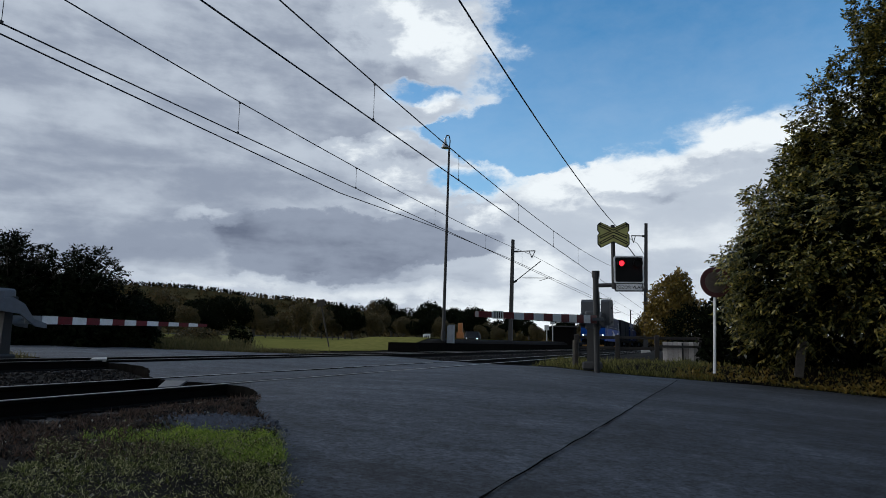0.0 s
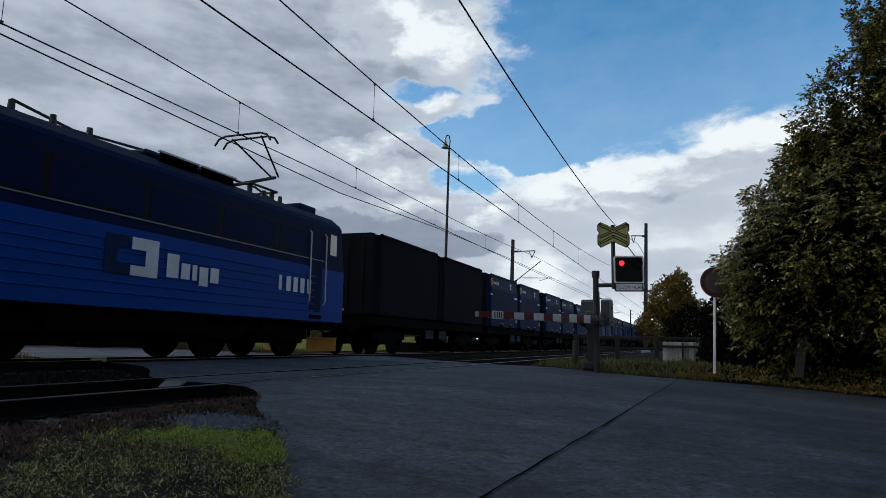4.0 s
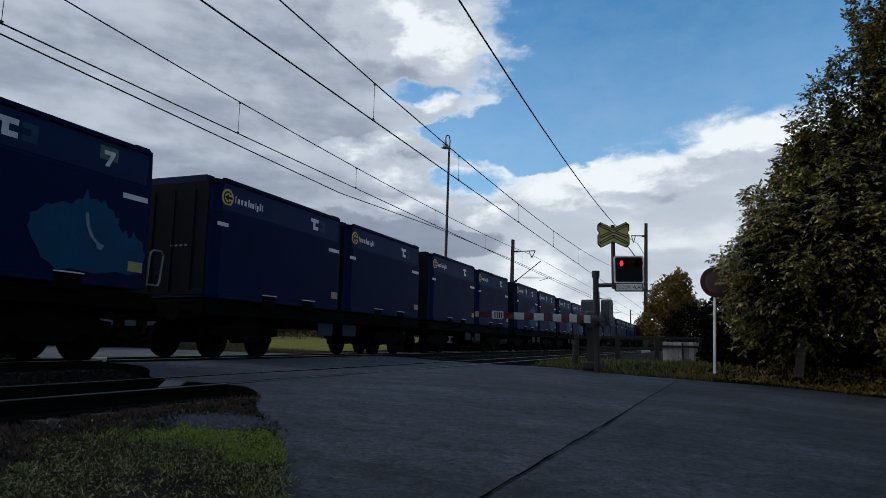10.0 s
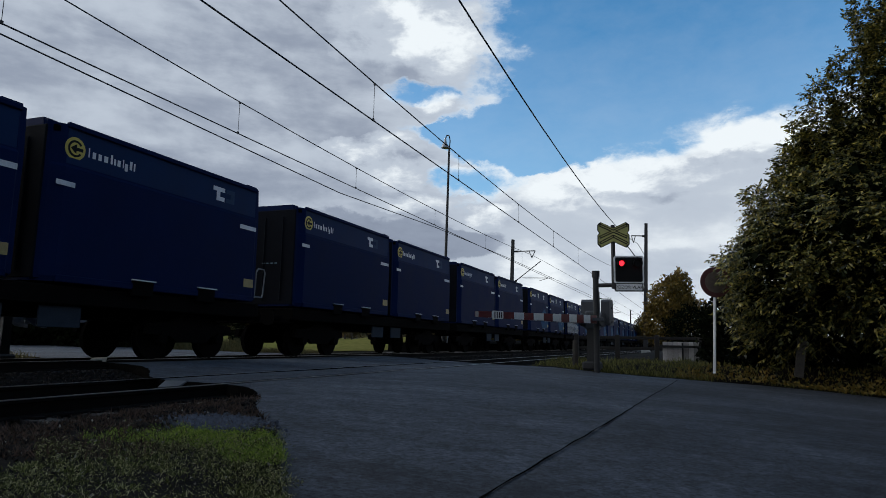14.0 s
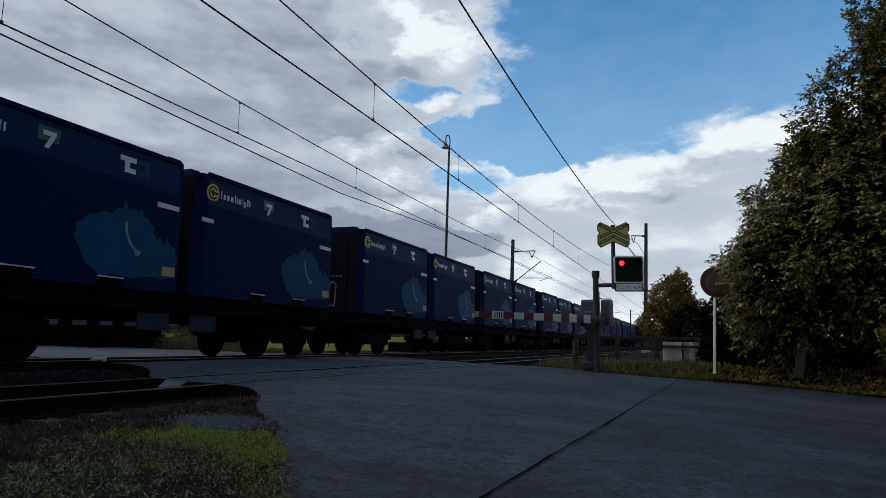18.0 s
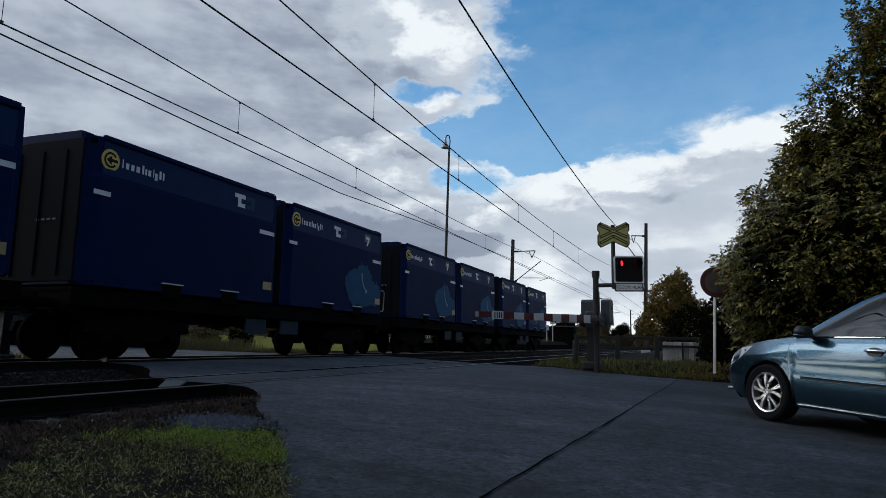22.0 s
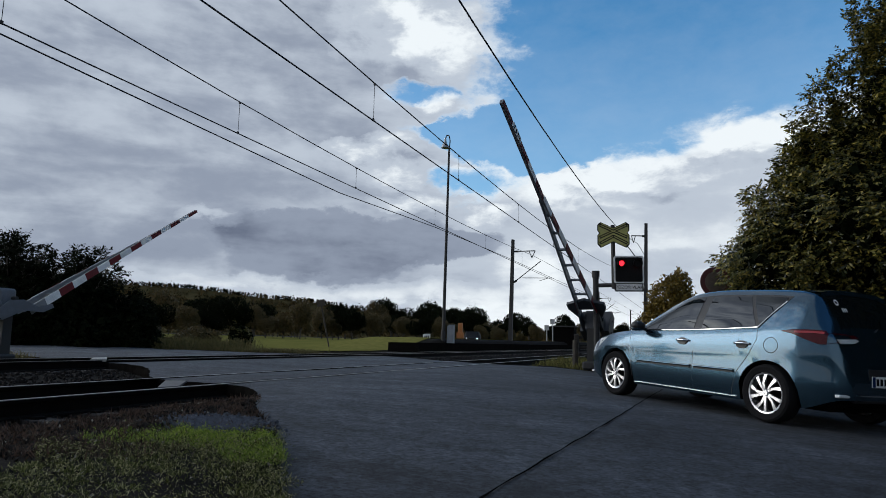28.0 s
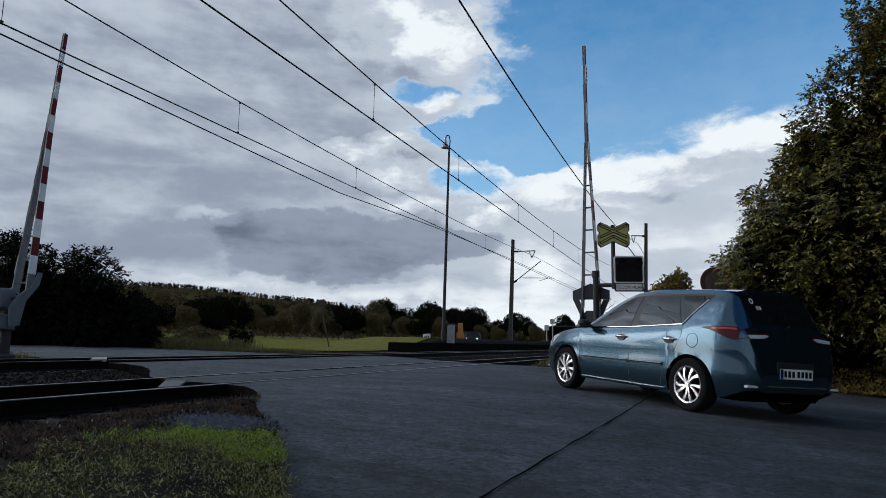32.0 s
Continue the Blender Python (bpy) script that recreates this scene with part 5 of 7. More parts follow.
def build_container(kind):
    """A high-sided wood container; its near end lies at y = 0, its floor at z = 0, its middle at x = 0."""
    label = {"plain": "navy blue high-sided freight container with printed marks", "seven": "navy blue freight container with pale blue print and a seven", "early": "navy blue freight container with a seven beside the emblem", "sprayed": "navy blue freight container covered with grey graffiti", "scrawled": "navy blue freight container with faint scrawl and a seven", "dark": "plain high-sided freight container behind the locomotive, black-grey for shade"}[kind]
    # the dark kind paints navy in shade as black-grey, without prints
    paint = SHADEPAINT if kind == "dark" else NAVY
    top = thing("freight_container", pose(0, 0, -50), label, "container", "containers on the train")
    length, h, w = CONTAINER_LENGTH, 2.83, 1.45
    section = [(-w + 0.05, 0.0), (w - 0.05, 0.0), (w - 0.012, 0.10), (w, 2.05), (w - 0.03, 2.10), (w - 0.045, h), (-w + 0.045, h), (-w + 0.03, 2.10), (-w, 2.05), (-w + 0.012, 0.10)]
    # both ends draw in a little behind the corner posts
    rings = [[(x - (k if x > 0 else -k), y, z) for x, z in section] for y, k in ((0.02, 0.20), (0.34, 0.0), (length - 0.12, 0.0), (length - 0.02, 0.05))]
    part("body", Shape().loft(rings), paint, top)
    for s in (-1, 1):
        # paler navy above the crease stands in for its sky reflection
        part("sky_lit_band", Shape().prism([(s * (w - 0.028), 2.12), (s * (w - 0.026), 2.13), (s * (w - 0.038), h - 0.05), (s * (w - 0.05), h - 0.05)], 1, 0.36, length - 0.13), SHADEPAINT if kind == "dark" else NAVYTOP, top)
        part("top_rail", Shape().box((s * (w - 0.04), length / 2 + 0.12, h - 0.01), (0.09, length - 0.44, 0.10), chamfer=0.015), paint, top)
        part("bottom_rail", Shape().box((s * (w - 0.03), length / 2 + 0.12, 0.06), (0.09, length - 0.44, 0.13), chamfer=0.015), paint, top)
        for y, inn in ((0.10, 0.15), (length - 0.06, 0.03)):
            part("corner_post", Shape().prism([(s * (w - inn - 0.10), 0.0), (s * (w - inn + 0.005), 0.05), (s * (w - inn + 0.012), 2.06), (s * (w - inn - 0.03), h + 0.03), (s * (w - inn - 0.12), h + 0.03)], 1, y - 0.06, y + 0.06), paint, top)
    part("end_lip", Shape().prism([(-1.36, h), (1.36, h), (1.36, h + 0.09), (-1.36, h + 0.06)], 1, length - 0.42, length - 0.05), paint, top)
    part("end_lip", Shape().prism([(-1.18, h - 0.02), (1.18, h - 0.02), (1.18, h + 0.06), (-1.18, h + 0.08)], 1, 0.03, 0.30), paint, top)
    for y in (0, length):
        # end walls get the shade colour, since they face away from the light
        end = part("end_wall", Shape().box((0, y + (0.03 if y == 0 else -0.03), 1.4), (2.6, 0.05, 2.7), chamfer=0.015), SHADEPAINT, top, "end wall coloured near-black for its shade")
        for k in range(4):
            part("end_rib", Shape().box((-0.9 + 0.6 * k, y + (0.01 if y == 0 else -0.01), 1.35), (0.05, 0.05, 2.4), chamfer=0.02), SHADEPAINT, end)
        if kind != "dark" and y == 0:
            for k in range(4):
                part("end_mark", Shape().box((0.30 + 0.14 * k, 0.001, 1.22), (0.08, 0.012, 0.035)), FAINTMARK, end, "small pale mark")
    part("load", Shape().box((0, length / 2, h - 0.10), (2.7, length - 0.3, 0.1)), UNDERFRAME, top, "dark covered load")
    if kind == "dark":
        return top
    x = w - 0.036
    # the ring emblem with its name as bars, white tab mark, number
    emblem = part("emblem", side_plate(arc_outline(0.0, 0.21, 0, 360, 28)[:28], x, 0.52, 2.42), YELLOWMARK, top, "round yellow emblem")
    part("emblem_ring", side_plate(arc_outline(0.115, 0.155, 35, 325), x + 0.004, 0.52, 2.42), BLACKPAINT, emblem)
    part("emblem_tip", side_plate([(-0.10, 0), (0.02, 0.09), (0.02, 0.03), (0.16, 0.03), (0.16, -0.03), (0.02, -0.03), (0.02, -0.09)], x + 0.006, 0.52, 2.42), BLACKPAINT, emblem)
    for k, (a, b, c) in enumerate(((0.0, 0.035, 0.20), (0.09, 0.10, 0.14), (0.22, 0.10, 0.14), (0.35, 0.12, 0.14), (0.50, 0.06, 0.21), (0.58, 0.06, 0.14), (0.66, 0.10, 0.14), (0.79, 0.03, 0.19), (0.84, 0.10, 0.17), (0.96, 0.08, 0.20), (1.06, 0.05, 0.18))):
        part("name_bar", side_plate(rect(b * 0.72, c * 0.86), x, 0.80 + a, 2.34 - (0.05 if k in (8,) else 0)), PALEMARK, top, "")
    tab = {"plain": 4.2, "seven": 2.6, "scrawled": 2.6, "early": 4.2, "sprayed": 4.2}[kind]
    part("tab_mark", side_plate([(0, 0.22), (0, 0.32), (0.40, 0.32), (0.40, 0.22), (0.24, 0.22), (0.24, 0.10), (0.40, 0.10), (0.40, 0.0), (0.12, 0.0), (0.12, 0.22)], x, tab, 2.28), PALEMARK, top, "white angular mark")
    part("tab_shade", side_plate([(0.46, 0.0), (0.46, 0.10), (0.62, 0.10), (0.62, 0.22), (0.46, 0.22), (0.46, 0.32), (0.76, 0.32), (0.76, 0.0)], x, tab, 2.28), DULLMARK, top, "dull blue angular mark")
    if kind != "plain":
        at = 4.62 if kind in ("seven", "scrawled") else 2.46
        patch = part("number_patch", side_plate(rect(0.42, 0.44), x - 0.003, at, 2.22), GREENMARK, top, "dark green number patch")
        part("number", side_plate([(0.09, 0.28), (0.09, 0.36), (0.34, 0.36), (0.34, 0.30), (0.22, 0.06), (0.13, 0.06), (0.24, 0.28)], x + 0.007, at, 2.22), PALEMARK, patch, "white figure seven")
        blob = [(0.0, 0.52), (0.05, 0.62), (0.02, 0.74), (0.16, 0.80), (0.30, 0.95), (0.44, 0.97), (0.62, 1.06), (0.80, 1.04), (0.92, 1.18), (1.02, 1.17), (1.10, 1.38), (1.16, 1.20), (1.30, 1.24), (1.42, 1.18), (1.50, 1.27), (1.58, 1.12), (1.72, 1.08), (1.76, 0.96), (1.86, 0.98), (1.84, 0.84), (1.96, 0.70), (2.05, 0.78), (2.10, 0.62), (2.20, 0.66), (2.22, 0.78), (2.32, 0.64), (2.46, 0.60), (2.50, 0.42), (2.56, 0.36), (2.50, 0.10), (2.44, -0.02), (2.2, -0.10), (1.9, -0.06), (1.4, -0.15), (0.9, -0.10), (0.62, -0.16), (0.45, -0.04), (0.30, 0.02), (0.22, 0.18), (0.12, 0.30)]
        part("pale_print", side_plate([(3.3 + a, b) for a, b in blob], w - 0.004, 0, 0.36), PALEBLUE, top, "pale blue map-shaped print")
        part("print_curve", side_plate([(4.40, 0.95), (4.46, 0.95), (4.50, 0.72), (4.62, 0.52), (4.76, 0.42), (4.86, 0.40), (4.80, 0.30), (4.70, 0.33), (4.69, 0.40), (4.54, 0.52), (4.43, 0.74)], w + 0.004, 0, 0.36), FAINTMARK, top, "thin faint curve")
    if kind == "sprayed":
        rng = np.random.default_rng(5)
        grey = surface("sprayed_grey", (0.23, 0.24, 0.26), 0.6, second=(0.15, 0.16, 0.18), scale=4, fine=40)
        for k in range(8):
            a, tall = 0.12 + 0.70 * k, 1.45 - 0.085 * k
            pts = [(a, 0.14), (a + 0.22, 0.12), (a + 0.26, 0.45), (a + 0.40, 0.12), (a + 0.66, 0.16), (a + 0.50, 0.62), (a + 0.68, 0.78), (a + 0.60, tall), (a + 0.34, tall - 0.10), (a + 0.10, tall + 0.04), (a - 0.06, tall * 0.7), (a + 0.06, 0.6)]
            pts = [(p + rng.uniform(-0.05, 0.05), q + rng.uniform(-0.04, 0.04)) for p, q in pts]
            heart = (sum(p for p, _ in pts) / len(pts), sum(q for _, q in pts) / len(pts))
            part("graffiti_outline", side_plate([(heart[0] + (p - heart[0]) * 1.12, heart[1] + (q - heart[1]) * 1.07) for p, q in pts], w + 0.004 + 0.002 * (k % 2), 0, 0), BLACKPAINT, top, "black sprayed outline")
            spray = part("graffiti", side_plate(pts, w + 0.012 + 0.002 * (k % 2), 0, 0), grey, top, "grey sprayed shape")
            for q in (0.35, 0.9):
                part("graffiti_stroke", side_plate([(a + 0.12, q), (a + 0.17, q), (a + 0.30, q + 0.28), (a + 0.25, q + 0.28)], w + 0.020 + 0.002 * (k % 2), 0, 0), BLACKPAINT, spray)
    if kind == "scrawled":
        for k in range(11):
            a = 0.35 + 0.27 * k
            lean = (0.10, -0.06, 0.04)[k % 3]
            part("scrawl", side_plate([(a, 0.42), (a + 0.03, 0.42), (a + lean + 0.03, 0.74), (a + lean, 0.74)], w + 0.002, 0, 0), FAINTMARK, top, "faint scrawled stroke")
            if k % 2:
                part("scrawl", side_plate([(a, 0.56), (a + 0.18, 0.60), (a + 0.18, 0.63), (a, 0.59)], w + 0.006, 0, 0), FAINTMARK, top, "faint scrawled stroke")
    # data labels and the grey lashing brackets
    part("data_label", side_plate(rect(0.38, 0.09), w - 0.004, 0.18, 1.70), PALEMARK, top, "white data label")
    part("data_label", side_plate(rect(0.62, 0.10), w - 0.004, 5.2, 1.76), PALEMARK, top, "white data label")
    part("test_plate", side_plate(rect(0.36, 0.20), w - 0.002, 5.45, 0.34), surface("ochre_plate_" + kind, (0.32, 0.25, 0.10), 0.6), top, "ochre plate")
    for y in (2.0, 3.85):
        foot = part("lash_bracket", Shape().box((w - 0.02, y + 0.3, 0.02), (0.10, 0.55, 0.30), chamfer=0.02), UNDERFRAME, top)
        part("bracket_edge", Shape().box((w + 0.03, y + 0.3, 0.185), (0.05, 0.60, 0.022)), PALEMARK, foot, "pale worn edge")
    return top


def build_wagon(railed):
    top = thing("flat_wagon", pose(0, 0, -60), "grimy flat wagon with two bogies, darkened for shade", "wagon", "wagons of the train")
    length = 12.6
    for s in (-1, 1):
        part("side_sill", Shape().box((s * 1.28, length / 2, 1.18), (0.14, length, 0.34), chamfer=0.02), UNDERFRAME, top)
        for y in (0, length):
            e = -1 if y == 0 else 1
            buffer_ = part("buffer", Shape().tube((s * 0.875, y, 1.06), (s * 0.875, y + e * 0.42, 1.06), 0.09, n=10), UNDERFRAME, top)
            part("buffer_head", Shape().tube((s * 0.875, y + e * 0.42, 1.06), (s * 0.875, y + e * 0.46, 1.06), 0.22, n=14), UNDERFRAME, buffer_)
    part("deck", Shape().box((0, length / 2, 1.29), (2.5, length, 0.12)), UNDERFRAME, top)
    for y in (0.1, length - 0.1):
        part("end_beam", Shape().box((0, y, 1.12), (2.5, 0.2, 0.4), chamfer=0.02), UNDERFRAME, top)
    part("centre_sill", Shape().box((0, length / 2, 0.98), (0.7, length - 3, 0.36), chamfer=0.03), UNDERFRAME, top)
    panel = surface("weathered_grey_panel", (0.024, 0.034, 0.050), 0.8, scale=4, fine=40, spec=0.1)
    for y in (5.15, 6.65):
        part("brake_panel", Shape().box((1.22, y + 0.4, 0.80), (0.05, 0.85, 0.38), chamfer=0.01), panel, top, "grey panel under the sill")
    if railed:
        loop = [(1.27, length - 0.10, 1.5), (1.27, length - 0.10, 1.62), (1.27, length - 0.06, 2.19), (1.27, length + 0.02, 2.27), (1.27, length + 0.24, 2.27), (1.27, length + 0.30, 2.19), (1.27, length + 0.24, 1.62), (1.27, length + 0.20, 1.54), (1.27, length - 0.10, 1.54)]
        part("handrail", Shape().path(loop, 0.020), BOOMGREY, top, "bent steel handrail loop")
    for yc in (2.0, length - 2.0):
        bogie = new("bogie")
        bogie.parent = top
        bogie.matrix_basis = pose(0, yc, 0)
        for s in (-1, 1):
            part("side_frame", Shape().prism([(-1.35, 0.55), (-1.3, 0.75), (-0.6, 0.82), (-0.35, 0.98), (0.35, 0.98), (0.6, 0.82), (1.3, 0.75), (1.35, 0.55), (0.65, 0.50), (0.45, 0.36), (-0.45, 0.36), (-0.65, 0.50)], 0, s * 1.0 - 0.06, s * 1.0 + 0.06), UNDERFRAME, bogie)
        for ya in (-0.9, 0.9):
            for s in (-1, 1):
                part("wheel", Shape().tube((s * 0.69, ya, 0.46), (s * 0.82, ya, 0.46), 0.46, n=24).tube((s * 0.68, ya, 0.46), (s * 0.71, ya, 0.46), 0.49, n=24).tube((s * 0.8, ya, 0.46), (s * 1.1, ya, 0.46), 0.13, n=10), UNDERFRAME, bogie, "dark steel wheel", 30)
    return top


KINDS = {}


def build_train():
    wagons = {0: build_wagon(True), 1: build_wagon(False)}
    fresh = {0, 1}
    boxes = {k: build_container(k) for k in ("plain", "seven", "early", "sprayed", "scrawled", "dark")}
    used = set()
    for n in range(-11, 17):
        # gaps between wagons are wide and narrow in turn
        at = PITCH * (n - 0.5) + (0.925 if n % 2 else 0.625)
        w = wagons[n % 2] if n % 2 in fresh else copy_thing(wagons[n % 2], Matrix())
        fresh.discard(n % 2)
        TRAIN.append((w, at))
        for half_ in (0, 1):
            kind = WAGON_KINDS.get((n, half_), WAGON_KINDS.get(n, "plain"))
            c = boxes[kind] if kind not in used else copy_thing(boxes[kind], Matrix())
            used.add(kind)
            TRAIN.append((c, at + half_ * (CONTAINER_LENGTH + SMALL_GAP)))


WAGON_KINDS = {(6, 0): "sprayed", (14, 0): "plain", (14, 1): "seven", (16, 1): "scrawled"}
for k in (-7, -6, -5, -4, 11, 12, 15, 16):
    WAGON_KINDS[k] = "seven"
for k in (-11,):
    WAGON_KINDS[k] = "dark"
for k in (-1, 0, 5, 6, 7, 8, 9, 10):
    WAGON_KINDS[k] = "early"
build_train()


LOCOBLUE = surface("bright_blue_loco_paint", (0.004, 0.046, 0.24), 0.5, second=(0.0035, 0.038, 0.20), scale=1.0, amount=0.7, fine=40, bump=0.05, spread=0.05, spec=0.05)
LOCONAVY = surface("dark_navy_loco_paint", (0.003, 0.010, 0.045), 0.55, second=(0.0025, 0.007, 0.034), scale=1.0, amount=0.7, fine=40, bump=0.05, spread=0.05, spec=0.04)
LOCOROOF = surface("grey_blue_loco_roof", (0.012, 0.020, 0.045), 0.8, second=(0.008, 0.014, 0.03), scale=1.5, fine=40, spec=0.1)
PLOUGH = surface("yellow_plough_paint", (0.34, 0.165, 0.012), 0.7, second=(0.22, 0.105, 0.008), scale=3, fine=40)
LAMPGLOW = surface("lit_headlamp", (0.95, 0.97, 1.0), 0.2, bump=0, glow=3.0)
LOCOGLASS = glass_surface("cab_glass", (0.010, 0.020, 0.020), 0.05)


def build_loco():
    top = thing("locomotive", pose(0, 0, -70), "blue electric freight locomotive with navy upper band", "locomotive")
    length, split = 15.65, 2.58
    def rake(z):
        return max(z - split, 0) * 0.13
    def shell(points, name, mat, label):
        front = [(x, rake(z), z) for x, z in points]
        rear = [(x, length - rake(z), z) for x, z in points]
        return part(name, Shape().loft([front, rear]), mat, top, label, 25)
    shell([(-1.47, 1.02), (1.47, 1.02), (1.47, split), (-1.47, split)], "lower_body", LOCOBLUE, "bright blue lower body")
    shell([(-1.47, split + 0.002), (1.47, split + 0.002), (1.44, 3.90), (1.37, 4.02), (-1.37, 4.02), (-1.44, 3.90)], "upper_body", LOCONAVY, "navy upper body")
    shell([(-1.37, 4.022), (1.37, 4.022), (1.08, 4.26), (0.5, 4.36), (-0.5, 4.36), (-1.08, 4.26)], "roof", LOCOROOF, "grey roof")
    for s in (-1, 1):
        for k in range(6):
            part("side_rib", Shape().box((s * 1.475, 8.2, 1.30 + 0.20 * k), (0.03, 11.6, 0.04), chamfer=0.01), LOCOBLUE, top)
        band = part("window_band", Shape().box((s * 1.462, 8.65, 3.22), (0.03, 11.5, 0.80), chamfer=0.01), BLACKPAINT, top, "long dark louvre band")
        part("band_edge", Shape().box((s * 1.472, 8.65, 2.80), (0.03, 11.6, 0.025)), GREYPAINT, band)
        for k in range(5):
            part("louvre", Shape().box((s * 1.478, 4.15 + 2.26 * k, 3.22), (0.012, 2.1, 0.70), chamfer=0.004), LOCONAVY, band)
        for y0, e in ((0.55, 1), (length - 0.55, -1)):
            part("cab_side_window", Shape().box((s * 1.452, y0 + e * 0.12, 3.36), (0.03, 0.40, 0.66), chamfer=0.03), LOCOGLASS, top, "cab side window")
            door = part("cab_door", Shape().box((s * 1.468, y0 + e * 1.05, 2.48), (0.025, 0.62, 2.4), chamfer=0.015), LOCONAVY, top, "dark cab door")
            for k in (-0.42, 0.42):
                part("grab_rail", Shape().path([(s * 1.47, y0 + e * 1.05 + k, 1.50), (s * 1.54, y0 + e * 1.05 + k, 1.58), (s * 1.53, y0 + e * 1.05 + k, 3.55), (s * 1.46, y0 + e * 1.05 + k, 3.62)], 0.022), GALVANISED, door, "bright grab rail")
            part("door_step", Shape().box((s * 1.45, y0 + e * 1.05, 1.14), (0.12, 0.6, 0.10), chamfer=0.01), UNDERFRAME, door)
        # company mark and name, as plain shapes
        x = 1.494 if s > 0 else -1.504
        def on_side(pts, y, z):
            return Shape().prism([(y + (a if s > 0 else -a), z + b) for a, b in pts], 0, x, x + 0.010)
        mid = 6.88 if s > 0 else 8.77
        part("side_mark", on_side([(0.35, 0), (0.35, 0.20), (0.72, 0.20), (0.72, 0.52), (0.35, 0.52), (0.35, 0.76), (1.05, 0.76), (1.05, 0.0)], mid, 1.66), PALEMARK, top, "white bracket mark")
        part("side_mark", on_side([(-0.28, 0), (-0.28, 0.76), (0.3, 0.76), (0.3, 0.52), (0.0, 0.52), (0.0, 0.20), (0.3, 0.20), (0.3, 0)], mid, 1.66), NAVYTOP, top, "navy bracket mark")
        for k, (a, w, h) in enumerate(((0, 0.34, 0.50), (0.42, 0.26, 0.34), (0.76, 0.14, 0.34), (0.98, 0.28, 0.42), (1.34, 0.28, 0.34))):
            part("name_bar", on_side(rect(w, h), mid + (1.3 + a) * (1 if s > 0 else -1), 1.72 - (0.1 if k == 3 else 0)), PALEMARK, top)
        for k in range(5):
            part("number_bar", on_side(rect(0.20 if k else 0.12, 0.40), mid + (5.3 + 0.34 * k) * (1 if s > 0 else -1), 1.78), PALEMARK, top, "pale number bar")
    for y_, e in ((0, 1), (length, -1)):
        lean = math.degrees(math.atan(0.13)) * e
        for s in (-1, 1):
            z0 = 3.40
            m = pose(s * 0.70, y_ + e * (rake(z0) - 0.012), z0, -lean, 0, 0)
            pane = part("windscreen", Shape().box((0, 0, 0), (1.24, 0.03, 0.82), chamfer=0.008), LOCOGLASS, top, "cab windscreen", m=m)
            frame_ = Shape()
            for c, sz in (((0, 0, 0.43), (1.34, 0.05, 0.055)), ((0, 0, -0.43), (1.34, 0.05, 0.055)), ((0.64, 0, 0), (0.055, 0.05, 0.84)), ((-0.64, 0, 0), (0.055, 0.05, 0.84))):
                frame_.box(c, sz, chamfer=0.008)
            part("windscreen_frame", frame_, GALVANISED, pane, "pale metal frame")
            part("wiper", Shape().path([(-0.05, -0.045 * e, -0.40), (0.22, -0.05 * e, 0.12)], 0.014), BLACKPAINT, pane)
            part("grab_rail", Shape().tube((s * 0.45, y_ - e * 0.05, 2.88), (s * 1.15, y_ - e * 0.05, 2.88), 0.022), GALVANISED, top, "pale handrail")
            lamp = part("headlamp", Shape().tube((s * 1.17, y_ + e * 0.02, 1.74), (s * 1.17, y_ - e * 0.05, 1.74), 0.13, n=20), GREYPAINT, top)
            part("lamp_glass", Shape().tube((s * 1.17, y_ - e * 0.045, 1.74), (s * 1.17, y_ - e * 0.062, 1.74), 0.085, n=20), LAMPGLOW if e > 0 else LAMPWHITE_, lamp, "lit headlamp glass" if e > 0 else "headlamp glass")
            part("tail_lamp", Shape().tube((s * 0.90, y_ + e * 0.02, 1.74), (s * 0.90, y_ - e * 0.05, 1.74), 0.10, n=20), GREYPAINT, top, "grey marker lamp")
            buffer_ = part("buffer", Shape().tube((s * 0.875, y_, 1.06), (s * 0.875, y_ - e * 0.5, 1.06), 0.10, n=12), UNDERFRAME, top)
            part("buffer_head", Shape().tube((s * 0.875, y_ - e * 0.5, 1.06), (s * 0.875, y_ - e * 0.55, 1.06), 0.25, n=20), UNDERFRAME, buffer_)
            part("snow_plough", Shape().prism([(s * 0.25, 0.14), (s * 1.28, 0.14), (s * 1.30, 0.56), (s * 0.25, 0.56)], 1, y_ + e * 0.02 - 0.03, y_ + e * 0.02 + 0.03), PLOUGH, top, "yellow snow plough")
        part("top_lamp", Shape().tube((0, y_ + e * 0.03, 2.76), (0, y_ - e * 0.05, 2.76), 0.12, n=20), GREYPAINT, top, "grey top lamp")
        part("front_sill", Shape().box((0, y_ - e * 0.03, 1.44), (2.96, 0.08, 0.06)), GALVANISED, top)
        part("buffer_beam", Shape().box((0, y_ + e * 0.12, 1.0), (2.7, 0.3, 0.42), chamfer=0.03), UNDERFRAME, top)
        part("coupling", Shape().path([(0, y_, 1.0), (0.02, y_ - e * 0.4, 0.9), (0, y_ - e * 0.45, 0.55)], 0.05), UNDERFRAME, top)
        part("front_mark", Shape().prism([(0.05, 1.78), (0.05, 1.95), (0.27, 1.95), (0.27, 2.15), (0.05, 2.15), (0.05, 2.32 - 0.02), (0.50, 2.30), (0.50, 1.78)], 1, y_ - e * 0.012 - 0.004, y_ - e * 0.012 + 0.004), PALEMARK, top, "white bracket mark", m=pose(0, 0, 0.17))
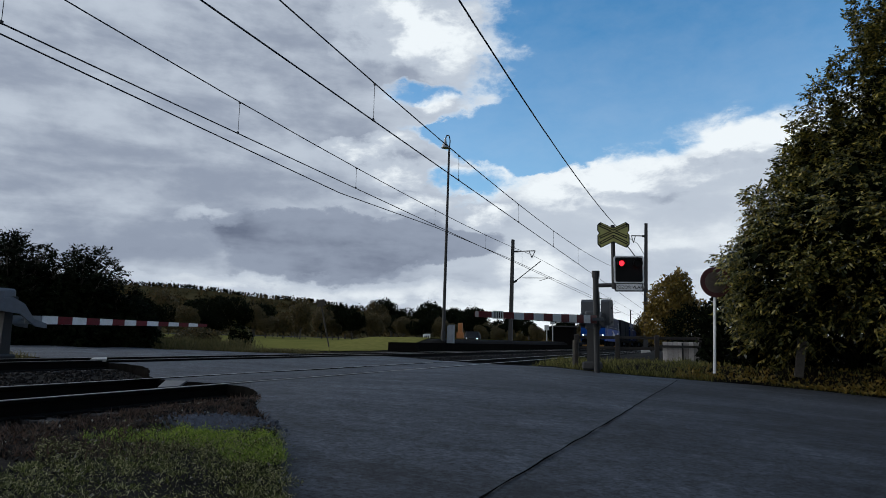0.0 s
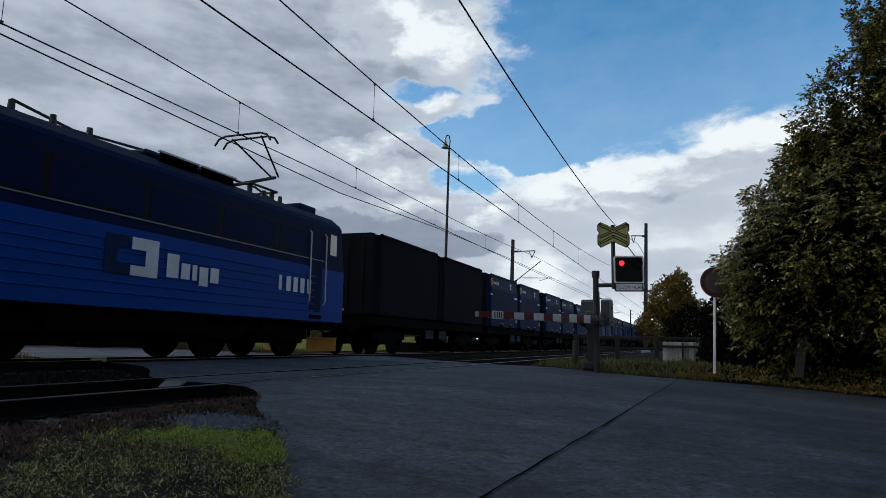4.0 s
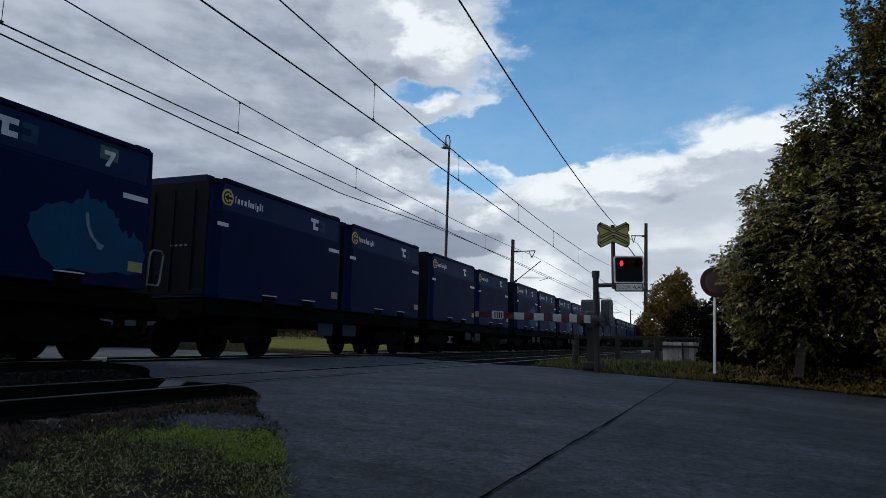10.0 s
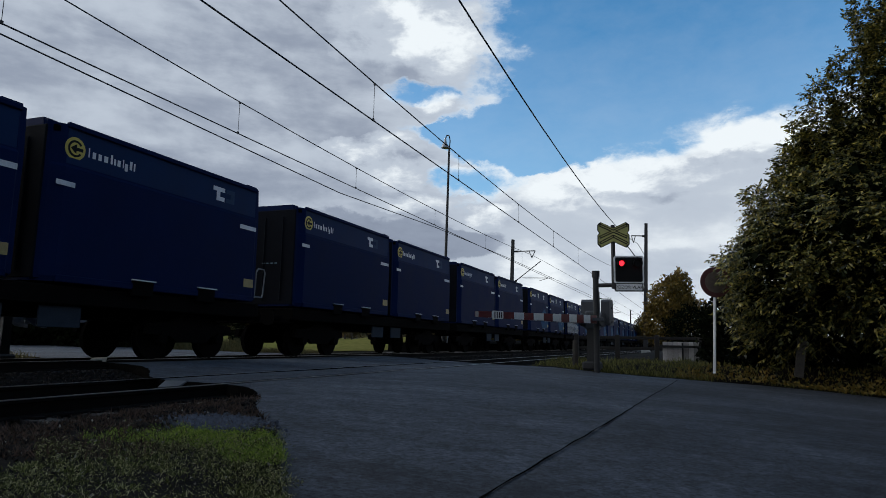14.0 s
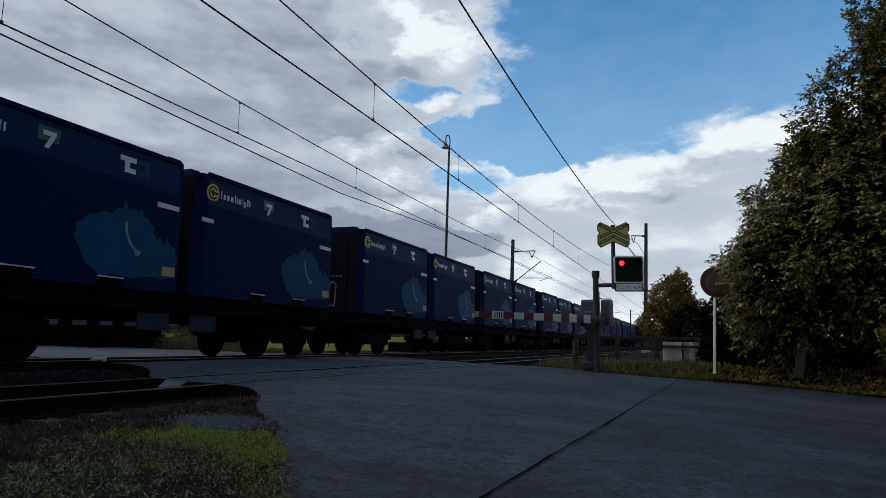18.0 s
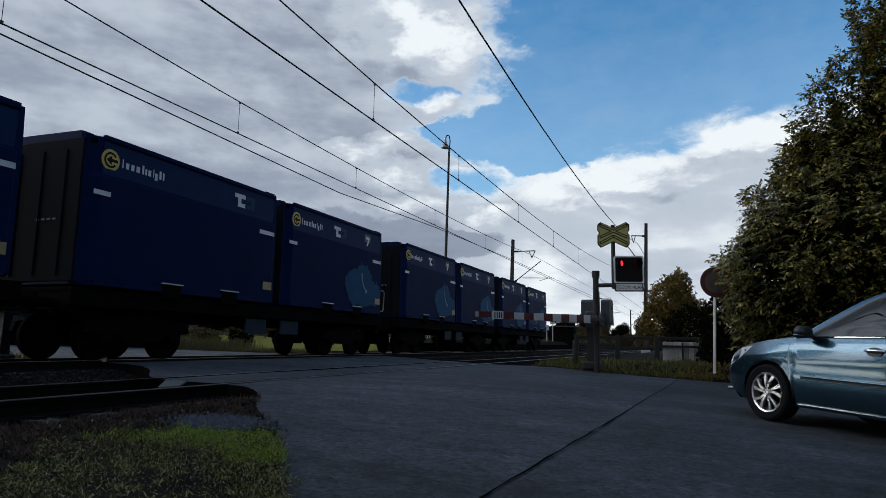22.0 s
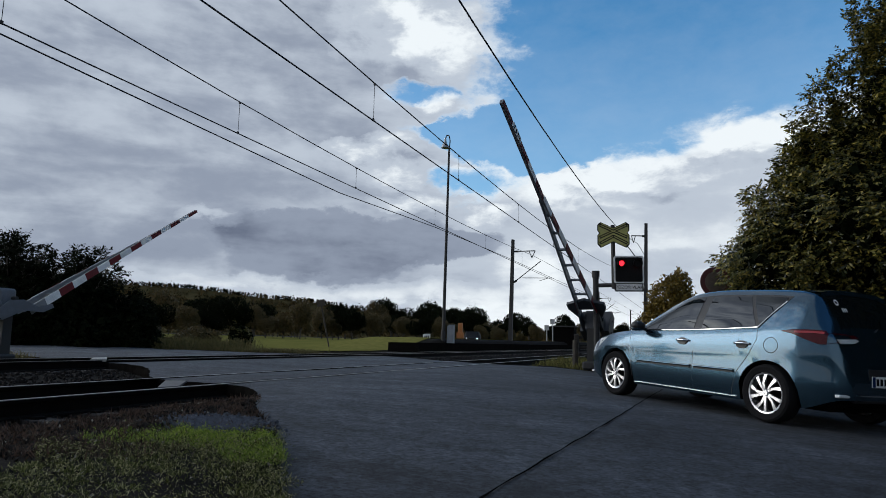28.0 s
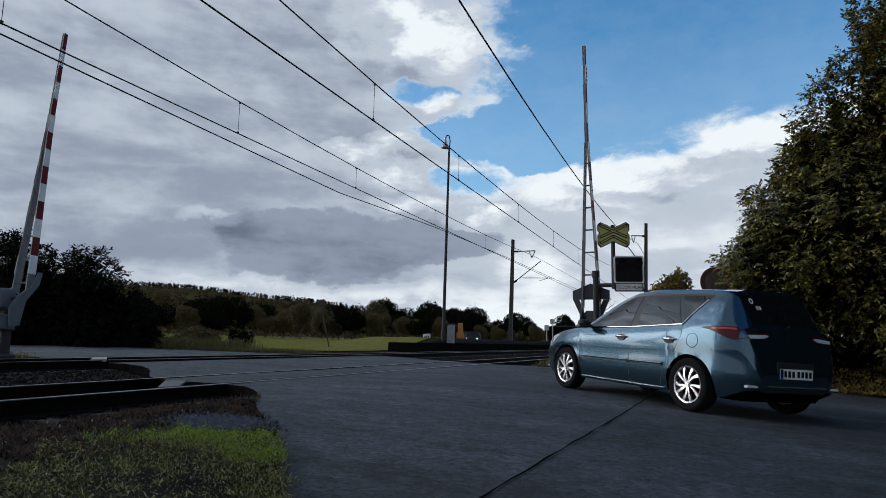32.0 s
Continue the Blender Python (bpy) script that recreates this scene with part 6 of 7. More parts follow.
        part("front_mark", Shape().prism([(-0.02, 1.78), (-0.02, 1.95), (-0.22, 1.95), (-0.22, 2.15), (-0.02, 2.15), (-0.02, 2.30), (-0.50, 2.30), (-0.50, 1.78)], 1, y_ - e * 0.012 - 0.004, y_ - e * 0.012 + 0.004), NAVYTOP, top, "navy bracket mark", m=pose(0, 0, 0.17))
        for k in range(7):
            part("number_bar", Shape().box((-0.42 + 0.14 * k + (0.06 if k > 2 else 0), y_ - e * 0.012, 1.74), (0.085, 0.01, 0.15)), PALEMARK, top)
        part("roof_box", Shape().box((0, y_ + e * 1.05, 4.44), (1.5, 0.9, 0.30), chamfer=0.05), LOCONAVY, top, "dark roof unit")
    for s in (-1, 1):
        for y0 in (8.1, 9.4):
            part("roof_grille", Shape().prism([(y0, 4.03), (y0 + 1.15, 4.03), (y0 + 1.15, 4.42), (y0, 4.42)], 0, s * 1.16 - 0.02, s * 1.12 + 0.02), BLACKPAINT, top, "dark slanted roof grille")
            part("grille_frame", Shape().box((s * 1.165, y0 + 0.575, 4.43), (0.06, 1.25, 0.04)).box((s * 1.165, y0 + 0.575, 4.05), (0.06, 1.25, 0.04)), GALVANISED, top)
    part("roof_hump", Shape().box((0, 9.3, 4.40), (1.9, 2.8, 0.16), chamfer=0.06), LOCOROOF, top)
    for k in range(9):
        y0 = 5.4 + 0.42 * k if k < 5 else 12.6 + 0.4 * (k - 5)
        part("roof_insulator", Shape().tube((0.25 * (-1) ** k, y0, 4.34), (0.25 * (-1) ** k, y0, 4.72), 0.08, 0.06, n=10), DARKSTEEL, top)
    part("roof_busbar", Shape().path([(0.25, 5.4, 4.73), (-0.25, 7.1, 4.73), (0.1, 9.5, 4.76), (0.25, 12.6, 4.73), (-0.25, 14.0, 4.73)], 0.03), DARKSTEEL, top)
    for y0, lift in ((3.4, 0.46), (12.4, 1.64)):
        panto = new("pantograph")
        panto.parent = top
        panto.matrix_basis = pose(0, y0, 4.52)
        part("base_frame", Shape().path([(-0.7, -0.6, 0.12), (0.7, -0.6, 0.12), (0.7, 0.6, 0.12), (-0.7, 0.6, 0.12), (-0.7, -0.6, 0.12)], 0.035), DARKSTEEL, panto)
        for sx in (-0.6, 0.6):
            for sy in (-0.5, 0.5):
                part("foot_insulator", Shape().tube((sx, sy, -0.12), (sx, sy, 0.12), 0.07, n=10), DARKSTEEL, panto)
        knee_y = 1.45
        knee_z = 0.22 if lift < 1 else 0.82
        part("lower_arm", Shape().tube((0, -0.45, 0.14), (0, knee_y, knee_z), 0.05), DARKSTEEL, panto)
        part("upper_arm", Shape().tube((-0.12, knee_y, knee_z), (-0.5, -0.25 if lift < 1 else 0.0, lift), 0.028).tube((0.12, knee_y, knee_z), (0.5, -0.25 if lift < 1 else 0.0, lift), 0.028), DARKSTEEL, panto)
        for dy in (-0.18, 0.18):
            yy = (-0.25 if lift < 1 else 0.0) + dy
            part("collector_strip", Shape().path([(-0.95, yy, lift - 0.22), (-0.82, yy, lift - 0.04), (-0.6, yy, lift + 0.03), (0.6, yy, lift + 0.03), (0.82, yy, lift - 0.04), (0.95, yy, lift - 0.22)], 0.03), DARKSTEEL, panto)
    for yc in (3.6, length - 3.6):
        bogie = new("bogie")
        bogie.parent = top
        bogie.matrix_basis = pose(0, yc, 0)
        for s in (-1, 1):
            part("side_frame", Shape().prism([(-2.2, 0.5), (-2.1, 0.85), (-0.8, 0.9), (0.8, 0.9), (2.1, 0.85), (2.2, 0.5), (1.0, 0.45), (0.6, 0.62), (-0.6, 0.62), (-1.0, 0.45)], 0, s * 1.05 - 0.07, s * 1.05 + 0.07), UNDERFRAME, bogie)
            part("coil_spring", Shape().tube((s * 1.12, 0.0, 0.5), (s * 1.12, 0.0, 1.05), 0.12, n=10), UNDERFRAME, bogie)
        for ya in (-1.6, 1.6):
            for s in (-1, 1):
                part("wheel", Shape().tube((s * 0.69, ya, 0.62), (s * 0.83, ya, 0.62), 0.62, n=28).tube((s * 0.67, ya, 0.62), (s * 0.71, ya, 0.62), 0.65, n=28), UNDERFRAME, bogie, "dark steel wheel", 30)
    part("underframe_box", Shape().box((0, length / 2, 0.85), (2.5, 4.2, 0.62), chamfer=0.05), UNDERFRAME, top)
    # near-black box added to fill the dark gap under the locomotive
    part("underside_filler", Shape().box((0, length / 2, 0.62), (1.2, length - 1.6, 0.5), chamfer=0.05), UNDERFRAME, top)
    TRAIN.append((top, -176.13))
    return top


LAMPWHITE_ = surface("unlit_lamp_glass", (0.4, 0.42, 0.44), 0.15, bump=0)
build_loco()


# ---- the blue hatchback ----
PAINT = surface("teal_blue_metallic", (0.030, 0.072, 0.108), 0.22, 0.85, second=(0.027, 0.066, 0.100), scale=0.8, amount=0.8, fine=400, bump=0.0, spread=0.04, coat=0.7)
CARGLASS = glass_surface("tinted_car_glass", (0.005, 0.007, 0.008), 0.015, 1.42, 0.5)
TRIM = surface("black_plastic_trim", (0.014, 0.014, 0.015), 0.55, scale=8, fine=120, bump=0.05)
CHROME = surface("chrome", (0.72, 0.73, 0.74), 0.12, 1.0, second=(0.6, 0.61, 0.62), bump=0)
ALLOY = surface("silver_alloy", (0.66, 0.66, 0.67), 0.28, 0.85, second=(0.5, 0.5, 0.51), scale=8, fine=90, bump=0.03)
TYRE = surface("tyre_rubber", (0.009, 0.009, 0.010), 0.9, scale=9, fine=80, bump=0.25, spec=0.1)
TAILRED = surface("red_tail_lens", (0.045, 0.002, 0.004), 0.2, bump=0, coat=0.15, spec=0.2)
TAILGLOW = surface("red_lamp_band", (0.25, 0.008, 0.014), 0.25, bump=0, coat=0.4)
LAMPWHITE = surface("clear_lamp_lens", (0.55, 0.57, 0.58), 0.12, bump=0, coat=0.5)
AXLE, WHEEL_R = 1.3, 0.316


def curve(table, tall=1.0):
    table = [(a, b if b < 0.45 else 0.45 + (b - 0.45) * tall) for a, b in table]
    xs, ys = [p[0] for p in table], [p[1] for p in table]
    def value(x):
        # a monotone smooth line through the table
        i = min(max(int(np.searchsorted(xs, x)) - 1, 0), len(xs) - 2)
        h = xs[i + 1] - xs[i]
        t = min(max((x - xs[i]) / h, 0), 1)
        def slope(k):
            if k in (0, len(xs) - 1):
                return (ys[min(k + 1, len(xs) - 1)] - ys[max(k - 1, 0)]) / (xs[min(k + 1, len(xs) - 1)] - xs[max(k - 1, 0)])
            a, b = (ys[k] - ys[k - 1]) / (xs[k] - xs[k - 1]), (ys[k + 1] - ys[k]) / (xs[k + 1] - xs[k])
            return 0.0 if a * b <= 0 else 2 * a * b / (a + b)
        m0, m1 = slope(i) * h, slope(i + 1) * h
        return (2 * t ** 3 - 3 * t * t + 1) * ys[i] + (t ** 3 - 2 * t * t + t) * m0 + (-2 * t ** 3 + 3 * t * t) * ys[i + 1] + (t ** 3 - t * t) * m1
    return value


car_top = curve([(-2.075, 0.52), (-2.05, 0.74), (-2.0, 0.92), (-1.93, 1.05), (-1.66, 1.415), (-1.5, 1.445), (-1.0, 1.470), (-0.45, 1.478), (-0.05, 1.455), (0.25, 1.385), (1.0, 1.02), (1.12, 0.975), (1.5, 0.905), (1.85, 0.80), (2.08, 0.68), (2.2, 0.56), (2.255, 0.44)], 1.055)
car_width = curve([(-2.075, 0.56), (-2.05, 0.63), (-1.98, 0.715), (-1.85, 0.785), (-1.6, 0.848), (-1.2, 0.885), (-0.4, 0.88), (0.6, 0.88), (1.3, 0.885), (1.7, 0.855), (2.0, 0.76), (2.15, 0.66), (2.255, 0.50)])
car_belt = curve([(-2.075, 0.50), (-2.05, 0.70), (-2.0, 0.88), (-1.93, 0.985), (-1.6, 1.035), (-1.0, 1.0), (0.0, 0.95), (0.9, 0.925), (1.2, 0.90), (1.6, 0.83), (1.9, 0.74), (2.1, 0.62), (2.255, 0.42)], 1.045)
car_rail = curve([(-2.075, 0.52), (-1.93, 0.60), (-1.66, 0.575), (-1.0, 0.575), (-0.2, 0.575), (0.3, 0.60), (0.9, 0.70), (1.2, 0.72), (1.7, 0.66), (2.0, 0.55), (2.255, 0.36)])


def car_low(x):
    z = 0.20 if abs(x) < 1.3 else 0.20 + 0.14 * smooth01((abs(x) - 1.62) / 0.5)
    for axle in (-AXLE, AXLE):
        dx = abs(x - axle)
        if dx < 0.375:
            z = max(z, WHEEL_R + math.sqrt(0.375 ** 2 - dx * dx) - 0.015)
    return float(z)


def car_ring(x):
    """Half a cross-section of the body, sill to roof's middle, as (y, z)."""
    w, b, t, r, lo = car_width(x), car_belt(x), car_top(x), car_rail(x), car_low(x)
    rail_z = max(t - 0.055 - 0.02 * max(0, x), b + 0.004)
    flare = 0.010 * sum(math.exp(-((x - a) / 0.40) ** 2) for a in (-AXLE, AXLE))
    pts = []
    for f in (0.0, 0.16, 0.32, 0.48, 0.62, 0.74, 0.84, 0.92, 1.0):
        z = lo + (b - lo) * f
        inset = np.interp(z, [0.18, 0.28, 0.42, 0.50, 0.64, b - 0.20, b - 0.165, b - 0.05, b], [-0.060, -0.026, 0.002, 0.004, -0.007, 0.005, 0.004, -0.024, -0.045]) if b > 0.72 else np.interp(f, [0, 0.2, 0.6, 1], [-0.05, -0.015, 0.0, -0.045])
        pts.append((w + float(inset) + flare * float(np.interp(z, [0.3, 0.68, 0.84], [1, 0.8, 0])), z))
    for f in (0.33, 0.66):
        pts.append((w - 0.045 + (r - w + 0.045) * f + 0.022 * math.sin(math.pi * f) * min(1, (rail_z - b) * 3), b + (rail_z - b) * f))
    pts += [(r, rail_z), (r - 0.05, rail_z + (t - rail_z) * 0.45), (r * 0.6, t - 0.012), (r * 0.3, t - 0.003), (0, t)]
    return pts


def car_side(x, z, out=0.0):
    """The point of the body's left side at a height."""
    ring = car_ring(x)
    for (y0, z0), (y1, z1) in zip(ring, ring[1:]):
        if z0 <= z <= z1 and z1 > z0:
            return Vector((x, y0 + (y1 - y0) * (z - z0) / (z1 - z0) + out, z))
    return Vector((x, ring[0][0] + out, z))


def mirrored(points):
    return [(p[0], -p[1], p[2]) for p in points]


def side_patch(outline, out, sign, depth=0.006):
    """A panel on the side along a closed outline of (x, z)."""
    outer = [car_side(x, z, out) for x, z in outline]
    inner = [car_side(x, z, out - depth) for x, z in outline]
    if sign < 0:
        outer, inner = mirrored(outer), mirrored(inner)
    n = len(outline)
    return Shape().add(outer + inner, [tuple(range(n)), tuple(reversed(range(n, 2 * n)))] + [(i, n + i, n + (i + 1) % n, (i + 1) % n) for i in range(n)])


def side_grid(lower, upper, x0, x1, out, sign, n=14, k=4, lean=(0, 0)):
    """A curved panel on the side between two heights given as functions of x."""
    rings = []
    for i in range(n + 1):
        x = x0 + (x1 - x0) * i / n
        tilt = lean[0] + (lean[1] - lean[0]) * i / n
        rings.append([car_side(q, lower(q) + (upper(q) - lower(q)) * j / k, out) for j, q in ((j, x + tilt * j / k) for j in range(k + 1))])
    if sign < 0:
        rings = [mirrored(r) for r in rings]
    return Shape().loft(rings, close=False, caps=False)


def side_line(points, out, r, sign):
    pts = [car_side(x, z, out) for x, z in points]
    return Shape().path(mirrored(pts) if sign < 0 else pts, r, 5)


def rear_x(y, z):
    """Where the body's tail lies at (y, z), seen from behind."""
    lo, hi = -2.075, -1.4
    for _ in range(30):
        mid = (lo + hi) / 2
        ring = car_ring(mid)
        inside = False
        up = ring[2:]
        for (y0, z0), (y1, z1) in zip(up, up[1:]):
            if min(y0, y1) <= abs(y) <= max(y0, y1):
                inside = z <= z0 + (z1 - z0) * (abs(y) - y0) / (y1 - y0 + 1e-9)
                break
        else:
            inside = abs(y) < up[-1][0]
        lo, hi = (lo, mid) if inside else (mid, hi)
    return hi


def rear_patch(outline, out, depth=0.02):
    """A panel on the tail along a closed outline of (y, z)."""
    pts = []
    for (a, b), (c, d) in zip(outline, outline[1:] + outline[:1]):
        pts += [(a + (c - a) * k / 4, b + (d - b) * k / 4) for k in range(4)]
    outer = [(rear_x(y, z) - out, y, z) for y, z in pts]
    inner = [(x + depth, y, z) for x, y, z in outer]
    n = len(pts)
    mid = tuple(np.mean(outer, axis=0))
    return Shape().add(outer + inner + [mid], [(i, (i + 1) % n, 2 * n) for i in range(n)] + [(i, n + i, n + (i + 1) % n, (i + 1) % n) for i in range(n)])


def build_wheel():
    wheel = new("wheel")
    def lathe(profile, n=40):
        return Shape().loft([[(r * math.cos(a), y, r * math.sin(a)) for r, y in profile] for a in (2 * math.pi * i / n for i in range(n + 1))], close=True, caps=False)
    part("tyre", lathe([(0.222, 0.0), (0.232, 0.035), (0.285, 0.045), (0.308, 0.03), (0.316, 0.0), (0.316, -0.12), (0.308, -0.16), (0.25, -0.17), (0.222, -0.15)]), TYRE, wheel, "black rubber tyre", 40)
    part("rim", lathe([(0.226, 0.022), (0.221, 0.03), (0.205, 0.024), (0.198, -0.005), (0.198, -0.12), (0.21, -0.13)]), ALLOY, wheel, "silver rim", 40)
    part("brake_disc", Shape().tube((0, -0.07, 0), (0, -0.055, 0), 0.19, n=28), UNDERFRAME, wheel)
    for k in range(10):
        a = 2 * math.pi * k / 10 + (0.11 if k % 2 else -0.11)
        tip = 2 * math.pi * k / 10 + (0.02 if k % 2 else -0.02) + 0.16
        w0, w1 = 0.013, 0.021
        def at(r, ang, s, y):
            return (r * math.cos(ang) - s * math.sin(ang), y, r * math.sin(ang) + s * math.cos(ang))
        rows = [[at(r, ang, -w, y), at(r, ang, w, y), at(r, ang, w * 0.7, y - 0.03), at(r, ang, -w * 0.7, y - 0.03)] for r, ang, w, y in ((0.03, a, w0 * 0.9, 0.022), (0.11, a + 0.04, w0, 0.030), (0.205, tip, w1, 0.020))]
        part("spoke", Shape().loft(rows), ALLOY, wheel, "", 35)
    part("hub_cap", Shape().tube((0, 0.0, 0), (0, 0.036, 0), 0.038, 0.032, n=20), ALLOY, wheel, "silver hub cap")
    return wheel


CAR_WHEELS = []


def build_car():
    top = thing("hatchback_car", pose(0.38, 9.77, -0.3), "teal blue five-door hatchback with silver alloy wheels", "car")
    xs = sorted(set([round(x, 3) for x in np.linspace(-2.075, 2.255, 60)] + [round(a + 0.375 * math.cos(q), 3) for a in (-AXLE, AXLE) for q in np.linspace(0, math.pi, 15)] + [-2.06, -2.04, -2.015, -1.96, 2.23, 2.18]))
    rings = []
    for x in xs:
        half = [(x, y, z) for y, z in car_ring(x)]
        rings.append(half + mirrored(half[::-1][1:]))
    part("body", Shape().loft(rings, close=False, caps=False).add(rings[0], [tuple(range(len(rings[0])))]).add(rings[-1], [tuple(range(len(rings[-1])))]), PAINT, top, "teal blue metallic bodywork", 38)
    part("underbody", Shape().box((0.08, 0, 0.30), (4.0, 1.30, 0.22), chamfer=0.06), UNDERFRAME, top)
    for axle in (-AXLE, AXLE):
        for s in (-1, 1):
            part("arch_liner", Shape().loft([[(axle + 0.37 * math.cos(a), s * y, WHEEL_R + 0.37 * math.sin(a)) for a in np.linspace(-0.3, math.pi + 0.3, 16)] for y in (0.80, 0.5)], close=False, caps=False), UNDERFRAME, top)
    glass_low = lambda x: car_belt(x) + 0.018
    def rail(x):
        return max(car_top(x) - 0.055 - 0.02 * max(0, x), car_belt(x) + 0.004) - 0.062 - 0.075 * smooth01((x - 0.05) / 0.5)
    for s in (-1, 1):
        # dark window band and the panes in it
        def edge(pts, n=5):
            out = []
            for (a, b), (c, d) in zip(pts, pts[1:] + pts[:1]):
                out += [(a + (c - a) * k / n, b + (d - b) * k / n) for k in range(n)]
            return out
        def rise(x):
            return max(0, -1.16 - x) * 1.2
        part("window_surround", side_grid(lambda x: car_belt(x) + 0.004 + rise(x), lambda x: max(rail(x) + 0.022, car_belt(x) + 0.006 + rise(x)), -1.44, 0.95, 0.003, s, 60, 8), TRIM, top, "black window surround")
        for x0, x1, lean in ((-0.17, 0.80, (0, 0)), (-1.13, -0.30, (0.24, 0))):
            part("side_window", side_grid(glass_low, lambda x: max(rail(x), glass_low(x) + 0.002), x0, x1, 0.008, s, 24, 8, lean), CARGLASS, top, "dark tinted side window", 60)
        part("quarter_window", side_grid(lambda x: glass_low(x) + rise(x), lambda x: max(rail(x), glass_low(x) + 0.002 + rise(x)), -1.39, -1.18, 0.008, s, 16, 8, (0, 0.24)), CARGLASS, top, "dark rear quarter window", 60)
        part("chrome_strip", side_line([(x, car_belt(x) + 0.006) for x in np.linspace(0.92, -1.16, 22)] + [(x, car_belt(x) + 0.006 + rise(x)) for x in (-1.24, -1.32, -1.40)], 0.010, 0.007, s), CHROME, top, "chrome window strip")
        # shut lines, handles, rubbing strips
        for pts in ([(1.0, 0.90), (0.98, 0.62), (0.93, 0.30)], [(-0.22, 0.95), (-0.20, 0.6), (-0.20, 0.26)], [(-1.16, 1.02), (-1.18, 0.90), (-1.08, 0.74), (-0.90, 0.52), (-0.80, 0.26)]):
            fine = [pts[0]]
            for (a, b), (c, d) in zip(pts, pts[1:]):
                fine += [(a + (c - a) * t, b + (d - b) * t) for t in (0.34, 0.67, 1.0)]
            part("door_gap", side_line(fine, -0.002, 0.0045, s), TRIM, top)
        for x in (-0.03, -0.98):
            # no hollow is cut; a black ellipse paints the recess's shade
            recess = part("handle_recess", Shape().loft([[car_side(x + 0.085 * math.cos(a) * f, 0.835 + 0.046 * math.sin(a) * f, 0.012) * 1.0 for a in np.linspace(0, 2 * math.pi, 15)[:-1]] for f in (1.0, 0.3)] if s > 0 else [mirrored([car_side(x + 0.085 * math.cos(a) * f, 0.835 + 0.046 * math.sin(a) * f, 0.012) for a in np.linspace(0, 2 * math.pi, 15)[:-1]]) for f in (1.0, 0.3)]), TRIM, top, "black ellipse for the shaded handle recess")
            grip = Shape().path([car_side(x + 0.10, 0.845, 0.012), car_side(x + 0.05, 0.847, 0.035), car_side(x - 0.05, 0.847, 0.035), car_side(x - 0.11, 0.845, 0.012)], 0.014, 8)
            if s < 0:
                grip.v = mirrored(grip.v)
            part("door_handle", grip, CHROME, recess, "bright door handle", 40)
        for x0, x1 in ((0.82, -0.17), (-0.24, -0.86)):
            part("rubbing_strip", Shape().loft([[(p[0], s * (p[1] + 0.014 * math.cos(u)), p[2] + 0.014 * math.sin(u)) for u in np.linspace(0, 2 * math.pi, 9)[:-1]] for p in (car_side(x, 0.535, 0.006) for x in np.linspace(x0, x1, 9))]), PAINT, top, "rubbing strip", 50)
            # thin black line drawn as the shadow below the rubbing strip
            part("strip_shadow", side_line([(x, 0.512) for x in np.linspace(x0, x1, 9)], 0.009, 0.010, s), TRIM, top)
        # chrome line drawn as the sunlit edge of the sill
        part("sill_glint", side_line([(x, 0.235) for x in np.linspace(0.9, -0.88, 12)], 0.010, 0.007, s), CHROME, top, "bright line standing in for the sunlit sill edge")
        # side mirror
        def pod(cx, cz, rx, ry, rz, y0):
            rings = []
            for f in np.linspace(-1, 1, 9):
                k = math.sqrt(max(1 - f ** 4, 0.02))
                rings.append([(cx + rx * k * math.cos(a) - 0.02 * f, s * (y0 + ry * f), cz + rz * k * math.sin(a)) for a in np.linspace(0, 2 * math.pi, 15)[:-1]])
            return Shape().loft(rings)
        mirror = part("side_mirror", pod(0.70, 1.005, 0.075, 0.115, 0.062, 0.985), TRIM, top, "black side mirror", 50)
        part("mirror_foot", Shape().tube((0.72, s * 0.80, 0.955), (0.71, s * 0.90, 0.975), 0.024), TRIM, mirror)
        part("mirror_shell", pod(0.712, 0.965, 0.070, 0.105, 0.034, 0.985), PAINT, mirror, "painted mirror cover", 50)
        # lamps
        upper = lambda x: np.interp(x, [-1.93, -1.90, -1.78, -1.60, -1.47], [1.025, 1.03, 1.035, 1.03, 1.012])
        lower = lambda x: np.interp(x, [-1.93, -1.86, -1.70, -1.58, -1.47], [0.885, 0.885, 0.945, 0.99, 1.008])
        part("tail_lamp", side_grid(lower, upper, -1.93, -1.47, 0.010, s, 14, 4), TAILRED, top, "dark red tail lamp", 60)
        lamp = [(0.75, 1.00), (0.60, 1.01), (0.40, 1.0), (0.34, 0.97), (0.58, 0.93), (0.76, 0.89)]
        part("rear_lamp", rear_patch([(s * y, z) for y, z in lamp], 0.010), TAILRED, top, "dark red inner lamp")
        clear = [(0.66, 0.945), (0.40, 0.960), (0.36, 0.945), (0.44, 0.915), (0.64, 0.905)]
        part("reversing_lamp", rear_patch([(s * y, z) for y, z in clear], 0.016), LAMPWHITE, top, "clear reversing lamp")
        part("brake_light", side_grid(lambda x: upper(x) - 0.036, lambda x: upper(x) - 0.014, -1.90, -1.62, 0.014, s, 8, 2), TAILGLOW, top, "brighter red lamp band", 60)
        part("headlamp", side_patch([(1.55, 0.83), (1.75, 0.80), (2.0, 0.70), (2.08, 0.62), (1.95, 0.60), (1.75, 0.68)], 0.006, s, 0.02), LAMPWHITE, top, "clear headlamp")
        part("fog_trim", Shape().box((2.12, s * 0.56, 0.29), (0.10, 0.20, 0.04), chamfer=0.015), CHROME, top, "pale fog lamp trim")
        # pale box modelled in place of the highlight on the bumper corner
        part("bumper_highlight", Shape().box((-2.03, s * 0.60, 0.37), (0.06, 0.26, 0.03), chamfer=0.008), LAMPWHITE, top, "pale strip standing in for a bumper highlight")
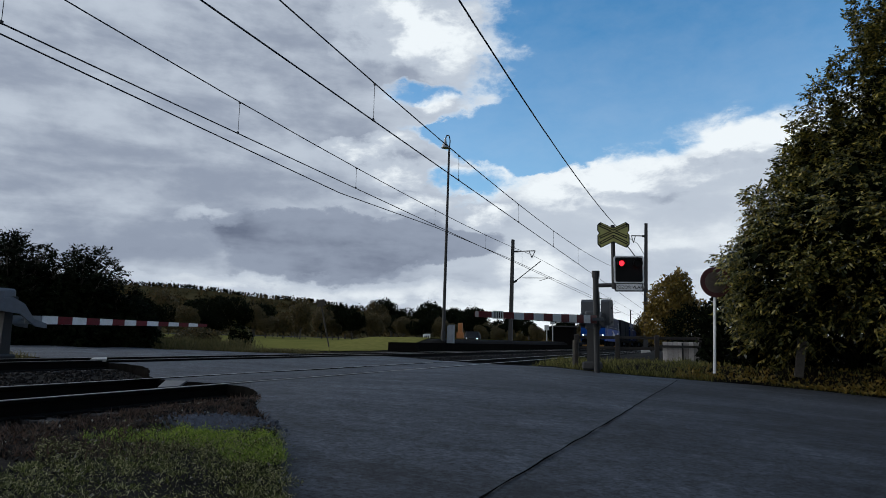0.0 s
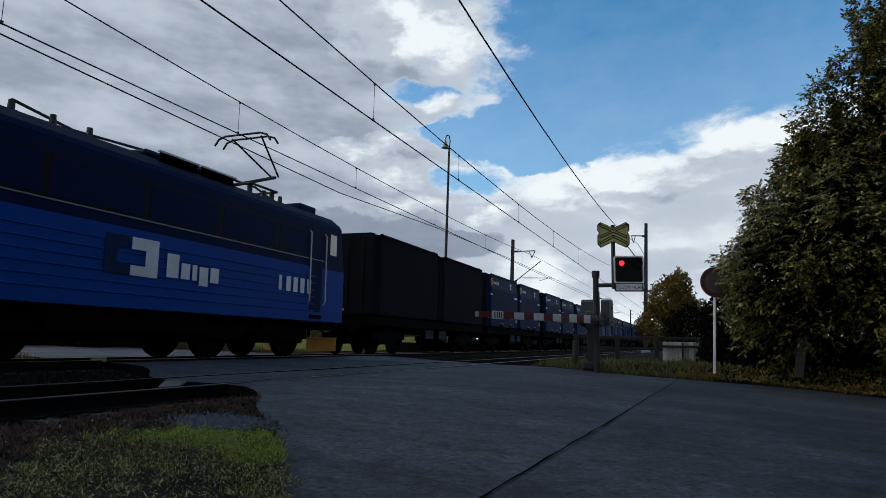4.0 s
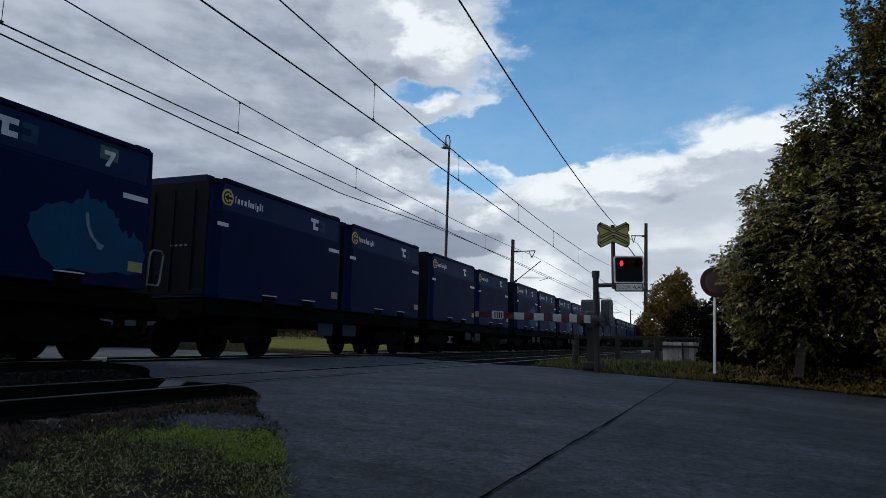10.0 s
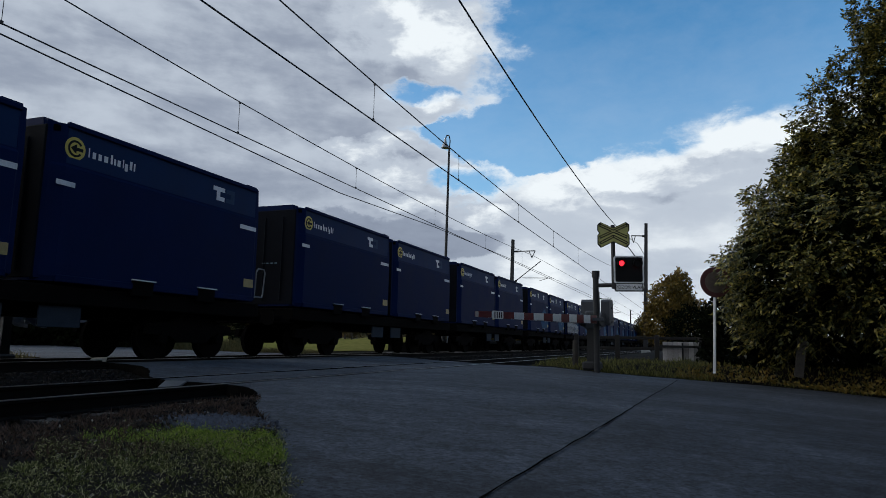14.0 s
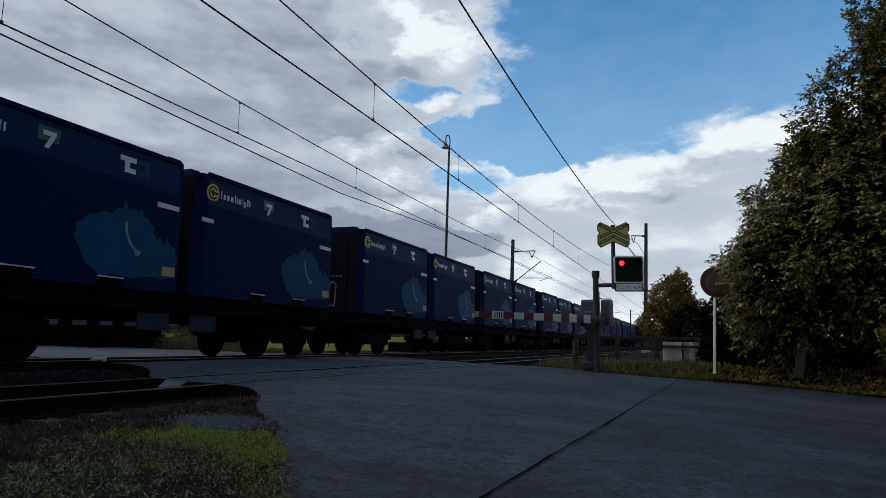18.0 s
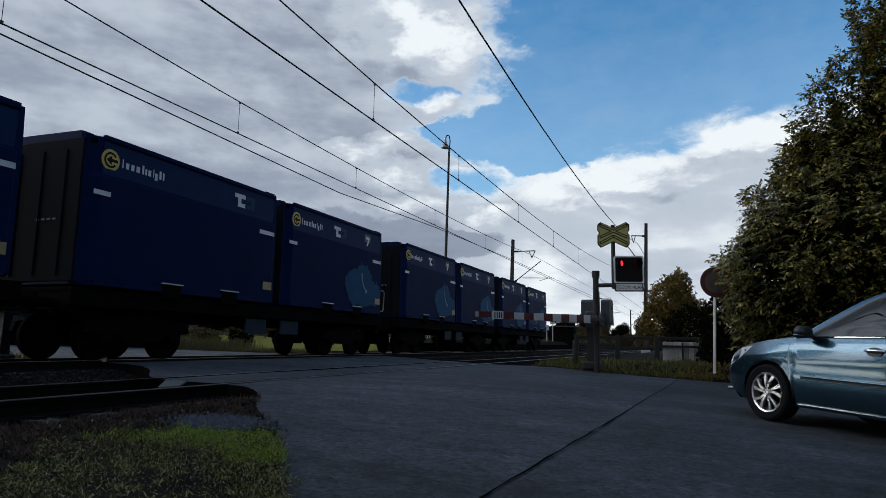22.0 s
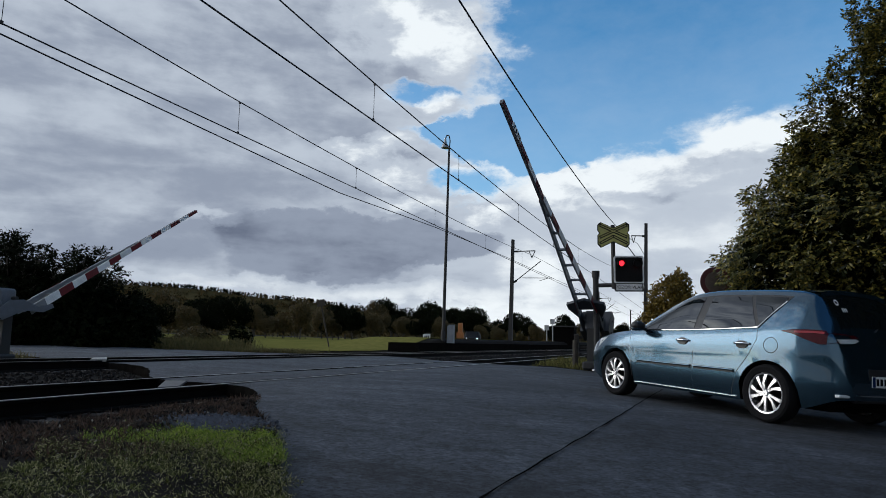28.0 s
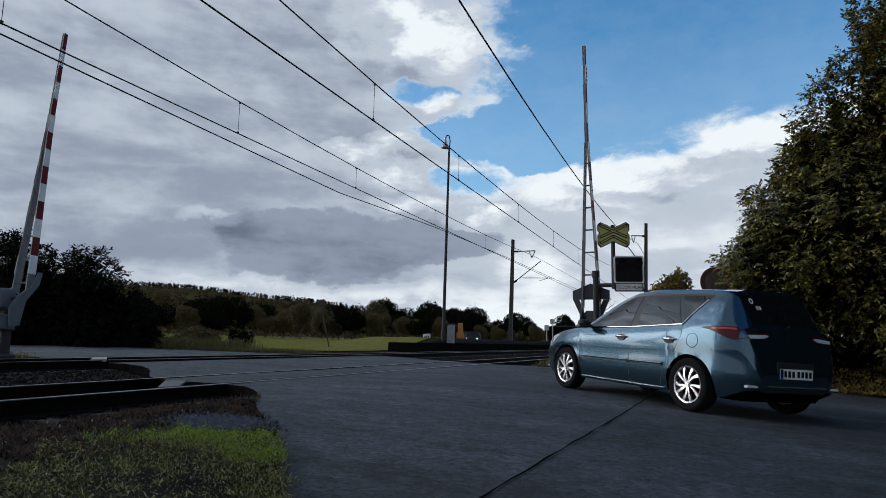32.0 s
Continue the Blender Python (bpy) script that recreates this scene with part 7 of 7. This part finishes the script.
    part("fuel_flap", Shape().path([car_side(-1.36 + 0.085 * math.cos(a), 0.845 + 0.085 * math.sin(a), -0.001) for a in np.linspace(0, 2 * math.pi, 25)], 0.004, 5), TRIM, top, "round fuel flap")
    def across(x, g, out):
        r = car_ring(x)[11]
        y = g * (r[0] - 0.03)
        t = car_top(x)
        return (x, y, t - 0.05 * abs(g) ** 3 + out)
    def top_patch(x0, x1, out, g0=0.95):
        return Shape().loft([[across(x0 + (x1 - x0) * i / 10, g, out) for g in np.linspace(-g0, g0, 13)] for i in range(11)], close=False, caps=False)
    part("windscreen", top_patch(0.25, 0.98, 0.008), CARGLASS, top, "raked windscreen", 60)
    part("rear_window", top_patch(-1.66, -1.93, 0.012), CARGLASS, top, "dark rear window", 60)
    part("roof_spoiler", Shape().loft([[across(x, g, o) for g in np.linspace(-0.97, 0.97, 11)] for x, o in ((-1.35, 0.004), (-1.52, 0.016), (-1.70, 0.055), (-1.72, 0.02))], close=False, caps=False), PAINT, top, "roof spoiler", 50)
    part("rear_wiper", Shape().path([(-1.955, 0.02, 1.06), (-1.90, -0.12, 1.10), (-1.86, -0.36, 1.13)], 0.010), TRIM, top)
    part("antenna_fin", Shape().prism([(-1.18, 1.45), (-1.36, 1.445), (-1.36, 1.50), (-1.30, 1.505)], 1, -0.015, 0.015), LAMPWHITE, top, "pale antenna fin")
    plate = part("number_plate", Shape().box((-2.078, 0, 0.53), (0.014, 0.52, 0.115), chamfer=0.004), WHITEPAINT, top, "white number plate with dark bars")
    part("plate_band", Shape().box((-2.086, 0.24, 0.53), (0.006, 0.038, 0.105)), NAVYTOP, plate, "blue end band")
    for k in range(7):
        part("plate_bar", Shape().box((-2.087, 0.185 - 0.063 * k - (0.02 if k > 2 else 0), 0.53), (0.006, 0.036, 0.07)), BLACKPAINT, plate)
    part("plate_recess", Shape().box((-2.066, 0, 0.56), (0.012, 0.60, 0.20), chamfer=0.005), TRIM, top)
    part("tailgate_badge", Shape().loft([[(rear_x(0, 0.95 + 0.045 * math.sin(a) * f) - 0.008, 0.065 * math.cos(a) * f, 0.95 + 0.045 * math.sin(a) * f) for a in np.linspace(0, 2 * math.pi, 17)[:-1]] for f in (1.0, 0.7)], caps=False), CHROME, top, "plain oval badge")
    part("bumper_lip", Shape().box((-2.03, 0, 0.34), (0.07, 1.0, 0.07), chamfer=0.02), TRIM, top)
    part("bumper_strip", Shape().box((-2.09, 0, 0.385), (0.02, 0.95, 0.014)), CHROME, top, "thin bright bumper strip")
    sticker = part("window_sticker", Shape().loft([[across(-1.775 + 0.022 * f * math.sin(a), 0.70 + 0.055 * f * math.cos(a), 0.017) for a in np.linspace(0, 2 * math.pi, 17)[:-1]] for f in (1.0, 0.6)], caps=False), WHITEPAINT, top, "small white ring sticker")
    for k in range(3):
        part("sticker_bar", Shape().loft([[across(x, g, 0.017) for g in (0.64 - 0.05 * k, 0.61 - 0.05 * k)] for x in (-1.815, -1.84)], close=False, caps=False), WHITEPAINT, sticker)
    part("grille", Shape().box((2.235, 0, 0.40), (0.05, 0.9, 0.12), chamfer=0.02), TRIM, top)
    wheel = build_wheel()
    for x in (AXLE, -AXLE):
        for s in (1, -1):
            w = wheel if not CAR_WHEELS else copy_thing(wheel, Matrix())
            w.parent = top
            base = pose(x, s * 0.855, WHEEL_R, 0, 0, 0 if s > 0 else 180)
            w.matrix_basis = base
            CAR_WHEELS.append((w, base, s))
    return top


CAR = build_car()


# ---- things round the crossing ----
DARKRAIL = surface("dark_stained_rail", (0.016, 0.014, 0.013), 0.85, scale=6, fine=40)


def build_fence():
    """A pale low wall of boards with a dark rail fence behind the verge."""
    top = thing("board_fence", pose(0, 0, 0), "low weathered pale board fence by the hedge", "fence")
    board = surface("weathered_pale_board", (0.46, 0.42, 0.40), 0.8, second=(0.33, 0.30, 0.28), scale=3, fine=30, per="object")
    for k in range(7):
        part("board", Shape().box((-0.92 + 0.148 * k, 21.4 + 0.03 * k, 0.28), (0.142, 0.03, 0.72), chamfer=0.006), board, top)
    part("cap_rail", Shape().box((-0.45, 21.36, 0.50), (1.25, 0.05, 0.075)), DARKRAIL, top)
    part("fence_post", Shape().box((-0.42, 21.37, 0.26), (0.05, 0.05, 0.72)), DARKRAIL, top)
    rail = thing("rail_fence", pose(0, 0, 0), "dark wooden rail fence along the verge", "fence")
    wood = surface("dark_fence_wood", (0.022, 0.018, 0.015), 0.9, scale=6, fine=40)
    xs = [-4.0, -2.6, -1.3, 0.1, 1.5, 2.9, 4.3, 5.7]
    for x in xs:
        part("fence_post", Shape().box((x, 24.2 + 0.1 * x, 0.38), (0.16, 0.16, 1.0), chamfer=0.02), wood, rail)
    for z in (0.42, 0.78):
        part("fence_rail", Shape().box((0.85, 24.28, z), (9.6, 0.05, 0.10), m=Matrix.Translation((0.85, 24.28, 0)) @ pose(0, 0, 0, 0, 0, 5.7) @ Matrix.Translation((-0.85, -24.28, 0)), chamfer=0.01), wood, rail)


def build_trackside():
    """Cabinets, marker and signs beyond the far track."""
    marker = thing("distance_marker", pose(-17.2, 42.0, 0.62, 0, 0, 20), "white distance marker stone with dark bars", "marker stone")
    part("stone", Shape().box((0, 0, 0.22), (0.50, 0.16, 0.50), chamfer=0.03), WHITEPAINT, marker)
    for k in range(3):
        part("bar", Shape().box((-0.12 + 0.12 * k, -0.083, 0.27), (0.07, 0.008, 0.15)), BLACKPAINT, marker)
    cab = thing("relay_cabinet", pose(-17.3, 47.2, 0.6, 0, 0, 15), "tall light grey relay cabinet by the track", "cabinet")
    part("body", Shape().box((0, 0, 0.62), (0.42, 0.35, 1.2), chamfer=0.02), GREYPAINT, cab)
    part("lid", Shape().box((0, 0, 1.24), (0.48, 0.41, 0.06), chamfer=0.015), GREYPAINT, cab)
    part("door", Shape().box((0, -0.18, 0.62), (0.34, 0.02, 1.0), chamfer=0.006), GREYPAINT, cab)
    post = thing("phone_post", pose(-16.75, 47.6, 0.6, 0, 0, 10), "orange trackside telephone box on a base", "telephone box")
    part("base", Shape().box((0, 0, 0.35), (0.55, 0.4, 0.72), chamfer=0.03), ORANGE, post)
    part("upper_box", Shape().box((0.0, 0, 1.05), (0.32, 0.3, 0.72), chamfer=0.03), ORANGE, post)
    hut = thing("shelter", pose(-14.8, 80.0, 0.2), "small dark shelter beside the track", "shelter")
    part("wall", Shape().box((0, 0, 1.2), (2.4, 2.0, 2.4)), UNDERFRAME, hut)
    part("roof", Shape().box((0, 0, 2.48), (2.9, 2.5, 0.14), chamfer=0.03), DARKSTEEL, hut)
    for k, (x, h) in enumerate(((-16.6, 2.3), (-15.9, 3.0))):
        board = thing("track_sign", pose(x, 78.0, 0.5), "small grey sign board on a thin post", "sign", "track signs")
        part("post", Shape().tube((0, 0, 0), (0, 0, h), 0.05), GALVANISED, board)
        part("panel", Shape().box((0, -0.06, h - 0.3), (0.55, 0.03, 0.6), chamfer=0.01), GALVANISED, board)
    platform = Shape().prism([(-15.3, -0.4), (-13.55, -0.4), (-13.55, 0.49), (-15.3, 0.49)], 1, 32, 120)
    # near-black colour carries the shade of the platform's turned-away face
    single("side_platform", platform, surface("shaded_platform_edge", (0.008, 0.0075, 0.007), 0.95, scale=2, fine=20, spec=0.0), "low dark platform beside the far track", "platform", kind="structure")
    far = thing("distant_car", pose(-22.2, 67.0, 0.35, 0, 0, -74), "small dark car with lit headlamps far off", "car")
    part("body", Shape().loft([[(x, y, z) for y, z in ((-w, 0.25), (w, 0.25), (w, zb), (w * 0.75, zt), (-w * 0.75, zt), (-w, zb))] for x, w, zb, zt in ((2.0, 0.7, 0.6, 0.65), (1.2, 0.82, 0.85, 0.95), (0.5, 0.85, 0.95, 1.4), (-1.2, 0.85, 0.95, 1.42), (-1.9, 0.75, 0.8, 0.95))]), BLACKPAINT, far, "", 30)
    for s in (-1, 1):
        part("headlamp", Shape().tube((1.98, s * 0.55, 0.62), (2.06, s * 0.55, 0.62), 0.075, n=12), LAMPGLOW, far, "lit headlamp")
        for x in (1.25, -1.2):
            part("wheel", Shape().tube((x, s * 0.70, 0.3), (x, s * 0.86, 0.3), 0.3, n=16), TYRE, far)
    leaning = thing("leaning_post", pose(-18.3, 31.0, 0.2, 8, -10, 0), "thin leaning post with a small board", "post")
    part("post", Shape().tube((0, 0, 0), (0, 0, 2.3), 0.04), BARK, leaning)
    part("board", Shape().box((0, 0, 2.35), (0.5, 0.04, 0.35), chamfer=0.01), BARK, leaning)
    sg = thing("far_signal", pose(-16.3, 10.4, 0.0), "grey crossing signal post beyond the tracks", "railway signal")
    part("post", Shape().tube((0, 0, 0), (0, 0, 3.2), 0.08, n=12), GALVANISED, sg)
    part("board_back", Shape().box((0.1, 0.1, 2.75), (0.7, 0.06, 0.66), chamfer=0.03), GREYPAINT, sg)
    part("cabinet", Shape().box((0.15, 0.1, 1.5), (0.45, 0.4, 0.9), chamfer=0.03), GREYPAINT, sg)
    box_ = thing("service_box", pose(1.35, 19.6, -0.05, 0, 0, 12), "dark grey metal service box under the hedge", "cabinet")
    part("body", Shape().box((0, 0, 0.42), (0.75, 0.5, 0.85), chamfer=0.03), DARKSTEEL, box_)
    part("lid", Shape().box((0, 0, 0.87), (0.82, 0.56, 0.05), chamfer=0.015), GALVANISED, box_, "pale metal lid")
    plank = thing("leaning_plank", pose(2.15, 17.3, -0.1, 0, 8, 5), "weathered plank leaning in the hedge", "plank")
    part("plank", Shape().box((0, 0, 0.42), (0.20, 0.05, 0.95), chamfer=0.015), BARK, plank)
    stump = thing("verge_stump", pose(-3.0, 17.6, 0.0), "short wooden stump in the long grass", "post")
    part("stump", Shape().tube((0, 0, -0.1), (0.02, 0, 0.62), 0.075, 0.08, n=10), BARK, stump)


build_fence()
build_trackside()


# ---- movement ----
SPEED = 19.88
# small hastening and lag of the train, in metres
DRIFT = [(0, -0.2), (3, -0.1), (6, -0.2), (7, -0.05), (8, -0.2), (9, 0.22), (10, -0.05), (11, 0.42), (12, 0.03), (13, 0.6), (14, 0.06), (16.5, 0.2), (17, 0.55), (18, 0.28), (19, 0.05), (20, 0.42), (21, -0.05), (22, 0.28), (23, 0.05), (24, 0.43), (25, 0.5), (32, 0.5)]
BOOM_ANGLES_NEAR = [(0, -1.5), (25.7, -1.5), (26.5, 4.0), (27.5, 20.0), (28, 30.7), (28.5, 42.0), (29, 52.9), (29.5, 65), (30, 75.8), (30.5, 83), (31, 86.2), (32, 86.8)]
BOOM_ANGLES_FAR = [(0, 0.5), (25.7, 0.5), (26.5, 4.0), (27.5, 21.7), (28, 31.6), (28.5, 41.6), (29, 50.4), (29.5, 58.6), (30, 66.4), (30.5, 74.5), (31, 82.0), (31.5, 85.4), (32, 86.2)]

# seconds, place and heading of the car
CAR_ROWS = [(0, 26.0, -12.1, 128.0), (16.5, 26.0, -12.1, 128.0), (17.5, 22.0, -8.8, 128.0), (18.5, 15.5, -3.3, 128.0), (19.5, 10.0, 1.35, 128.0), (20.5, 5.8, 4.95, 127.5), (21, 4.3, 6.25, 127.3), (21.5, 3.10, 7.27, 127.5), (22, 2.20, 8.03, 129.2), (22.5, 1.49, 8.63, 130.7), (23, 0.95, 9.10, 131.8), (23.5, 0.61, 9.48, 133.2), (24, 0.42, 9.72, 134.2), (24.5, 0.38, 9.77, 134.5), (29.3, 0.38, 9.77, 134.5), (30, 0.29, 9.84, 134.6), (30.5, 0.185, 9.91, 134.6), (31, 0.05, 9.98, 134.6), (31.5, -0.15, 10.06, 134.4), (32, -0.42, 10.15, 134.0)]


def motions():
    for ob, at in TRAIN:
        walk(ob, [(t, pose(FAR_TRACK, at - SPEED * (t - 13) + d, 1.436 if ob.name.startswith("freight") else 0.04)) for t, d in DRIFT])
    drive = []
    for t, x, y, turn in CAR_ROWS:
        front, rear = (float(road_height(x + k * math.cos(radians(turn)))) for k in (AXLE, -AXLE))
        left, right = (float(road_height(x - k * math.sin(radians(turn)))) for k in (0.75, -0.75))
        drive.append((t, pose(x, y, (front + rear) / 2 - 0.012, 0, 0, turn) @ pose(0, 0, 0, math.degrees(math.atan2(left - right, 1.5)), -math.degrees(math.atan2(front - rear, 2 * AXLE)), 0)))
    walk(CAR, drive)
    # the wheels roll as far as the car goes, in steps of under a quarter turn
    ts, went = [CAR_ROWS[0][0]], [0.0]
    for (t0, x0, y0, _), (t1, x1, y1, _) in zip(CAR_ROWS, CAR_ROWS[1:]):
        ts.append(t1), went.append(went[-1] + math.hypot(x1 - x0, y1 - y0))
    for w, base, s in CAR_WHEELS:
        rows, last = [], None
        for t in np.arange(0, 32.01, 0.05):
            angle = math.degrees(np.interp(t, ts, went) / WHEEL_R)
            if last is None or angle != last or t > 31.99:
                rows.append((float(t), base @ pose(0, 0, 0, 0, angle * s, 0)))
            last = angle
        walk(w, rows)
    # the two red lamps flash in turn until the booms are up
    flips = {0: [], 1: []}
    starts = [(0.72 + 1.25 * k, 1.17 + 1.25 * k) for k in range(24)]
    for a, b in starts:
        flips[0] += [a, b]
        flips[1] += [a, b]
    flips[0].append(30.85)
    for k, lens in enumerate(LENSES):
        base, angle = lens.matrix_basis.copy(), (0.0, 180.0)[k]
        rows = [(0.0, base @ pose(0, 0, 0, 0, 0, angle))]
        for t in flips[k]:
            f0 = round(t * FPS)
            for step in range(4):
                rows.append(((f0 + step) / FPS, base @ pose(0, 0, 0, 0, 0, angle + 60 * step)))
            angle += 180
        rows.append((32.0, base @ pose(0, 0, 0, 0, 0, angle)))
        walk(lens, rows)
    walk(NEAR_BOOM, [(t, pose(0, 0, 1.13, 0, -a, 0)) for t, a in BOOM_ANGLES_NEAR])
    walk(FAR_BOOM, [(t, pose(0, 0, 1.20, 0, -a, 0)) for t, a in BOOM_ANGLES_FAR])


motions()
